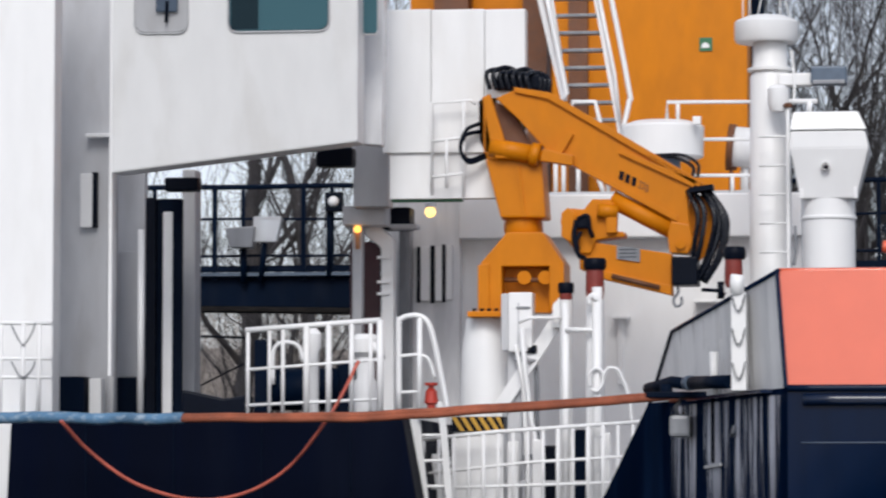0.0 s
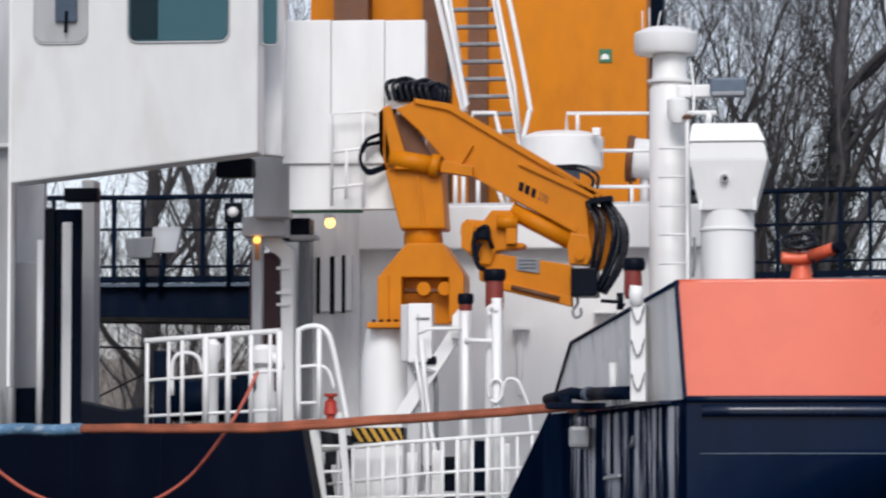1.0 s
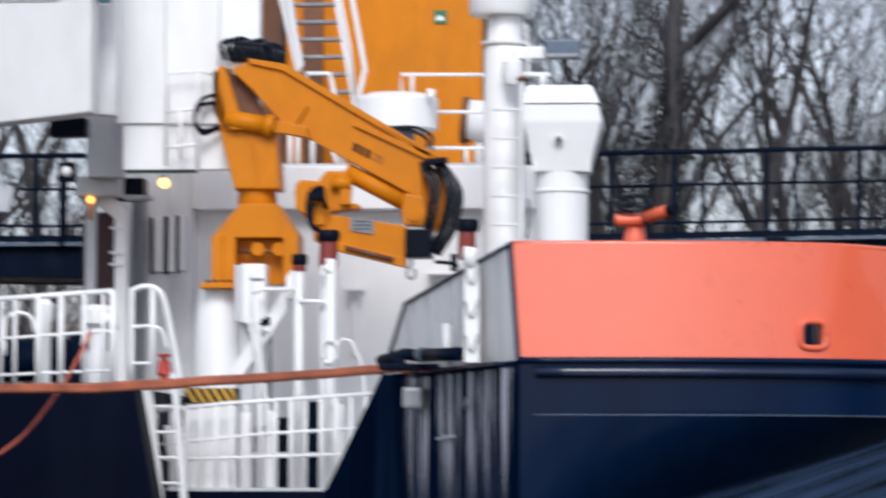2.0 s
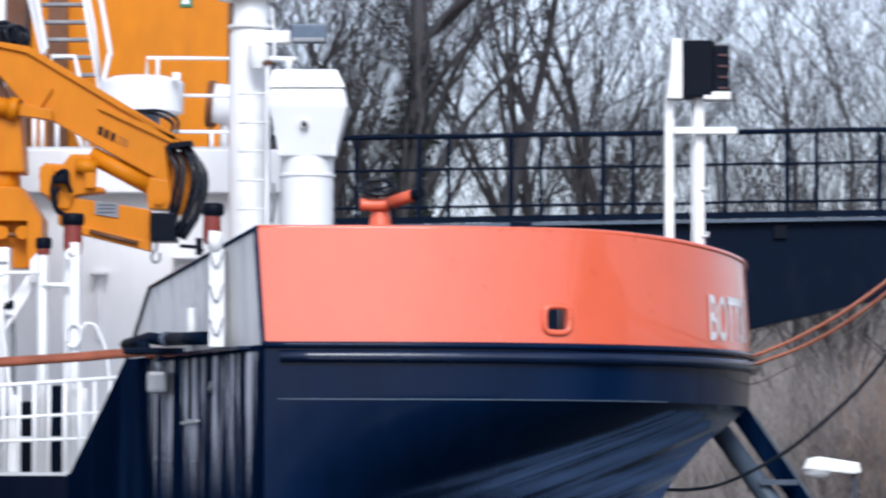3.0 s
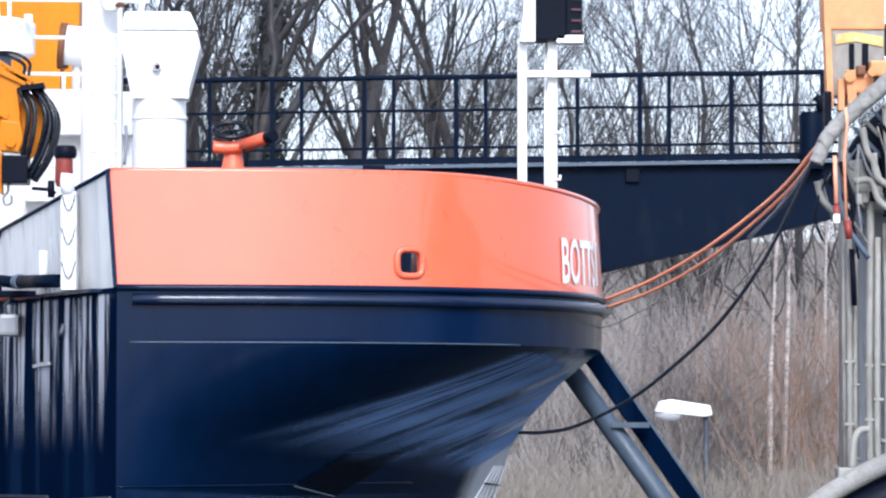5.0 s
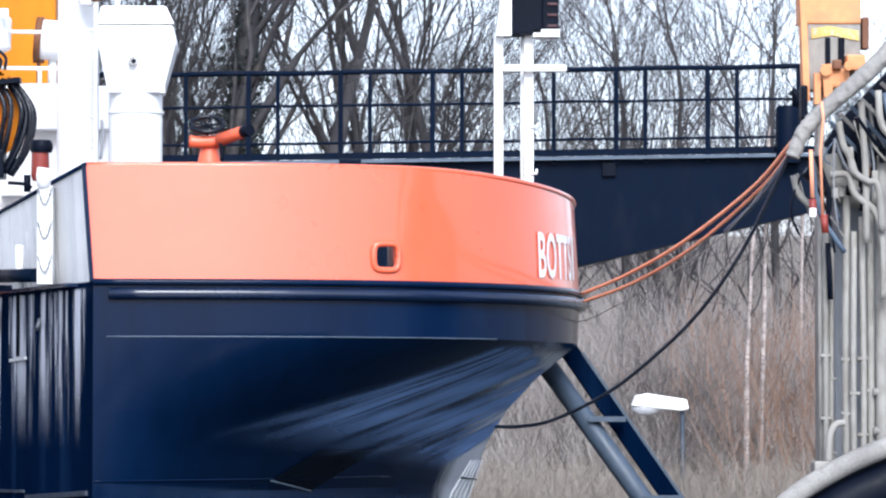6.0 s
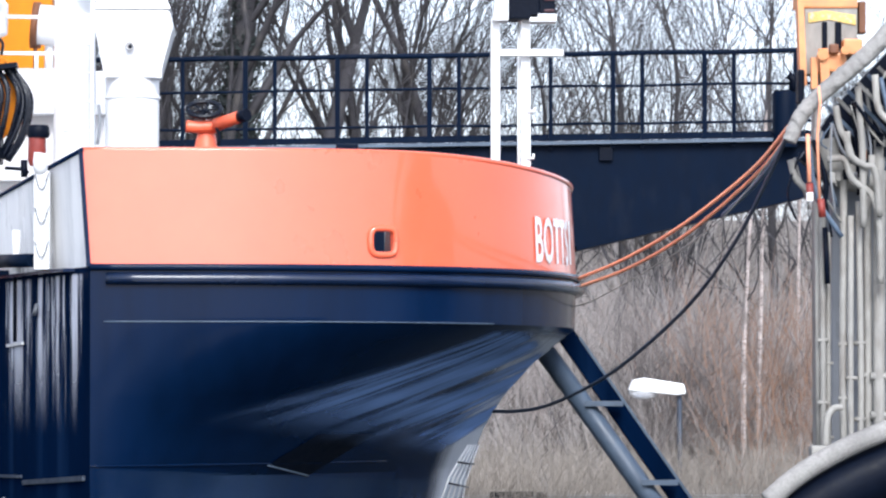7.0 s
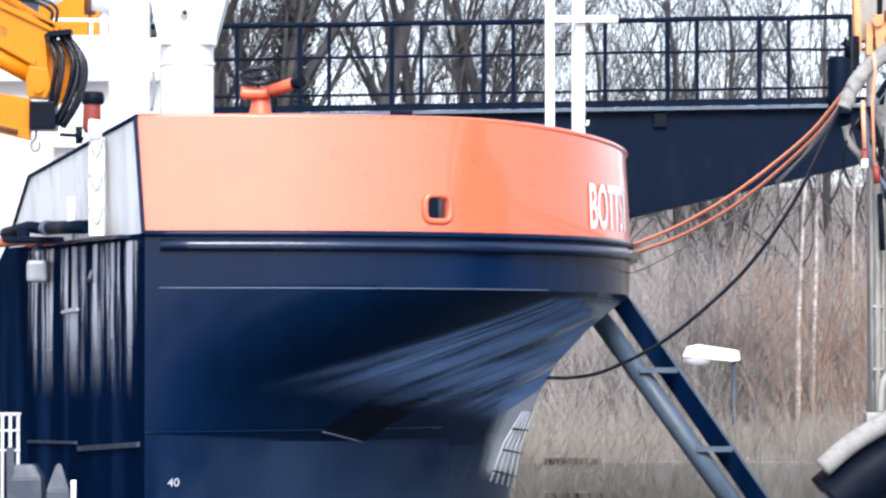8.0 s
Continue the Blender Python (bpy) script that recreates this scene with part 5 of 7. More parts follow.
tarp = thing("dark_tarpaulin", (-9.544, 47.6, 3.66), "dark tarpaulin over a low coaming", "tarpaulin")
part("cover", prism(B(), [(-9.960, 3.66), (-9.164, 3.66), (-9.164, 3.946), (-9.440, 3.905), (-9.787, 3.980), (-9.960, 4.014)], 47.5, 48.0, 0.03), BLACK, tarp)
cab2 = thing("passage_wires", (-11.106, 56.0, 3.66), "thin dark wires across the passage", "wire")
part("wire", tube(B(), [(-11.585, 56.000, 4.300), (-11.098, 56.000, 4.538), (-10.774, 56.000, 4.696)], 0.014, 5), BLACK, cab2)
part("wire", tube(B(), [(-11.589, 56.000, 5.020), (-11.179, 56.000, 4.538), (-11.097, 56.000, 4.298), (-11.090, 56.0, 3.66)], 0.014, 5), BLACK, cab2)
part("wire", tube(B(), [(-11.589, 56.000, 5.060), (-10.775, 56.000, 5.032)], 0.018, 5), BLACK, cab2)

# railing by the white side wall, and its cover cloth
rb = thing("side_railing", (-11.788, 46.95, 3.66), "white side railing before the white wall", "railing")
part("rail_bar", tube(B(), [(-12.474, 46.950, 4.802), (-11.421, 46.950, 4.795)], 0.028, 7), WHITE, rb)
part("rail_bar", tube(B(), [(-12.470, 46.950, 4.375), (-11.418, 46.950, 4.370)], 0.022, 7), WHITE, rb)
part("rail_bar", tube(B(), [(-12.468, 46.950, 4.152), (-11.416, 46.950, 4.148)], 0.022, 7), WHITE, rb)
part("post", tube(B(), [(-12.051, 46.95, 3.66), (-12.044, 46.950, 4.799)], 0.026, 7), WHITE, rb)
part("post", tube(B(), [(-11.774, 46.95, 3.66), (-11.767, 46.950, 4.797)], 0.03, 7), WHITE, rb)
part("post", tube(B(), [(-11.580, 46.95, 3.66), (-11.573, 46.950, 4.796)], 0.026, 7), WHITE, rb)
part("chain", tube(B(), smooth_path([(-11.906, 46.900, 4.775), (-11.822, 46.900, 4.606), (-11.752, 46.900, 4.538), (-11.656, 46.900, 4.673), (-11.616, 46.900, 4.794)], 4), 0.012, 6), GREY, rb)
part("chain", tube(B(), smooth_path([(-11.902, 46.900, 4.337), (-11.818, 46.900, 4.188), (-11.749, 46.900, 4.147), (-11.653, 46.900, 4.235), (-11.612, 46.900, 4.335)], 4), 0.012, 6), GREY, rb)

# lower railing along the working deck, and the ladder up the aft hull
lr = thing("lower_railing", (-6.083, 47.75, 2.5), "white close-barred railing along the low deck", "railing")
part("top_rail", tube(B(), [(-7.217, 47.750, 3.398), (-6.182, 47.750, 3.503), (-4.424, 47.750, 3.620)], 0.026, 8), WHITE, lr)
part("mid_rail", tube(B(), [(-7.161, 47.750, 2.993), (-5.775, 47.750, 3.140), (-4.424, 47.750, 3.218)], 0.02, 7), WHITE, lr)
part("mid_rail", tube(B(), [(-7.160, 47.750, 2.825), (-4.424, 47.750, 2.910)], 0.02, 7), WHITE, lr)
x0, x1, z0, z1 = -7.141, -4.455, 3.411, 3.614
rng = random.Random(21)
for k in range(15):
    f = (k + 0.5) / 15
    x = x0 + (x1 - x0) * f
    part("post", tube(B(), [(x, 47.75, 2.46), (x, 47.75, z0 + (z1 - z0) * f)], rng.choice((0.018, 0.022, 0.026)), 8), WHITE, lr)
# white upright plates of the inner bulwark, of uneven width
ib = thing("inner_bulwark", (-6.1, 48.2, 2.5), "white upright plates of an inner bulwark behind the railing", "bulwark")
for xa, wd, top in ((-7.02, 0.07, 3.25), (-6.92, 0.05, 3.20), (-6.72, 0.10, 3.30), (-6.60, 0.06, 3.28), (-6.42, 0.13, 3.36), (-6.10, 0.13, 3.40), (-5.80, 0.14, 3.42), (-5.46, 0.14, 3.45), (-5.02, 0.16, 3.50)):
    part("plate", box(B(), xa, xa + wd, 48.18, 48.26, 2.5, top, 0.012), WHITE, ib)
part("ledge", box(B(), -7.06, -4.7, 48.27, 48.40, 2.88, 2.93, 0.01), PALE, ib, "grey ledge")
part("ledge", box(B(), -7.06, -5.7, 48.27, 48.40, 3.12, 3.16, 0.01), PALE, ib, "grey ledge")
la = thing("side_ladder", (-6.928, 47.0, 2.3), "white sloping ladder against the aft hull", "ladder")
part("stringer", bar(B(), (-6.895, 47.2, 1.6), (-7.104, 47.000, 3.767), 0.2, 0.06), WHITE, la)
part("stringer", bar(B(), (-6.572, 47.2, 1.6), (-6.735, 47.000, 3.846), 0.08, 0.06), WHITE, la)
for k in range(6):
    z = 3.45 - 0.3 * k
    part("rung", tube(B(), [(-7.084 + 0.04 * k, 47.1, z), (-6.713 + 0.03 * k, 47.1, z)], 0.02, 6), WHITE, la)
clut = thing("deck_gear", (-6.412, 49.5, 2.5), "dark low pump gear behind the railing", "pump")
part("pump_body", box(B(), -5.822, -5.590, 49.4, 49.8, 2.5, 3.373, 0.03), BLACK, clut)
part("pump_body", box(B(), -5.428, -5.260, 49.4, 49.8, 2.5, 3.567, 0.03), DECKBLUE, clut)
part("pump_body", box(B(), -7.247, -7.105, 49.4, 49.8, 2.5, 3.432, 0.03), BLACK, clut)
part("pump_pipe", tube(B(), [(-7.105, 49.5, 3.166), (-5.695, 49.5, 3.221)], 0.06, 10), GREY, clut)

# ---- foredeck: bollards, post with chains, monitor, signal light ----
bo = thing("mooring_bollard", (-4.0, 43.4, Z_DECK), "black twin mooring bollard on the deck edge", "bollard")
part("bollard_head", tube(B(), [(-4.010, 43.900, 3.880), (-3.860, 43.600, 3.901), (-3.700, 43.300, 3.933), (-3.478, 42.800, 3.891)], 0.065, 12), DECKBLUE, bo)
part("bollard_bar", tube(B(), [(-3.458, 42.700, 3.899), (-2.924, 41.250, 3.860)], 0.07, 14), DECKBLUE, bo)
part("bollard_collar", tube(B(), [(-3.480, 42.750, 3.901), (-3.432, 42.600, 3.896)], 0.08, 14), STEELBLUE, bo)
part("bollard_foot", box(B(), -3.95, -3.2, 42.9, 43.4, Z_DECK, Z_DECK + 0.06, 0.01), DECKBLUE, bo)
part("bollard_post", tube(B(), [(-3.75, 43.2, Z_DECK), (-3.75, 43.2, Z_DECK + 0.15)], 0.07, 12), DECKBLUE, bo)
stub = thing("white_stub_pipe", (-3.143, 41.9, Z_DECK), "short white stub pipe on the foredeck", "pipe")
part("pipe", tube(B(), [(-3.143, 41.9, Z_DECK), (-3.142, 41.900, 4.195)], 0.045, 10), WHITE, stub)
cp = thing("vent_standpost", (-2.816, 40.9, Z_DECK), "white post hung with chains under a red vent", "vent")
part("post", box(B(), -2.890, -2.736, 40.86, 41.3, Z_DECK, 4.749, 0.01), WHITE, cp)
part("post_head", tube(B(), [(-2.822, 40.900, 4.732), (-2.834, 40.900, 4.847), (-2.823, 40.900, 4.933)], 0.072, 12), WHITE, cp)
part("vent_body", lathe(B(), -2.888, 41.25, [(0.075, 4.824), (0.095, 4.882), (0.088, 5.125)], 18), DARKRED, cp, "oxide red vent body")
part("vent_cap", lathe(B(), -2.877, 41.25, [(0.105, 5.113), (0.118, 5.148), (0.118, 5.206), (0.10, 5.241)], 20), BLACK, cp, "black vent cap")
part("lever", tube(B(), [(-3.213, 41.200, 4.801), (-3.040, 41.200, 4.789), (-2.970, 41.200, 4.749)], 0.02, 7), BLACK, cp)
part("lever", tube(B(), [(-3.017, 41.200, 4.882), (-3.016, 41.200, 4.708)], 0.035, 8), BLACK, cp)
for k in range(3):
    cx0, cx1 = -2.880, -2.742
    za, zb2 = 4.728 - k * 0.343, 4.561 - k * 0.343
    pts = smooth_path([(cx0, 40.83, za), ((cx0 * 3 + cx1) / 4, 40.83, zb2 + 0.04), ((cx0 + cx1) / 2, 40.83, zb2), ((cx0 + cx1 * 3) / 4, 40.83, zb2 + 0.05), (cx1, 40.83, za + 0.01)], 3)
    for i in range(0, len(pts) - 1):
        part("chain_link", tube(B(), [pts[i], pts[i + 1]], 0.008 if i % 2 else 0.011, 5), GREY, cp)

# fire monitor on the bulwark
mo = thing("fire_monitor", (-1.153, 40.9, Z_DECK), "coral red fire monitor with a black handwheel", "fire monitor")
part("riser", lathe(B(), -1.153, 40.9, [(0.12, Z_DECK), (0.12, 4.979), (0.115, 5.013), (0.09, 5.134), (0.13, 5.145), (0.13, 5.186)], 20), CORAL, mo)
part("elbow", tube(B(), smooth_path([(-1.351, 40.800, 5.202), (-1.254, 40.800, 5.196), (-1.111, 40.800, 5.202), (-0.996, 40.800, 5.225)], 4), 0.062, 14), CORAL, mo)
part("barrel", tube(B(), [(-1.052, 40.750, 5.210), (-0.821, 40.600, 5.280), (-0.751, 40.550, 5.293)], 0.068, 16, 0.056), CORAL, mo)
part("muzzle", tube(B(), [(-0.803, 40.580, 5.284), (-0.733, 40.500, 5.295)], 0.062, 16), BLACK, mo, "black muzzle")
hub = Vector((-1.174, 40.800, 5.374))
ring = [hub + Vector((0.171 * math.cos(t * math.pi / 12), 0.10 * math.sin(t * math.pi / 12), 0.084 * math.sin(t * math.pi / 12))) for t in range(26)]
wheel = part("handwheel", tube(B(), ring, 0.025, 7), HOSE, mo, "black handwheel")
for t in (1, 5, 9, 13, 17, 21):
    part("spoke", tube(B(), [hub - Vector((0, 0, 0.02)), ring[t]], 0.015, 6), HOSE, wheel)
part("stem", tube(B(), [hub, (-1.168, 40.800, 5.225)], 0.018, 7), BLACK, wheel)
part("lever", tube(B(), smooth_path([(-1.051, 40.700, 5.195), (-1.017, 40.700, 5.092), (-1.028, 40.700, 5.000)], 3), 0.018, 6), BLACK, mo)

bitt = thing("white_bitt", (0.735, 41.3, Z_DECK), "white bitt post behind the fairlead", "bitt")
part("post", tube(B(), [(0.735, 41.3, Z_DECK), (0.735, 41.3, 4.5)], 0.075, 14), WHITE, bitt)
# signal light on two white posts
sp = thing("signal_light", (1.993, 42.3, Z_DECK), "black signal light box on two white posts", "signal light")
part("post", box(B(), 1.793, 1.888, 42.2, 42.29, Z_DECK, 6.427, 0.012), WHITE, sp)
part("post", box(B(), 2.107, 2.207, 42.2, 42.29, Z_DECK, 6.427, 0.012), WHITE, sp)
part("post", tube(B(), [(2.088, 42.3, Z_DECK), (2.092, 42.300, 6.419)], 0.016, 8), WHITE, sp)
part("cross_bar", box(B(), 1.887, 2.549, 42.100, 42.170, 6.032, 6.103, 0.01), WHITE, sp)
part("back_shield", prism(B(), [(1.806, 6.400), (1.972, 6.400), (1.972, 7.030), (1.859, 7.030), (1.848, 6.727)], 42.05, 42.4, 0.01), WHITE, sp, "white back shield")
case = part("light_case", box(B(), 1.974, 2.294, 42.050, 42.450, 6.419, 7.012, 0.015), BLACK, sp, "black light case")
part("visor", box(B(), 2.284, 2.467, 42.080, 42.380, 6.463, 6.962, 0.02), BLACK, sp, "black slatted visor")
# the visor's faint red reflection, painted as maroon slats
for k in range(4):
    z = 6.496 + 0.115 * k
    part("visor_slat", box(B(), 2.347, 2.453, 42.06, 42.08, z, z + 0.025, 0.004), MAROON, sp)
part("foot_plate", box(B(), 2.192, 2.476, 42.050, 42.350, 6.389, 6.472, 0.01), WHITE, sp)
part("clip", tube(B(), [(2.167, 42.180, 5.451), (2.250, 42.180, 5.463), (2.250, 42.180, 5.498)], 0.014, 6), WHITE, sp)
part("clip", tube(B(), [(2.166, 42.180, 4.965), (2.237, 42.180, 4.965), (2.237, 42.180, 5.012)], 0.014, 6), WHITE, sp)
hat = thing("deck_hatch", (0.276, 41.2, Z_TOP - 0.2), "small dark hatch lid just above the bulwark", "hatch")
part("lid", box(B(), 0.161, 0.391, 41.0, 41.4, Z_DECK, 5.043, 0.02), DECKBLUE, hat)

# ---- mooring lines ----
def line_thing(name, label, pts, r, material, steps=8, wobble=0.0):
    path = smooth_path(pts, steps)
    path = [p + Vector((0, 0, wobble * noise.noise(p * 2.3))) for p in path]
    return whole(name, tube(B(), path, r, 8), material, label, "rope")


line_thing("mooring_rope", "thick rust-coloured mooring rope along the hull side", [(-9.467, 45.200, 3.618), (-7.616, 45.000, 3.620), (-5.647, 44.700, 3.708), (-3.842, 44.300, 3.821), (-3.591, 43.900, 3.776), (-3.148, 43.300, 3.842)], 0.048, ROPE, 10, 0.012)
line_thing("mooring_rope", "thick rust-coloured mooring rope along the hull side", [(-9.457, 45.150, 3.598), (-7.478, 44.950, 3.587), (-5.641, 44.650, 3.681), (-3.838, 44.250, 3.801), (-3.743, 43.950, 3.765), (-3.166, 43.300, 3.817)], 0.036, ROPE, 10, 0.012)
line_thing("rope_sleeve", "blue canvas chafe sleeve on the mooring rope", [(-12.428, 45.300, 3.616), (-10.958, 45.300, 3.619), (-10.019, 45.250, 3.602), (-9.448, 45.200, 3.612)], 0.066, SLEEVE, 10, 0.02)
line_thing("slack_line", "slack red line hanging in a loop over the hull", [(-10.881, 45.200, 3.583), (-10.627, 45.600, 3.234), (-10.114, 45.700, 2.870), (-9.448, 45.700, 2.688), (-8.852, 45.700, 2.753), (-8.307, 45.600, 3.049), (-7.812, 45.200, 3.556), (-7.787, 46.400, 3.968), (-7.685, 46.750, 4.311)], 0.021, ROPERED, 10)

# ---- walkway bridge behind the ship ----
walkway = thing("walkway_bridge", (2, 62, 0), "dark navy steel walkway bridge with railings", "bridge")
GX0, GX1 = -12.809, 7.495
def walk_z(x):
    """The walkway's deck: level, then rising a little towards the pier."""
    return 6.205 + 0.0165 * max(0.0, x + 2.3)


poly = [(GX0 - 3, walk_z(GX0 - 3)), (-2.3, walk_z(-2.3)), (GX1, walk_z(GX1)), (GX1 + 0.05, 5.594), (3.870, 4.732), (3.0, 4.664), (-3.0, walk_z(-3) - 1.5), (-10.067, 5.717), (GX0 - 3, 5.821)]
part("girder", prism(B(), poly, 61.0, 61.25, 0.01), DECKBLUE, walkway, "dark navy girder tapering to the end")
part("girder_flange", bar(B(), (3.870, 61.0, 4.732), (GX1 + 0.05, 61.0, 5.594), 0.07, 0.5), DECKBLUE, walkway)
part("soffit", prism(B(), [(x, z + dz) for dz, pts in ((0.02, poly[3:]), (0.0, [])) for x, z in pts] + [(x, z + 0.06) for x, z in reversed(poly[3:])], 61.26, 62.98), DECKBLUE, walkway, "dark soffit plating")
part("far_girder", prism(B(), poly, 63.0, 63.2), DECKBLUE, walkway)
for xa, xb in ((GX0 - 3, -2.3), (-2.3, GX1)):
    part("deck_plate", bar(B(), (xa, 62.0, walk_z(xa) + 0.03), (xb, 62.0, walk_z(xb) + 0.03), 0.05, 2.3), STEELBLUE, walkway, "slate walkway deck edge")
    part("kick_plate", bar(B(), (xa, 60.98, walk_z(xa) + 0.12), (xb, 60.98, walk_z(xb) + 0.12), 0.10, 0.03), DECKBLUE, walkway)
step = 1.392
first = -1.129
for h, r in ((1.385, 0.042), (0.885, 0.022), (0.315, 0.022)):
    for y in (60.95,):
        bm = B()
        pts = []
        for k in range(60):
            x = GX0 - 3 + (GX1 - GX0 + 3) * k / 59
            pts.append((x, y, walk_z(x) + h + 0.02 * noise.noise(Vector((x * 0.9, h * 3, y)))))
        part("rail_bar", tube(bm, pts, r, 7), DECKBLUE, walkway)
k = -14
while first + step * k < GX1:
    for dx in (0.0, step * 0.32):
        x = first + step * k + dx
        if GX0 - 3 < x < GX1 - 0.1:
            part("post", bar(B(), (x, 60.95, walk_z(x) - 0.05), (x, 60.95, walk_z(x) + 1.37), 0.075 if dx == 0 else 0.06, 0.06), DECKBLUE, walkway)
    k += 1
part("end_post", lathe(B(), 7.045, 60.9, [(0.19, walk_z(GX1) - 0.1), (0.19, 7.082), (0.16, 7.134)], 20), DECKBLUE, walkway, "thick dark end bollard")
part("end_cleat", tube(B(), [(7.162, 60.800, 7.126), (7.171, 60.800, 7.298), (7.086, 60.800, 7.366)], 0.07, 8), BLACK, walkway)
part("bridge_pier", box(B(), 8.0, 9.6, 61.0, 64.0, -0.5, 5.405, 0.04), CONCRETE, walkway, "grey bridge pier")
part("bridge_pier", box(B(), -16.5, -15.0, 61.0, 64.0, -0.5, 5.838, 0.04), CONCRETE, walkway, "grey bridge pier")
part("lamp_box", box(B(), 4.228, 4.434, 60.930, 60.990, 6.067, 6.272, 0.01), BLACK, walkway)
# lamps seen through the passage
wl1 = thing("bridge_floodlight", (-11.772, 60.700, 6.233), "grey floodlights on a short stand", "floodlight")
part("lamp_head", prism(B(), [(-12.021, 6.928), (-11.553, 6.954), (-11.597, 6.624), (-11.950, 6.624)], 60.5, 60.8, 0.02), GREY, wl1)
part("lamp_head", prism(B(), [(-11.599, 7.109), (-11.158, 7.109), (-11.246, 6.718), (-11.599, 6.718)], 60.6, 60.85, 0.02), LENS, wl1, "pale glass lamp face")
part("lamp_stand", tube(B(), [(-11.783, 60.750, 6.627), (-11.792, 60.900, 6.115)], 0.06, 8), DECKBLUE, wl1)
part("lamp_stand", tube(B(), [(-11.449, 60.750, 6.711), (-11.527, 60.900, 6.113)], 0.05, 8), DECKBLUE, wl1)
sg = thing("signal_lamp", (-10.384, 60.700, 6.265), "small black signal lamp with a white lens on a post", "lamp")
part("lamp_case", box(B(), -10.510, -10.238, 60.700, 60.900, 7.183, 7.478, 0.02), BLACK, sg)
bm = B()
bmesh.ops.create_uvsphere(bm, u_segments=14, v_segments=8, radius=0.085, matrix=Matrix.Translation((-10.369, 60.700, 7.331)))
part("lens", bm, WHITE, sg, "round white lens")
part("lamp_post", tube(B(), [(-10.465, 60.850, 7.196), (-10.462, 60.850, 6.188)], 0.04, 8), DECKBLUE, sg)

# ---- street lamp on the far quay ----
sl2 = thing("street_lamp", (7.135, 80.0, bank_height(7.135, 80.0)), "white street lamp head on a slim grey pole", "street lamp")
part("pole", tube(B(), [(7.135, 80.0, bank_height(7.135, 80.0) - 0.1), (7.135, 80.0, 2.575)], 0.05, 10), SLATE, sl2)
lh = part("lamp_head", prism(B(), [(6.110, 2.653), (6.200, 2.855), (6.425, 2.900), (7.214, 2.777), (7.259, 2.586), (7.101, 2.553)], 79.85, 80.2, 0.03), WHITE, sl2, "white lamp housing")
bm = B()
bmesh.ops.create_uvsphere(bm, u_segments=16, v_segments=8, radius=1, matrix=Matrix.Translation((6.418, 80.000, 2.609)) @ Matrix.Diagonal((0.3, 0.14, 0.14, 1)))
part("lamp_bowl", bm, LENS, sl2, "clear glass bowl")

# ---- trees: bare winter crowns ----
def branch(verts, faces, p, way, length, r, depth, rng, spread):
    segs = 4 if depth > 2 else 3
    pts, rr = [p], [r]
    d = way.copy()
    for i in range(segs):
        d = (d + Vector((rng.gauss(0, 0.13), rng.gauss(0, 0.13), rng.gauss(0, 0.09) + 0.05))).normalized()
        pts.append(pts[-1] + d * length / segs)
        rr.append(r * (1 - 0.5 * (i + 1) / segs))
    n = 6 if depth > 4 else (4 if depth > 2 else 3)
    rings = []
    side = d.orthogonal().normalized()
    up = d.cross(side)
    for q, w in zip(pts, rr):
        base = len(verts)
        for k in range(n):
            a = 2 * math.pi * k / n
            verts.append(q + w * (math.cos(a) * side + math.sin(a) * up))
        rings.append(base)
    for a, b in zip(rings, rings[1:]):
        for k in range(n):
            faces.append((a + k, a + (k + 1) % n, b + (k + 1) % n, b + k))
    if depth == 0:
        return
    kids = rng.choice((2, 3)) if depth > 1 else rng.choice((1, 2, 3))
    for _ in range(kids):
        i = rng.randint(2, segs)
        turn = Vector((rng.gauss(0, 1), rng.gauss(0, 1), rng.gauss(0.3, 0.5))).normalized()
        w = (d * 1.0 + turn * spread * rng.uniform(0.7, 1.3)).normalized()
        branch(verts, faces, pts[i], w, length * rng.uniform(0.62, 0.82), max(rr[i] * rng.uniform(0.5, 0.72), 0.006), depth - 1, rng, spread)
    branch(verts, faces, pts[-1], d, length * rng.uniform(0.7, 0.85), rr[-1] * 0.95, depth - 1, rng, spread)


def tree_mesh(seed, trunk, r, depth, first, spread, low=0.35, wander=0.05):
    rng = random.Random(seed)
    verts, faces = [], []
    p = Vector((0, 0, -0.3))
    way = Vector((rng.gauss(0, wander), rng.gauss(0, wander), 1)).normalized()
    n, rings, pts, rr = 8, [], [], []
    for i in range(9):
        f = i / 8
        w = r * (1.25 if i == 0 else 1.0) * (1 - 0.45 * f)
        base = len(verts)
        for k in range(n):
            a = 2 * math.pi * k / n
            verts.append(p + Vector((w * math.cos(a), w * math.sin(a), 0)) * (1 + 0.12 * rng.gauss(0, 1)))
        rings.append(base)
        pts.append(p.copy())
        rr.append(w)
        way = (way + Vector((rng.gauss(0, wander), rng.gauss(0, wander), 0.05))).normalized()
        p = p + way * trunk / 8
    for a, b in zip(rings, rings[1:]):
        for k in range(n):
            faces.append((a + k, a + (k + 1) % n, b + (k + 1) % n, b + k))
    split = len(faces)
    for i in range(2, 9):
        if i / 8 < low:
            continue
        for _ in range(rng.choice((1, 2, 2))):
            a = rng.uniform(0, 2 * math.pi)
            w = (Vector((math.cos(a), math.sin(a), 0)) * rng.uniform(0.5, 0.95) + way).normalized()
            branch(verts, faces, pts[i], w, first * rng.uniform(0.7, 1.15), rr[i] * rng.uniform(0.35, 0.62), depth, rng, spread)
    branch(verts, faces, pts[-1], way, first * 1.1, rr[-1], depth, rng, spread)
    return verts, faces, split


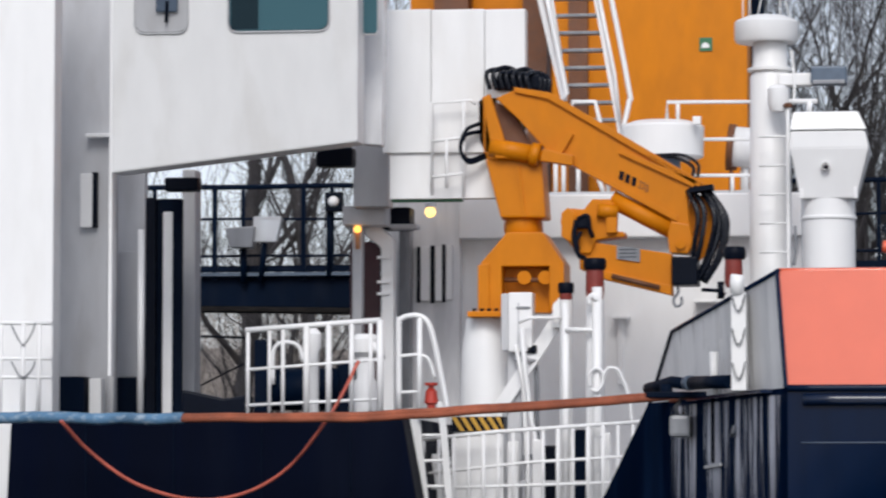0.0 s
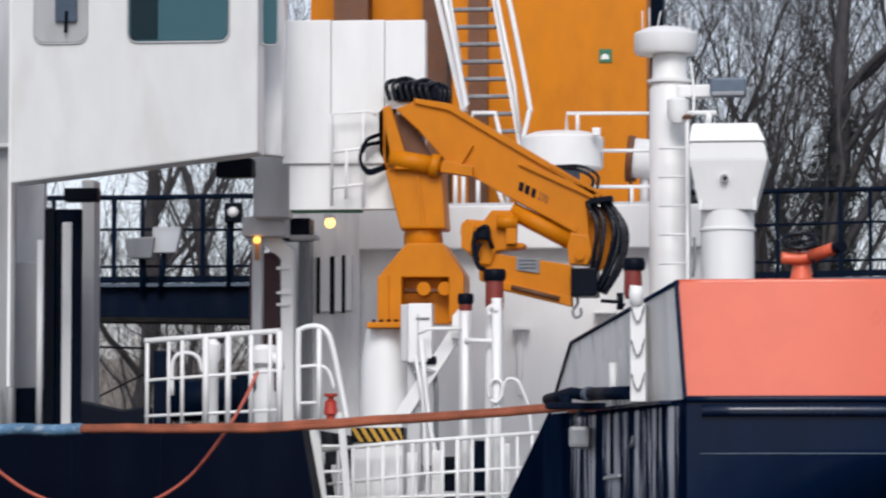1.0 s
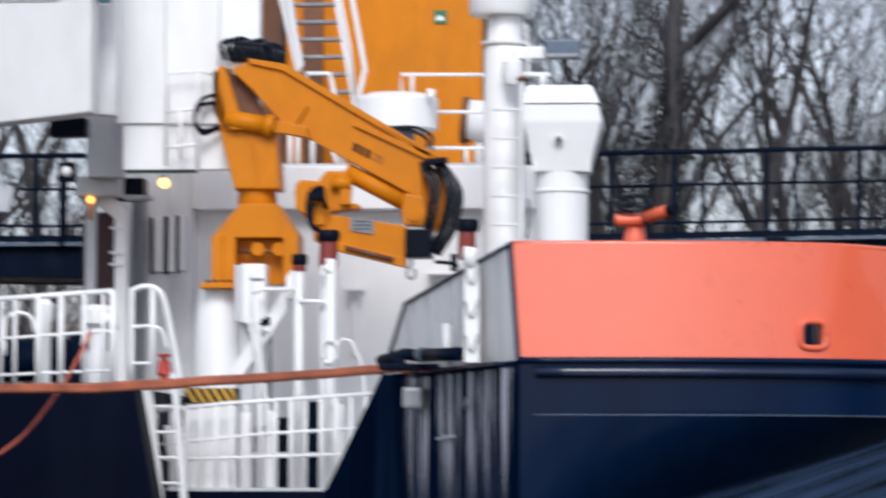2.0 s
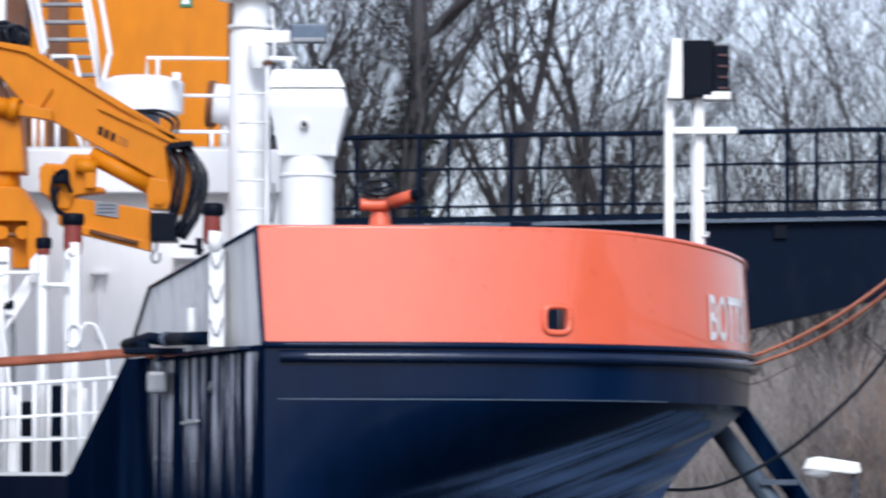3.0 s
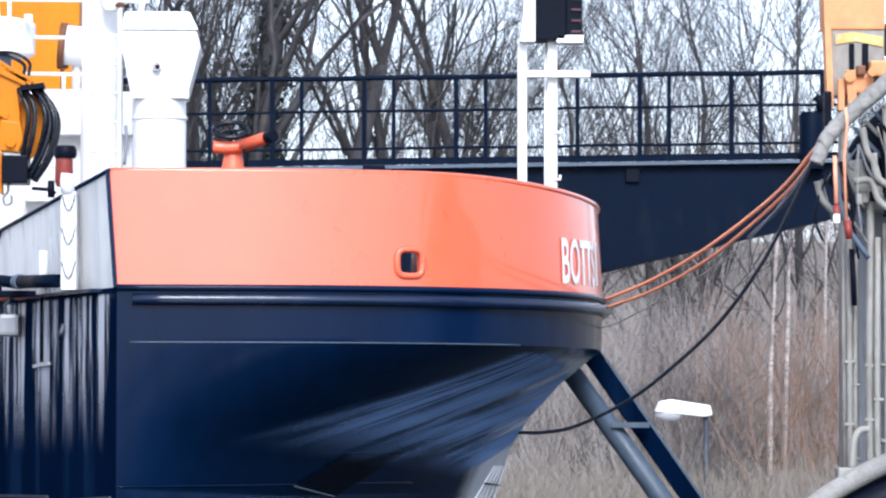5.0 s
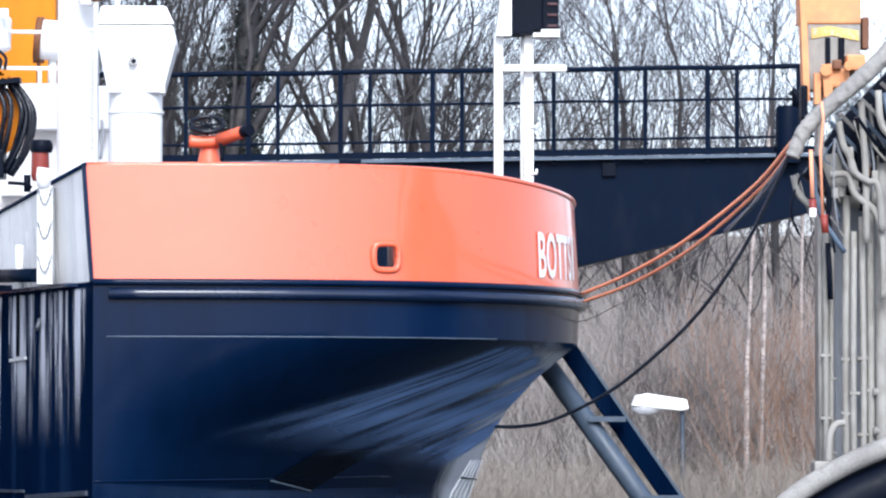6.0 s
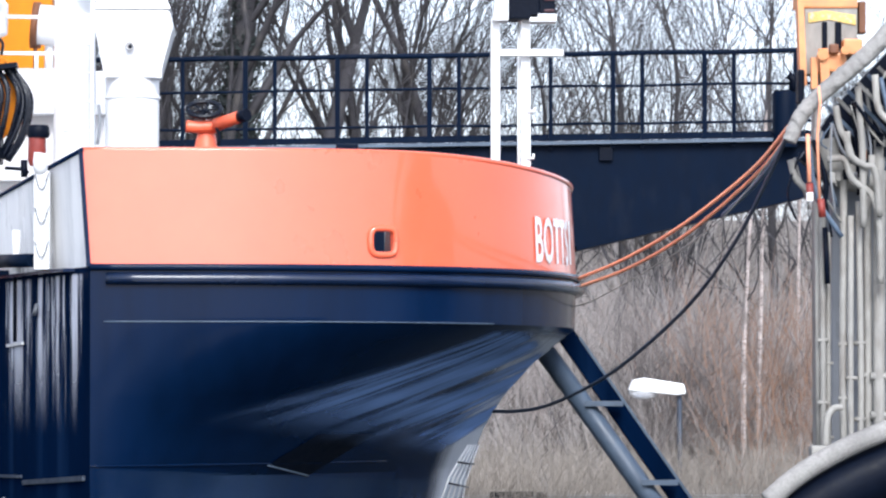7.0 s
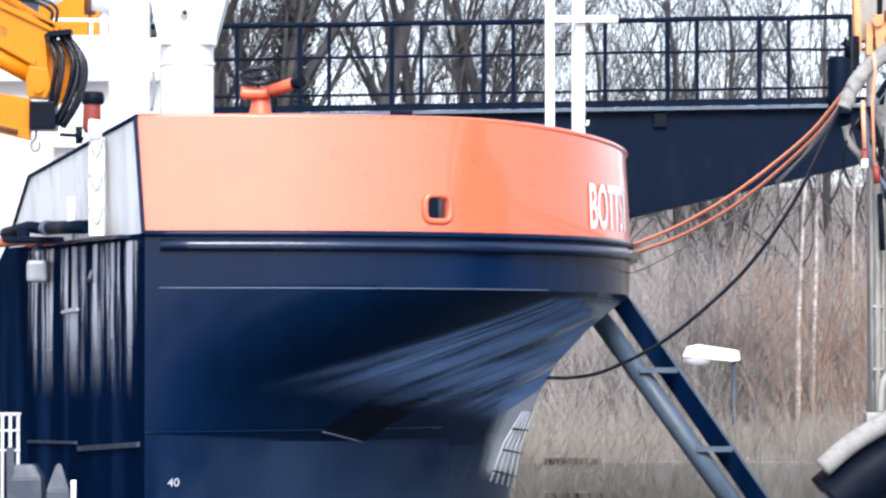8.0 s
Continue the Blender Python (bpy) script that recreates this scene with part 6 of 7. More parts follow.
def tree(seed, material, **kw):
    verts, faces, split = tree_mesh(seed, **kw)
    t = thing("tree", (0, 0, 0), "bare winter tree with fine branching twigs", "tree", "trees behind the walkway")
    for name, fs in (("trunk", faces[:split]), ("crown", faces[split:])):
        me = bpy.data.meshes.new(name)
        me.from_pydata([tuple(v) for v in verts], [], fs)
        bm2 = B()
        bm2.from_mesh(me)
        loose = [v for v in bm2.verts if not v.link_faces]
        for v in loose:
            bm2.verts.remove(v)
        for f in bm2.faces:
            f.smooth = True
        bm2.to_mesh(me)
        bm2.free()
        me.materials.append(material)
        ob = new(name, me)
        ob.parent = t
    return t


protos = [tree(11, BARK, trunk=12.0, r=0.40, depth=4, first=3.8, spread=0.62, low=0.5, wander=0.07),
          tree(12, BARK, trunk=10.5, r=0.31, depth=4, first=4.0, spread=0.70, low=0.42, wander=0.06),
          tree(13, BARK, trunk=9.5, r=0.21, depth=4, first=3.2, spread=0.6),
          tree(14, BARK, trunk=7.0, r=0.17, depth=4, first=3.2, spread=0.75, low=0.2),
          tree(15, BARK, trunk=5.0, r=0.16, depth=4, first=2.6, spread=0.8, low=0.15)]
rng = random.Random(5)
# kind, x, y: a row of old trees, thinner growth behind and at the end
SPOTS = [(0, -2.9, 96), (1, -0.46, 97), (2, 1.4, 99), (2, 3.4, 101), (3, 5.6, 106), (3, 7.8, 104), (3, 12.2, 107), (4, 14.5, 104), (4, 16.5, 110),
         (1, -9.5, 97), (0, -13.5, 99), (2, -17.0, 98), (1, -20.0, 100), (3, -6.2, 103), (3, -4.5, 110), (2, -11, 110),
         (2, -4.1, 98), (1, -25.5, 101), (4, 19.0, 106), (4, 4.3, 111), (3, 9.6, 111),
         (2, 2.4, 104), (4, 9.0, 104), (3, -7.8, 100), (2, -5.4, 100), (3, -3.6, 102), (1, -6.8, 105), (3, -15.9, 102), (4, -18.2, 97), (3, -3.4, 100), (2, -2.4, 103)]
for i, (k, x, y) in enumerate(SPOTS):
    m = Matrix.Translation((x, y, bank_height(x, y))) @ Matrix.Rotation(rng.uniform(0, 6.28), 4, "Z")
    if i < 5 and k not in [s[0] for s in SPOTS[:i]]:
        protos[k].matrix_basis = m
        continue
    copy_thing(protos[k], m)
for k, p in enumerate(protos):
    if k not in [s[0] for s in SPOTS[:5]]:
        p.matrix_basis = Matrix.Translation((22 + 2 * k, 104, bank_height(22 + 2 * k, 104)))
# ivy on the nearest old trunk, ragged, following the stem
verts, faces = [], []
rng = random.Random(8)
stem = tree_mesh(11, trunk=12.0, r=0.40, depth=0, first=3.8, spread=0.62, low=0.5, wander=0.07)[0]
stem = [protos[0].matrix_basis @ (sum(stem[8 * i:8 * i + 8], Vector()) / 8) for i in range(9)]
while len(faces) < 8000:
    f = rng.uniform(0.1, 7.99)
    a = rng.uniform(0, 6.28)
    clump = noise.noise(Vector((f * 1.9, a * 0.8, 2.0)))
    if rng.random() < (f / 8) ** 4 or clump < -0.25 + 0.1 * f / 8:
        continue
    i = int(f)
    r = (0.26 + 0.62 * rng.random() ** 2) * (0.75 + 1.1 * max(0, clump)) * (1.15 - 0.07 * f)
    c = stem[i].lerp(stem[i + 1], f - i) + Vector((r * math.cos(a), r * math.sin(a), 0))
    u = Vector((rng.gauss(0, 1), rng.gauss(0, 1), rng.gauss(0, 1))).normalized() * 0.085
    w = u.orthogonal().normalized() * 0.06
    b = len(verts)
    verts += [c - u, c + w, c + u, c - w]
    faces.append((b, b + 1, b + 2, b + 3))
me = bpy.data.meshes.new("ivy")
me.from_pydata([tuple(v) for v in verts], [], faces)
me.materials.append(IVY)
tagged(new("ivy", me), "dark ivy leaves climbing an old trunk", "ivy", kind="stuff")

# birches
for i, (x, y, h) in enumerate(((8.62, 82.0, 6.5), (8.95, 82.4, 8.0), (10.9, 92.0, 8.0))):
    verts, faces, split = tree_mesh(40 + i, trunk=h, r=0.055, depth=3, first=1.6, spread=0.5, low=0.55, wander=0.012)
    t = thing("birch", (x, y, bank_height(x, y)), "slender pale birch with thin hanging twigs", "tree", "birches")
    for name, fs, mt in (("trunk", faces[:split], BIRCH), ("crown", faces[split:], BARK)):
        me = bpy.data.meshes.new(name)
        me.from_pydata([tuple(v) for v in verts], [], fs)
        bm2 = B()
        bm2.from_mesh(me)
        for v in [v for v in bm2.verts if not v.link_faces]:
            bm2.verts.remove(v)
        bm2.to_mesh(me)
        bm2.free()
        me.materials.append(mt)
        ob = new(name, me)
        ob.parent = t


# bare bushes on the bank before the trees
TWIG = mat("bush_twigs", (0.27, 0.235, 0.22), 0.9, vary=0.4, scale=1.5, per_object=0.35)
verts, faces, split = tree_mesh(70, trunk=1.6, r=0.07, depth=4, first=1.25, spread=0.85, low=0.1, wander=0.1)
bush = thing("bush", (0, 0, 0), "bare brown winter bush with crossing twigs on the bank", "bush", "bushes on the bank")
for name, fs in (("stem", faces[:split]), ("twig_crown", faces[split:])):
    used = sorted({v for f in fs for v in f})
    at = {v: k for k, v in enumerate(used)}
    me = bpy.data.meshes.new(name)
    me.from_pydata([tuple(verts[v]) for v in used], [], [tuple(at[v] for v in f) for f in fs])
    me.materials.append(TWIG)
    new(name, me).parent = bush
rng = random.Random(12)
for k in range(34):
    x, y, g = rng.uniform(2.6, 13.5), rng.uniform(82.5, 94), rng.uniform(0.55, 1.05)
    m = Matrix.Translation((x, y, bank_height(x, y))) @ Matrix.Rotation(rng.uniform(0, 6.28), 4, "Z") @ Matrix.Diagonal((g, g, g, 1))
    if k:
        copy_thing(bush, m)
    else:
        bush.matrix_basis = m


def thicket(name, label, seed, count, x0, x1, y0, y1, h0, h1, material, width=0.012, base=None, lean_out=0.25):
    """Many thin upright stems with side twigs, as one mesh."""
    rng = random.Random(seed)
    verts, faces = [], []

    def stem(p, way, length, w, segs):
        base = len(verts)
        for i in range(segs + 1):
            f = i / segs
            ww = w * (1 - 0.75 * f)
            for k in range(3):
                a = 2.1 * k
                verts.append((p.x + ww * math.cos(a), p.y + ww * math.sin(a), p.z))
            way = (way + Vector((rng.gauss(0, 0.14), rng.gauss(0, 0.14), 0.02))).normalized()
            p = p + way * length / segs
        for i in range(segs):
            a, b = base + 3 * i, base + 3 * i + 3
            for k in range(3):
                faces.append((a + k, a + (k + 1) % 3, b + (k + 1) % 3, b + k))

    for _ in range(count):
        x, y = rng.uniform(x0, x1), rng.uniform(y0, y1)
        z = (bank_height(x, y) if base is None else base) - 0.05
        h = rng.uniform(h0, h1)
        way = Vector((rng.gauss(0, lean_out), rng.gauss(0, lean_out), 1)).normalized()
        stem(Vector((x, y, z)), way, h, width, 4)
        for _ in range(5):
            f = rng.uniform(0.25, 0.9)
            w2 = (way + Vector((rng.gauss(0, 0.6), rng.gauss(0, 0.6), rng.uniform(0, 0.5)))).normalized()
            stem(Vector((x, y, z)) + way * h * f, w2, h * rng.uniform(0.2, 0.45), width * 0.55, 2)
    me = bpy.data.meshes.new(name)
    me.from_pydata(verts, [], faces)
    me.materials.append(material)
    return tagged(new(name, me), label, "brush", kind="stuff")


thicket("brush", "dense grey-brown winter brush on the bank", 3, 6000, -30, 26, 88, 131, 1.4, 3.6, BRUSH, 0.012, None, 0.4)
thicket("brush", "tall hazy undergrowth between the old trees", 31, 1500, -28, 22, 109, 126, 3.0, 6.0, BRUSH, 0.016, None, 0.4)
thicket("brush", "low pale brush along the far quay", 33, 900, 1.5, 14, 80.8, 87, 0.8, 2.4, BRUSH, 0.010, None, 0.45)
thicket("osier", "reddish osier stems in the brush", 4, 1500, 8.0, 18, 81, 94, 1.2, 4.4, OSIER, 0.011, None, 0.3)
thicket("dry_reeds", "pale dry grass stems along the far quay", 6, 1700, -6, 18, 77, 92, 0.3, 1.3, mat("dry_grass", (0.31, 0.27, 0.23), 0.95, vary=0.4, scale=1.0), 0.008)

GRASS = bpy.data.materials["dry_grass"]
thicket("water_reeds", "pale dry reeds at the foot of the far quay wall", 7, 1300, -1, 13, 71.4, 72.6, 0.6, 2.3, GRASS, 0.009, -0.2)
thicket("verge_grass", "low dry grass on the far quay", 9, 1500, -2, 14, 73.2, 80, 0.2, 1.0, GRASS, 0.009)
thicket("brush", "tall pale grey brush before the trees", 10, 1500, 3, 17, 84, 97, 2.6, 5.2, BRUSH, 0.012, None, 0.42)
thicket("brush", "dark bare shrubs in the brush", 15, 220, 2, 18, 83, 98, 2.0, 4.6, BARK, 0.016, None, 0.5)
mk = thing("wall_marking", (3.561, 72.69, 0.0), "dark worn marking bars on the quay wall", "marking")
part("marking_bar", box(B(), 3.046, 3.839, 72.670, 72.720, 0.686, 0.808), BLACK, mk, "plain dark bar")
part("marking_bar", box(B(), 3.900, 4.084, 72.670, 72.720, 0.686, 0.797), BLACK, mk, "plain dark bar")
part("marking_bar", box(B(), 3.075, 4.103, 72.670, 72.720, 0.056, 0.178), BLACK, mk, "plain dark bar")

# ---- strut frame under the bow ----
st = thing("support_strut", (4.590, 45.6, -0.3), "slate blue two-beam strut frame under the bow", "strut")
a0, a1 = Vector((2.552, 45.600, 2.971)), Vector((4.006, 45.600, 0.947))
b0, b1 = Vector((2.821, 45.800, 3.134)), Vector((4.345, 45.800, 0.940))
ga = a0 + (a1 - a0) * ((-0.3 - a0.z) / (a1.z - a0.z))
gb = b0 + (b1 - b0) * ((-0.3 - b0.z) / (b1.z - b0.z))
part("beam", tube(B(), [a0 - (a1 - a0) * 0.06, ga], 0.115, 16), STEELBLUE, st, "slate blue tube beam")
part("beam", bar(B(), b0 - (b1 - b0) * 0.03, gb, 0.2, 0.24), MATTNAVY, st, "navy box beam")
part("beam_edge", bar(B(), b0 + Vector((0.12, -0.1, 0.01)), gb + Vector((0.12, -0.1, 0)), 0.03, 0.06), STEELBLUE, st)
for f in (0.30, 0.74, 1.18):
    p = a0.lerp(a1, f)
    q = b0 + (b1 - b0) * ((p.z - b0.z) / (b1.z - b0.z))
    part("rung", bar(B(), (p.x, 45.5, p.z + 0.03), (q.x + 0.06, 45.5, p.z + 0.03), 0.06, 0.12), STEELBLUE, st)

# ---- lines from the bow to the pier ----
KNOT = Vector((4.518, 38.500, 5.078))
line_thing("bow_line", "bright orange bow line to the pier", [KNOT, (4.232, 39.500, 4.679), (3.697, 41.000, 4.216), (3.234, 42.500, 3.930), (2.777, 43.600, 3.737)], 0.019, ROPEORANGE, 10)
line_thing("bow_line", "bright orange bow line to the pier", [KNOT + Vector((0.02, 0, -0.05)), (4.287, 39.500, 4.646), (3.766, 41.000, 4.142), (3.293, 42.500, 3.840), (2.790, 43.600, 3.651)], 0.019, ROPEORANGE, 10)
line_thing("bow_line", "grey slack line to the pier", [KNOT + Vector((0, 0, -0.05)), (4.344, 39.000, 4.727), (4.010, 39.800, 4.259), (3.599, 41.200, 3.907), (2.969, 43.000, 3.519), (2.716, 43.800, 3.435)], 0.006, CONCRETE, 10)
line_thing("bow_hose", "dark slack hose from the bow to the pier", [KNOT + Vector((0, 0, -0.03)), (4.354, 39.000, 4.595), (4.093, 39.800, 3.968), (3.734, 40.800, 3.388), (3.252, 42.000, 2.875), (2.906, 43.000, 2.597), (2.480, 44.000, 2.374), (2.164, 44.500, 2.311), (1.917, 45.000, 2.310)], 0.020, SLATE, 10)
line_thing("bow_line", "grey line beside the orange one", [KNOT + Vector((0.01, 0, -0.06)), (4.310, 39.200, 4.606), (4.002, 40.000, 4.257)], 0.022, STEELBLUE, 8)

# ---- grey pier machinery with pipes ----
pier = thing("pier_machine", (5.2, 38.2, 0.0), "weathered grey steel pier frame hung with pipes and hoses", "pier")
part("back_plate", box(B(), 4.932, 12.0, 38.8, 39.1, 0.0, 4.585, 0.02), GREY, pier, "dark grey back plate")
part("pier_foot", box(B(), 4.774, 12.0, 38.3, 41.0, -1.0, 1.162, 0.03), CONCRETE, pier)
for x, r, top, y in ((1445, 0.030, 400, 38.3), (1458, 0.024, 430, 38.35), (1484, 0.036, 330, 38.2), (1496, 0.030, 400, 38.15), (1512, 0.032, 372, 38.2), (1530, 0.040, 300, 38.25), (1553, 0.060, 255, 38.2), (1580, 0.05, 200, 38.2), (1604, 0.045, 150, 38.25), (1630, 0.05, 120, 38.2)):
    dx = (x - 1500) * 0.005
    xx = 5.060 + dx
    zt2 = 4.175 + (400 - top) * 0.005
    sway = 0.02 * math.sin(x)
    part("pipe", tube(B(), smooth_path([(xx, y, -0.2), (xx + sway, y, 1.4), (xx - sway, y, 2.4), (xx, y, zt2)], 4), r, 10), CONCRETE, pier, "grey upright pipe")
    for k in range(3):
        z = 1.7 + 0.55 * k + 0.2 * math.sin(x * 1.3 + k)
        part("pipe_clamp", tube(B(), [(xx - r * 1.7, y - 0.01, z), (xx + r * 1.7, y - 0.01, z)], r * 0.7, 8), CONCRETE, pier)
for p in (((4.768, 38.000, 1.976), (4.785, 38.000, 2.232), (4.839, 38.000, 2.339), (4.930, 38.000, 2.360)), ((4.459, 38.100, 4.706), (4.501, 38.100, 4.545), (4.592, 38.100, 4.438), (4.672, 38.100, 4.373)),
          ((4.796, 38.000, 4.700), (4.957, 38.000, 4.701), (5.036, 38.000, 4.513), (5.224, 38.000, 4.353), (5.292, 38.000, 4.058), (5.300, 38.000, 3.524)), ((4.872, 37.950, 5.206), (4.914, 37.950, 4.992), (4.978, 37.950, 4.869), (5.031, 37.950, 4.698)),
          ((5.242, 37.900, 5.497), (5.267, 37.900, 5.203), (5.347, 37.900, 5.080), (5.454, 37.900, 5.043)), ((4.978, 37.950, 4.965), (5.004, 37.950, 4.751), (5.138, 37.950, 4.644), (5.245, 37.950, 4.591), (5.285, 37.950, 4.163)),
          ((5.094, 38.000, 5.398), (5.114, 38.000, 5.076), (5.134, 38.000, 4.701), (5.142, 38.000, 4.058))):
    part("bent_pipe", tube(B(), smooth_path(p, 6), 0.034, 10), CONCRETE, pier, "grey bent pipe")
part("thick_elbow", tube(B(), smooth_path([(4.796, 38.300, 4.908), (4.839, 38.300, 4.719), (4.968, 38.300, 4.584), (5.184, 38.300, 4.530), (5.617, 38.300, 4.504)], 6), 0.135, 18), CONCRETE, pier, "thick grey pipe elbow")
part("thick_post", tube(B(), [(4.755, 38.400, 5.022), (4.762, 38.4, 1.0)], 0.035, 12), CONCRETE, pier)
part("dark_hose", tube(B(), [(4.797, 38.200, 4.067), (4.812, 38.200, 3.798), (4.821, 38.200, 3.529)], 0.028, 10), BLACK, pier, "dark hose")
# black blocks paint the shaded gaps inside the frame
part("dark_core", box(B(), 5.127, 12.0, 38.6, 38.78, 4.579, 5.289, 0.02), BLACK, pier, "black fill for the dark gaps behind the pipes")
part("dark_core", prism(B(), [(4.608, 4.743), (4.881, 4.497), (5.236, 4.498), (6.220, 6.055), (5.892, 6.219), (4.963, 5.262)], 38.55, 38.75, 0.01), BLACK, pier, "black fill for the dark gaps behind the pipes")
for k in range(9):
    p = Vector((4.823, 38.200, 5.224)).lerp(Vector((5.609, 38.200, 5.820)), k / 8)
    part("rib", bar(B(), p, p + Vector((0.42, 0.1, -0.42)), 0.035, 0.03), CONCRETE if k % 2 else STEELBLUE, pier)
hose = thing("pale_fender_hose", (5.007, 37.8, 0.0), "pale ribbed hose arching over the pier frame", "hose")
path = smooth_path([(4.414, 37.800, 4.858), (4.532, 37.800, 5.104), (4.746, 37.800, 5.328), (5.015, 37.800, 5.553), (5.337, 37.800, 5.863), (5.768, 37.800, 6.346)], 10)
bm = tube(B(), smooth_path(path[::5], 14), 0.070, 18, 0.088)
for v in bm.verts:
    v.co += Vector((1, 1, 1)) * 0.020 * noise.noise(v.co * 14) + Vector((0, 0, 0.03)) * max(0, noise.noise(v.co * 31))
part("hose_body", bm, TYRE, hose, "pale worn rubber hose")
part("hose_lashing", tube(B(), [(4.675, 37.650, 5.370), (4.686, 37.620, 5.208), (4.668, 37.700, 4.895), (4.693, 37.750, 4.313)], 0.014, 7), ROPEORANGE, hose, "orange lashing")
part("hose_lashing", tube(B(), [(4.590, 37.800, 4.928), (4.604, 37.800, 4.475)], 0.020, 7), ROPEORANGE, hose, "orange lashing")
part("shackle", tube(B(), [(4.604, 37.800, 4.464), (4.614, 37.800, 4.294)], 0.035, 8), DARKRED, hose, "red shackle")
part("shackle", tube(B(), [(4.704, 37.750, 4.313), (4.719, 37.750, 4.143)], 0.035, 8), DARKRED, hose, "red shackle")
part("shackle_core", box(B(), 4.570, 4.633, 37.740, 37.800, 4.291, 4.376, 0.01), WHITE, hose)
rim = thing("lower_fender_ring", (4.928, 37.2, 0.0), "pale worn fender ring with a black tube in place of the shaded underside", "fender")
path2 = smooth_path([(4.132, 37.200, 1.491), (4.394, 37.200, 1.714), (4.709, 37.200, 1.907), (5.024, 37.200, 2.058), (5.445, 37.200, 2.219), (5.865, 37.200, 2.324)], 8)
part("ring_body", tube(B(), path2, 0.095, 14), TYRE, rim, "pale worn rubber ring")
# shade under the ring, painted as a fat black tube
part("ring_underside", tube(B(), [p + Vector((0.12, 0.25, -0.33)) for p in path2], 0.30, 16), BLACK, rim, "black tube in place of the shaded underside")
part("ring_post", box(B(), 4.578, 4.736, 37.5, 37.8, -1.0, 2.0, 0.02), CONCRETE, rim, "grey post")
part("ring_pipe", tube(B(), smooth_path([(4.136, 37.500, 1.083), (4.347, 37.500, 1.277), (4.610, 37.500, 1.361), (5.032, 37.500, 1.381)], 5), 0.10, 12), TYRE, rim)
# orange arm over the pier
oa = thing("loading_machine", (4.932, 39.0, 0.0), "faded orange machine arm with grey panel", "machine arm")
part("upper_panel", box(B(), 4.615, 5.219, 38.9, 39.2, 6.227, 7.0, 0.02), TAN, oa, "faded orange panel")
part("grey_panel", box(B(), 4.698, 5.215, 38.92, 39.2, 5.582, 6.237, 0.015), CONCRETE, oa, "grey panel")
part("side_rail", bar(B(), (4.670, 38.850, 5.464), (4.631, 38.850, 6.617), 0.06, 0.2), TAN, oa)
part("yellow_patch", prism(B(), [(4.736, 6.083), (4.736, 6.182), (4.906, 6.204), (5.197, 6.160), (5.197, 6.061), (4.933, 6.116)], 38.905, 38.92), OLDYELLOW, oa, "worn yellow paint stripe")
part("slot", box(B(), 4.868, 4.917, 38.880, 38.940, 5.829, 6.093, 0.01), BLACK, oa)
part("slot", box(B(), 4.994, 5.055, 38.880, 38.940, 5.829, 6.093, 0.01), BLACK, oa)
part("red_lug", box(B(), 5.236, 5.302, 38.950, 39.150, 5.990, 6.299, 0.01), BROWN, oa)
part("pin_block", box(B(), 5.053, 5.234, 38.700, 39.000, 5.759, 5.912, 0.02), TAN, oa)
part("pin_block", box(B(), 4.811, 5.073, 38.650, 38.950, 5.585, 5.776, 0.03), TAN, oa)
part("link", bar(B(), (4.838, 38.600, 5.804), (4.858, 38.600, 5.472), 0.085, 0.1), TAN, oa, "faded orange link")
part("link", bar(B(), (4.756, 38.650, 5.721), (4.755, 38.650, 5.421), 0.06, 0.1), TAN, oa)
part("pin", tube(B(), [(4.825, 38.500, 5.741), (4.863, 38.800, 5.767)], 0.055, 12), TAN, oa)
part("pin", tube(B(), [(5.043, 38.500, 5.785), (5.082, 38.800, 5.812)], 0.045, 12), TAN, oa)
part("bolt_cluster", box(B(), 4.901, 4.988, 38.580, 38.680, 5.759, 5.852, 0.015), BROWN, oa)
# black block painted for a shadow below the arm
part("shadow_bracket", box(B(), 4.608, 4.674, 38.700, 38.900, 5.288, 5.616, 0.02), BLACK, oa)
part("arm_stem", box(B(), 4.803, 4.869, 39.0, 39.3, 0.0, 5.586, 0.02), CONCRETE, oa, "grey upright stem")

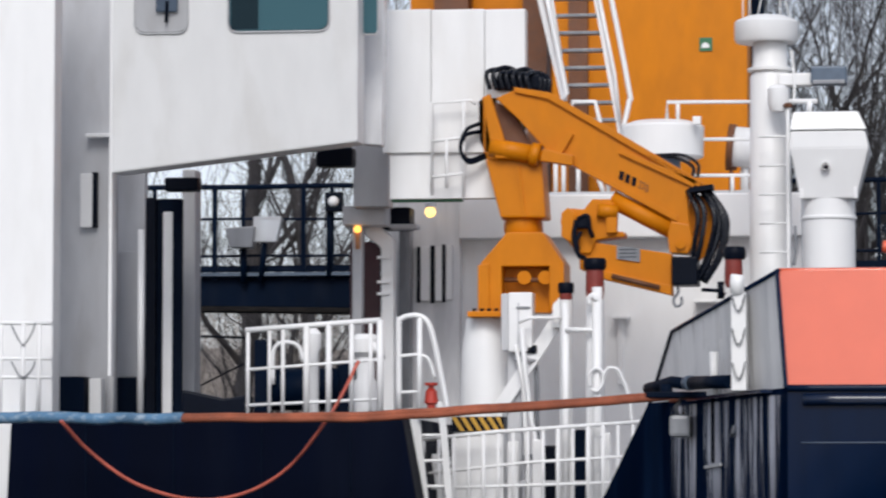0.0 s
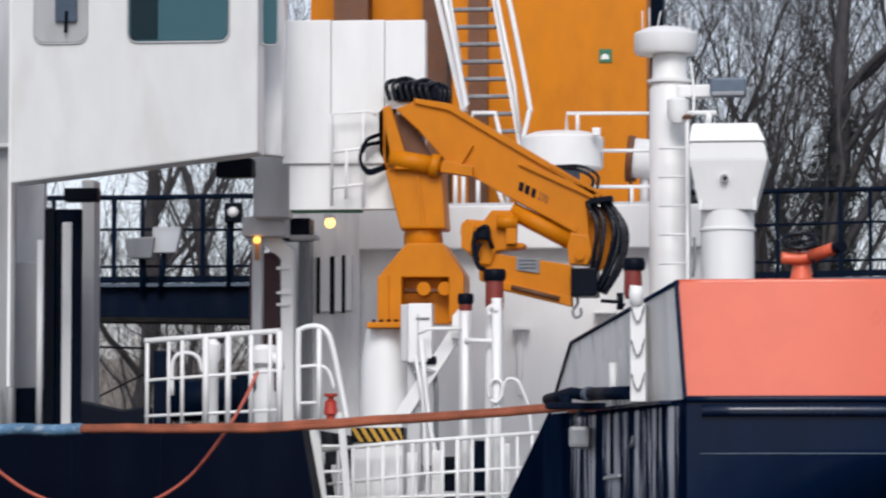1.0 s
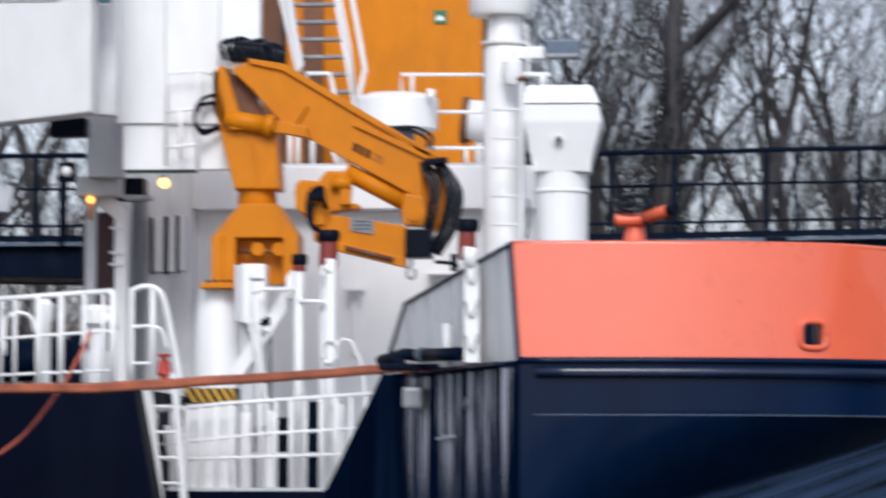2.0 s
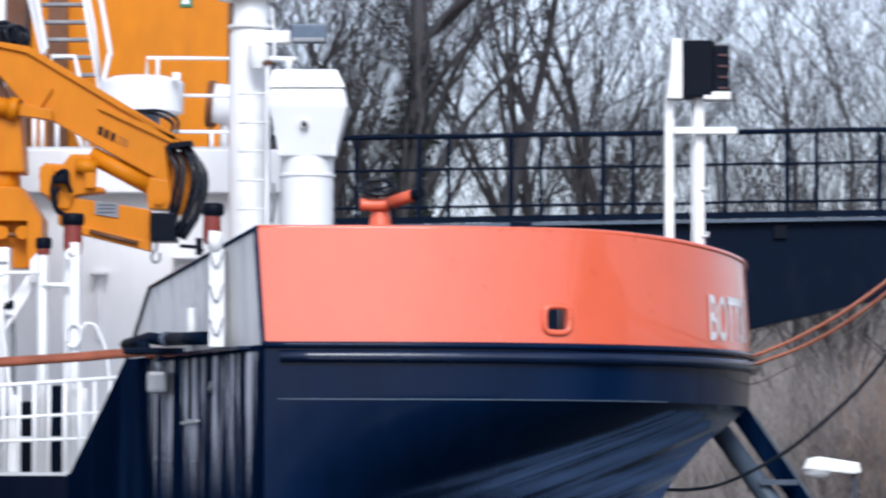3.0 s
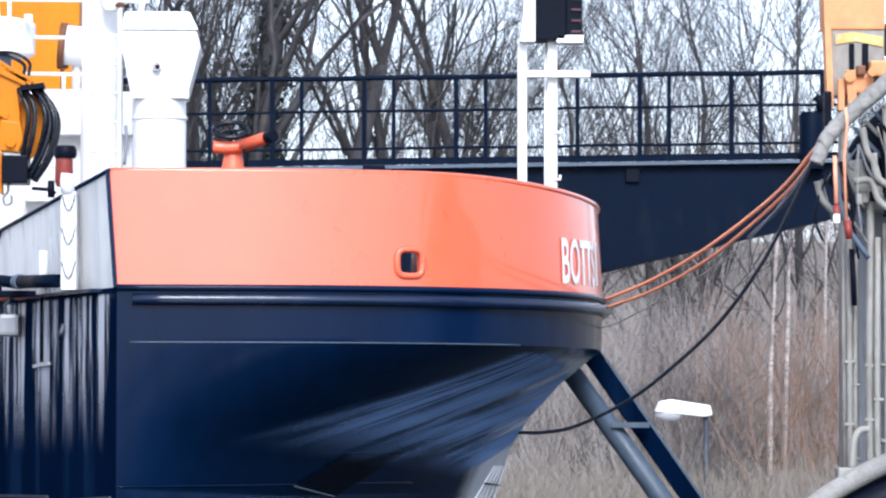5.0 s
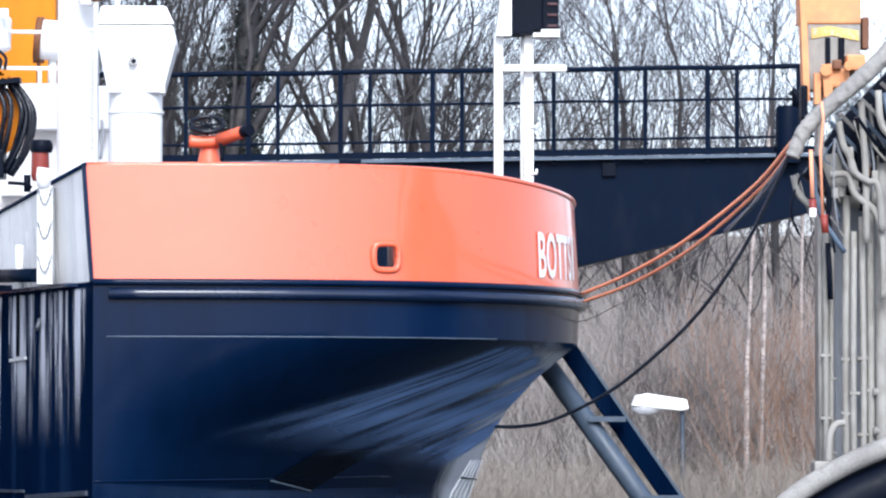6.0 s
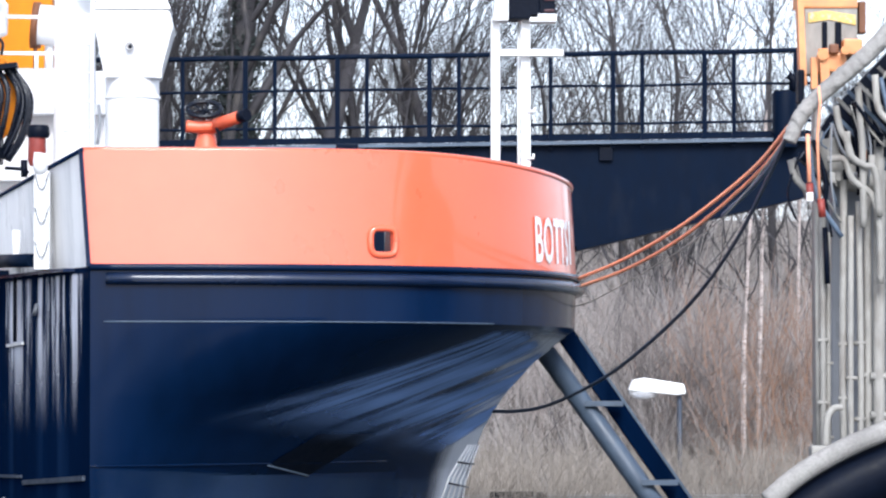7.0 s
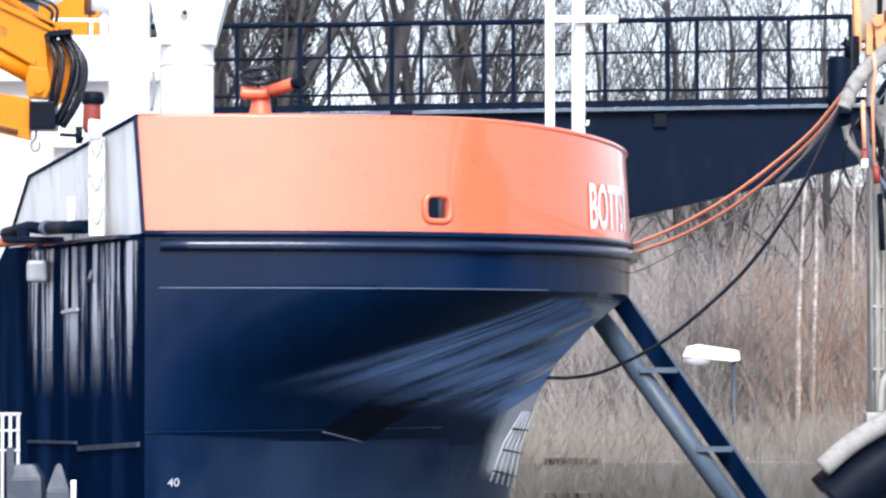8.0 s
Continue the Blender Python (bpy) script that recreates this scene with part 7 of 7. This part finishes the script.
# ---- low pontoon beside the bow ----
po = thing("pontoon", (-3.244, 38.5, -0.3), "low grey pontoon with steps and a white barred gate", "pontoon")
part("float", box(B(), -5.3, -2.814, 38.1, 39.2, -0.3, 1.003, 0.04), SLATE, po)
part("step_block", frustum(B(), -3.309, 38.6, [(0.14, 0.16, 0.25, 1.003), (0.14, 0.15, 0.25, 1.368), (0.13, 0.08, 0.2, 1.50)]), SLATE, po, "grey sloped block")
part("cone", frustum(B(), -3.002, 38.5, [(0.11, 0.12, 0.12, 1.003), (0.11, 0.10, 0.1, 1.255), (0.02, 0.02, 0.02, 1.512)]), SLATE, po, "slate blue pointed cap")
part("peg", tube(B(), [(-2.854, 38.400, 1.006), (-2.855, 38.400, 1.354)], 0.026, 10), WHITE, po)
gate = part("barred_gate", bar(B(), (-3.894, 38.600, 1.979), (-3.372, 38.600, 1.979), 0.03, 0.03), PALE, po, "pale barred gate")
gx = -3.398
for k in range(7):
    part("gate_bar", bar(B(), (gx - 0.075 * k, 38.6, 0.999), (gx - 0.075 * k, 38.6, 1.979), 0.03, 0.03), PALE, gate)
for z in (762, 797):
    part("gate_rail", bar(B(), (gx - 0.6, 38.58, 1.823 - (z - 762) * 0.0054), (gx + 0.02, 38.58, 1.823 - (z - 762) * 0.0054), 0.02, 0.02), PALE, gate)
part("gate_post", bar(B(), (-3.443, 38.400, 1.006), (-3.456, 38.400, 1.665), 0.07, 0.08), SLATE, po)

# slack cables and small hoses under the pale hose
rng = random.Random(17)
for k in range(34):
    f = rng.random()
    a = Vector((4.501, 38.000, 4.780)).lerp(Vector((5.580, 38.000, 5.802)), f) + Vector((0, rng.uniform(-0.1, 0.3), -0.06))
    drop, run = rng.uniform(0.25, 0.9), rng.uniform(-0.05, 0.35)
    b = a + Vector((run, rng.uniform(-0.05, 0.1), -drop))
    m = a.lerp(b, 0.5) + Vector((rng.uniform(-0.12, 0.08), -0.02, -0.05))
    part("cable", tube(B(), smooth_path([a, m, b], 5), rng.choice((0.008, 0.012, 0.018, 0.026)), 7), rng.choice((BLACK, BLACK, CONCRETE, STEELBLUE, GREY)), pier)
for k in range(10):
    p = Vector((4.845, 38.100, 4.545)).lerp(Vector((5.537, 38.100, 4.976)), k / 9) + Vector((0, rng.uniform(-0.1, 0.1), rng.uniform(-0.15, 0.1)))
    part("valve", box(B(), p.x - 0.03, p.x + 0.03, p.y - 0.04, p.y + 0.04, p.z - 0.05, p.z + 0.05, 0.012), rng.choice((GREY, BLACK, CONCRETE, BROWN)), pier)
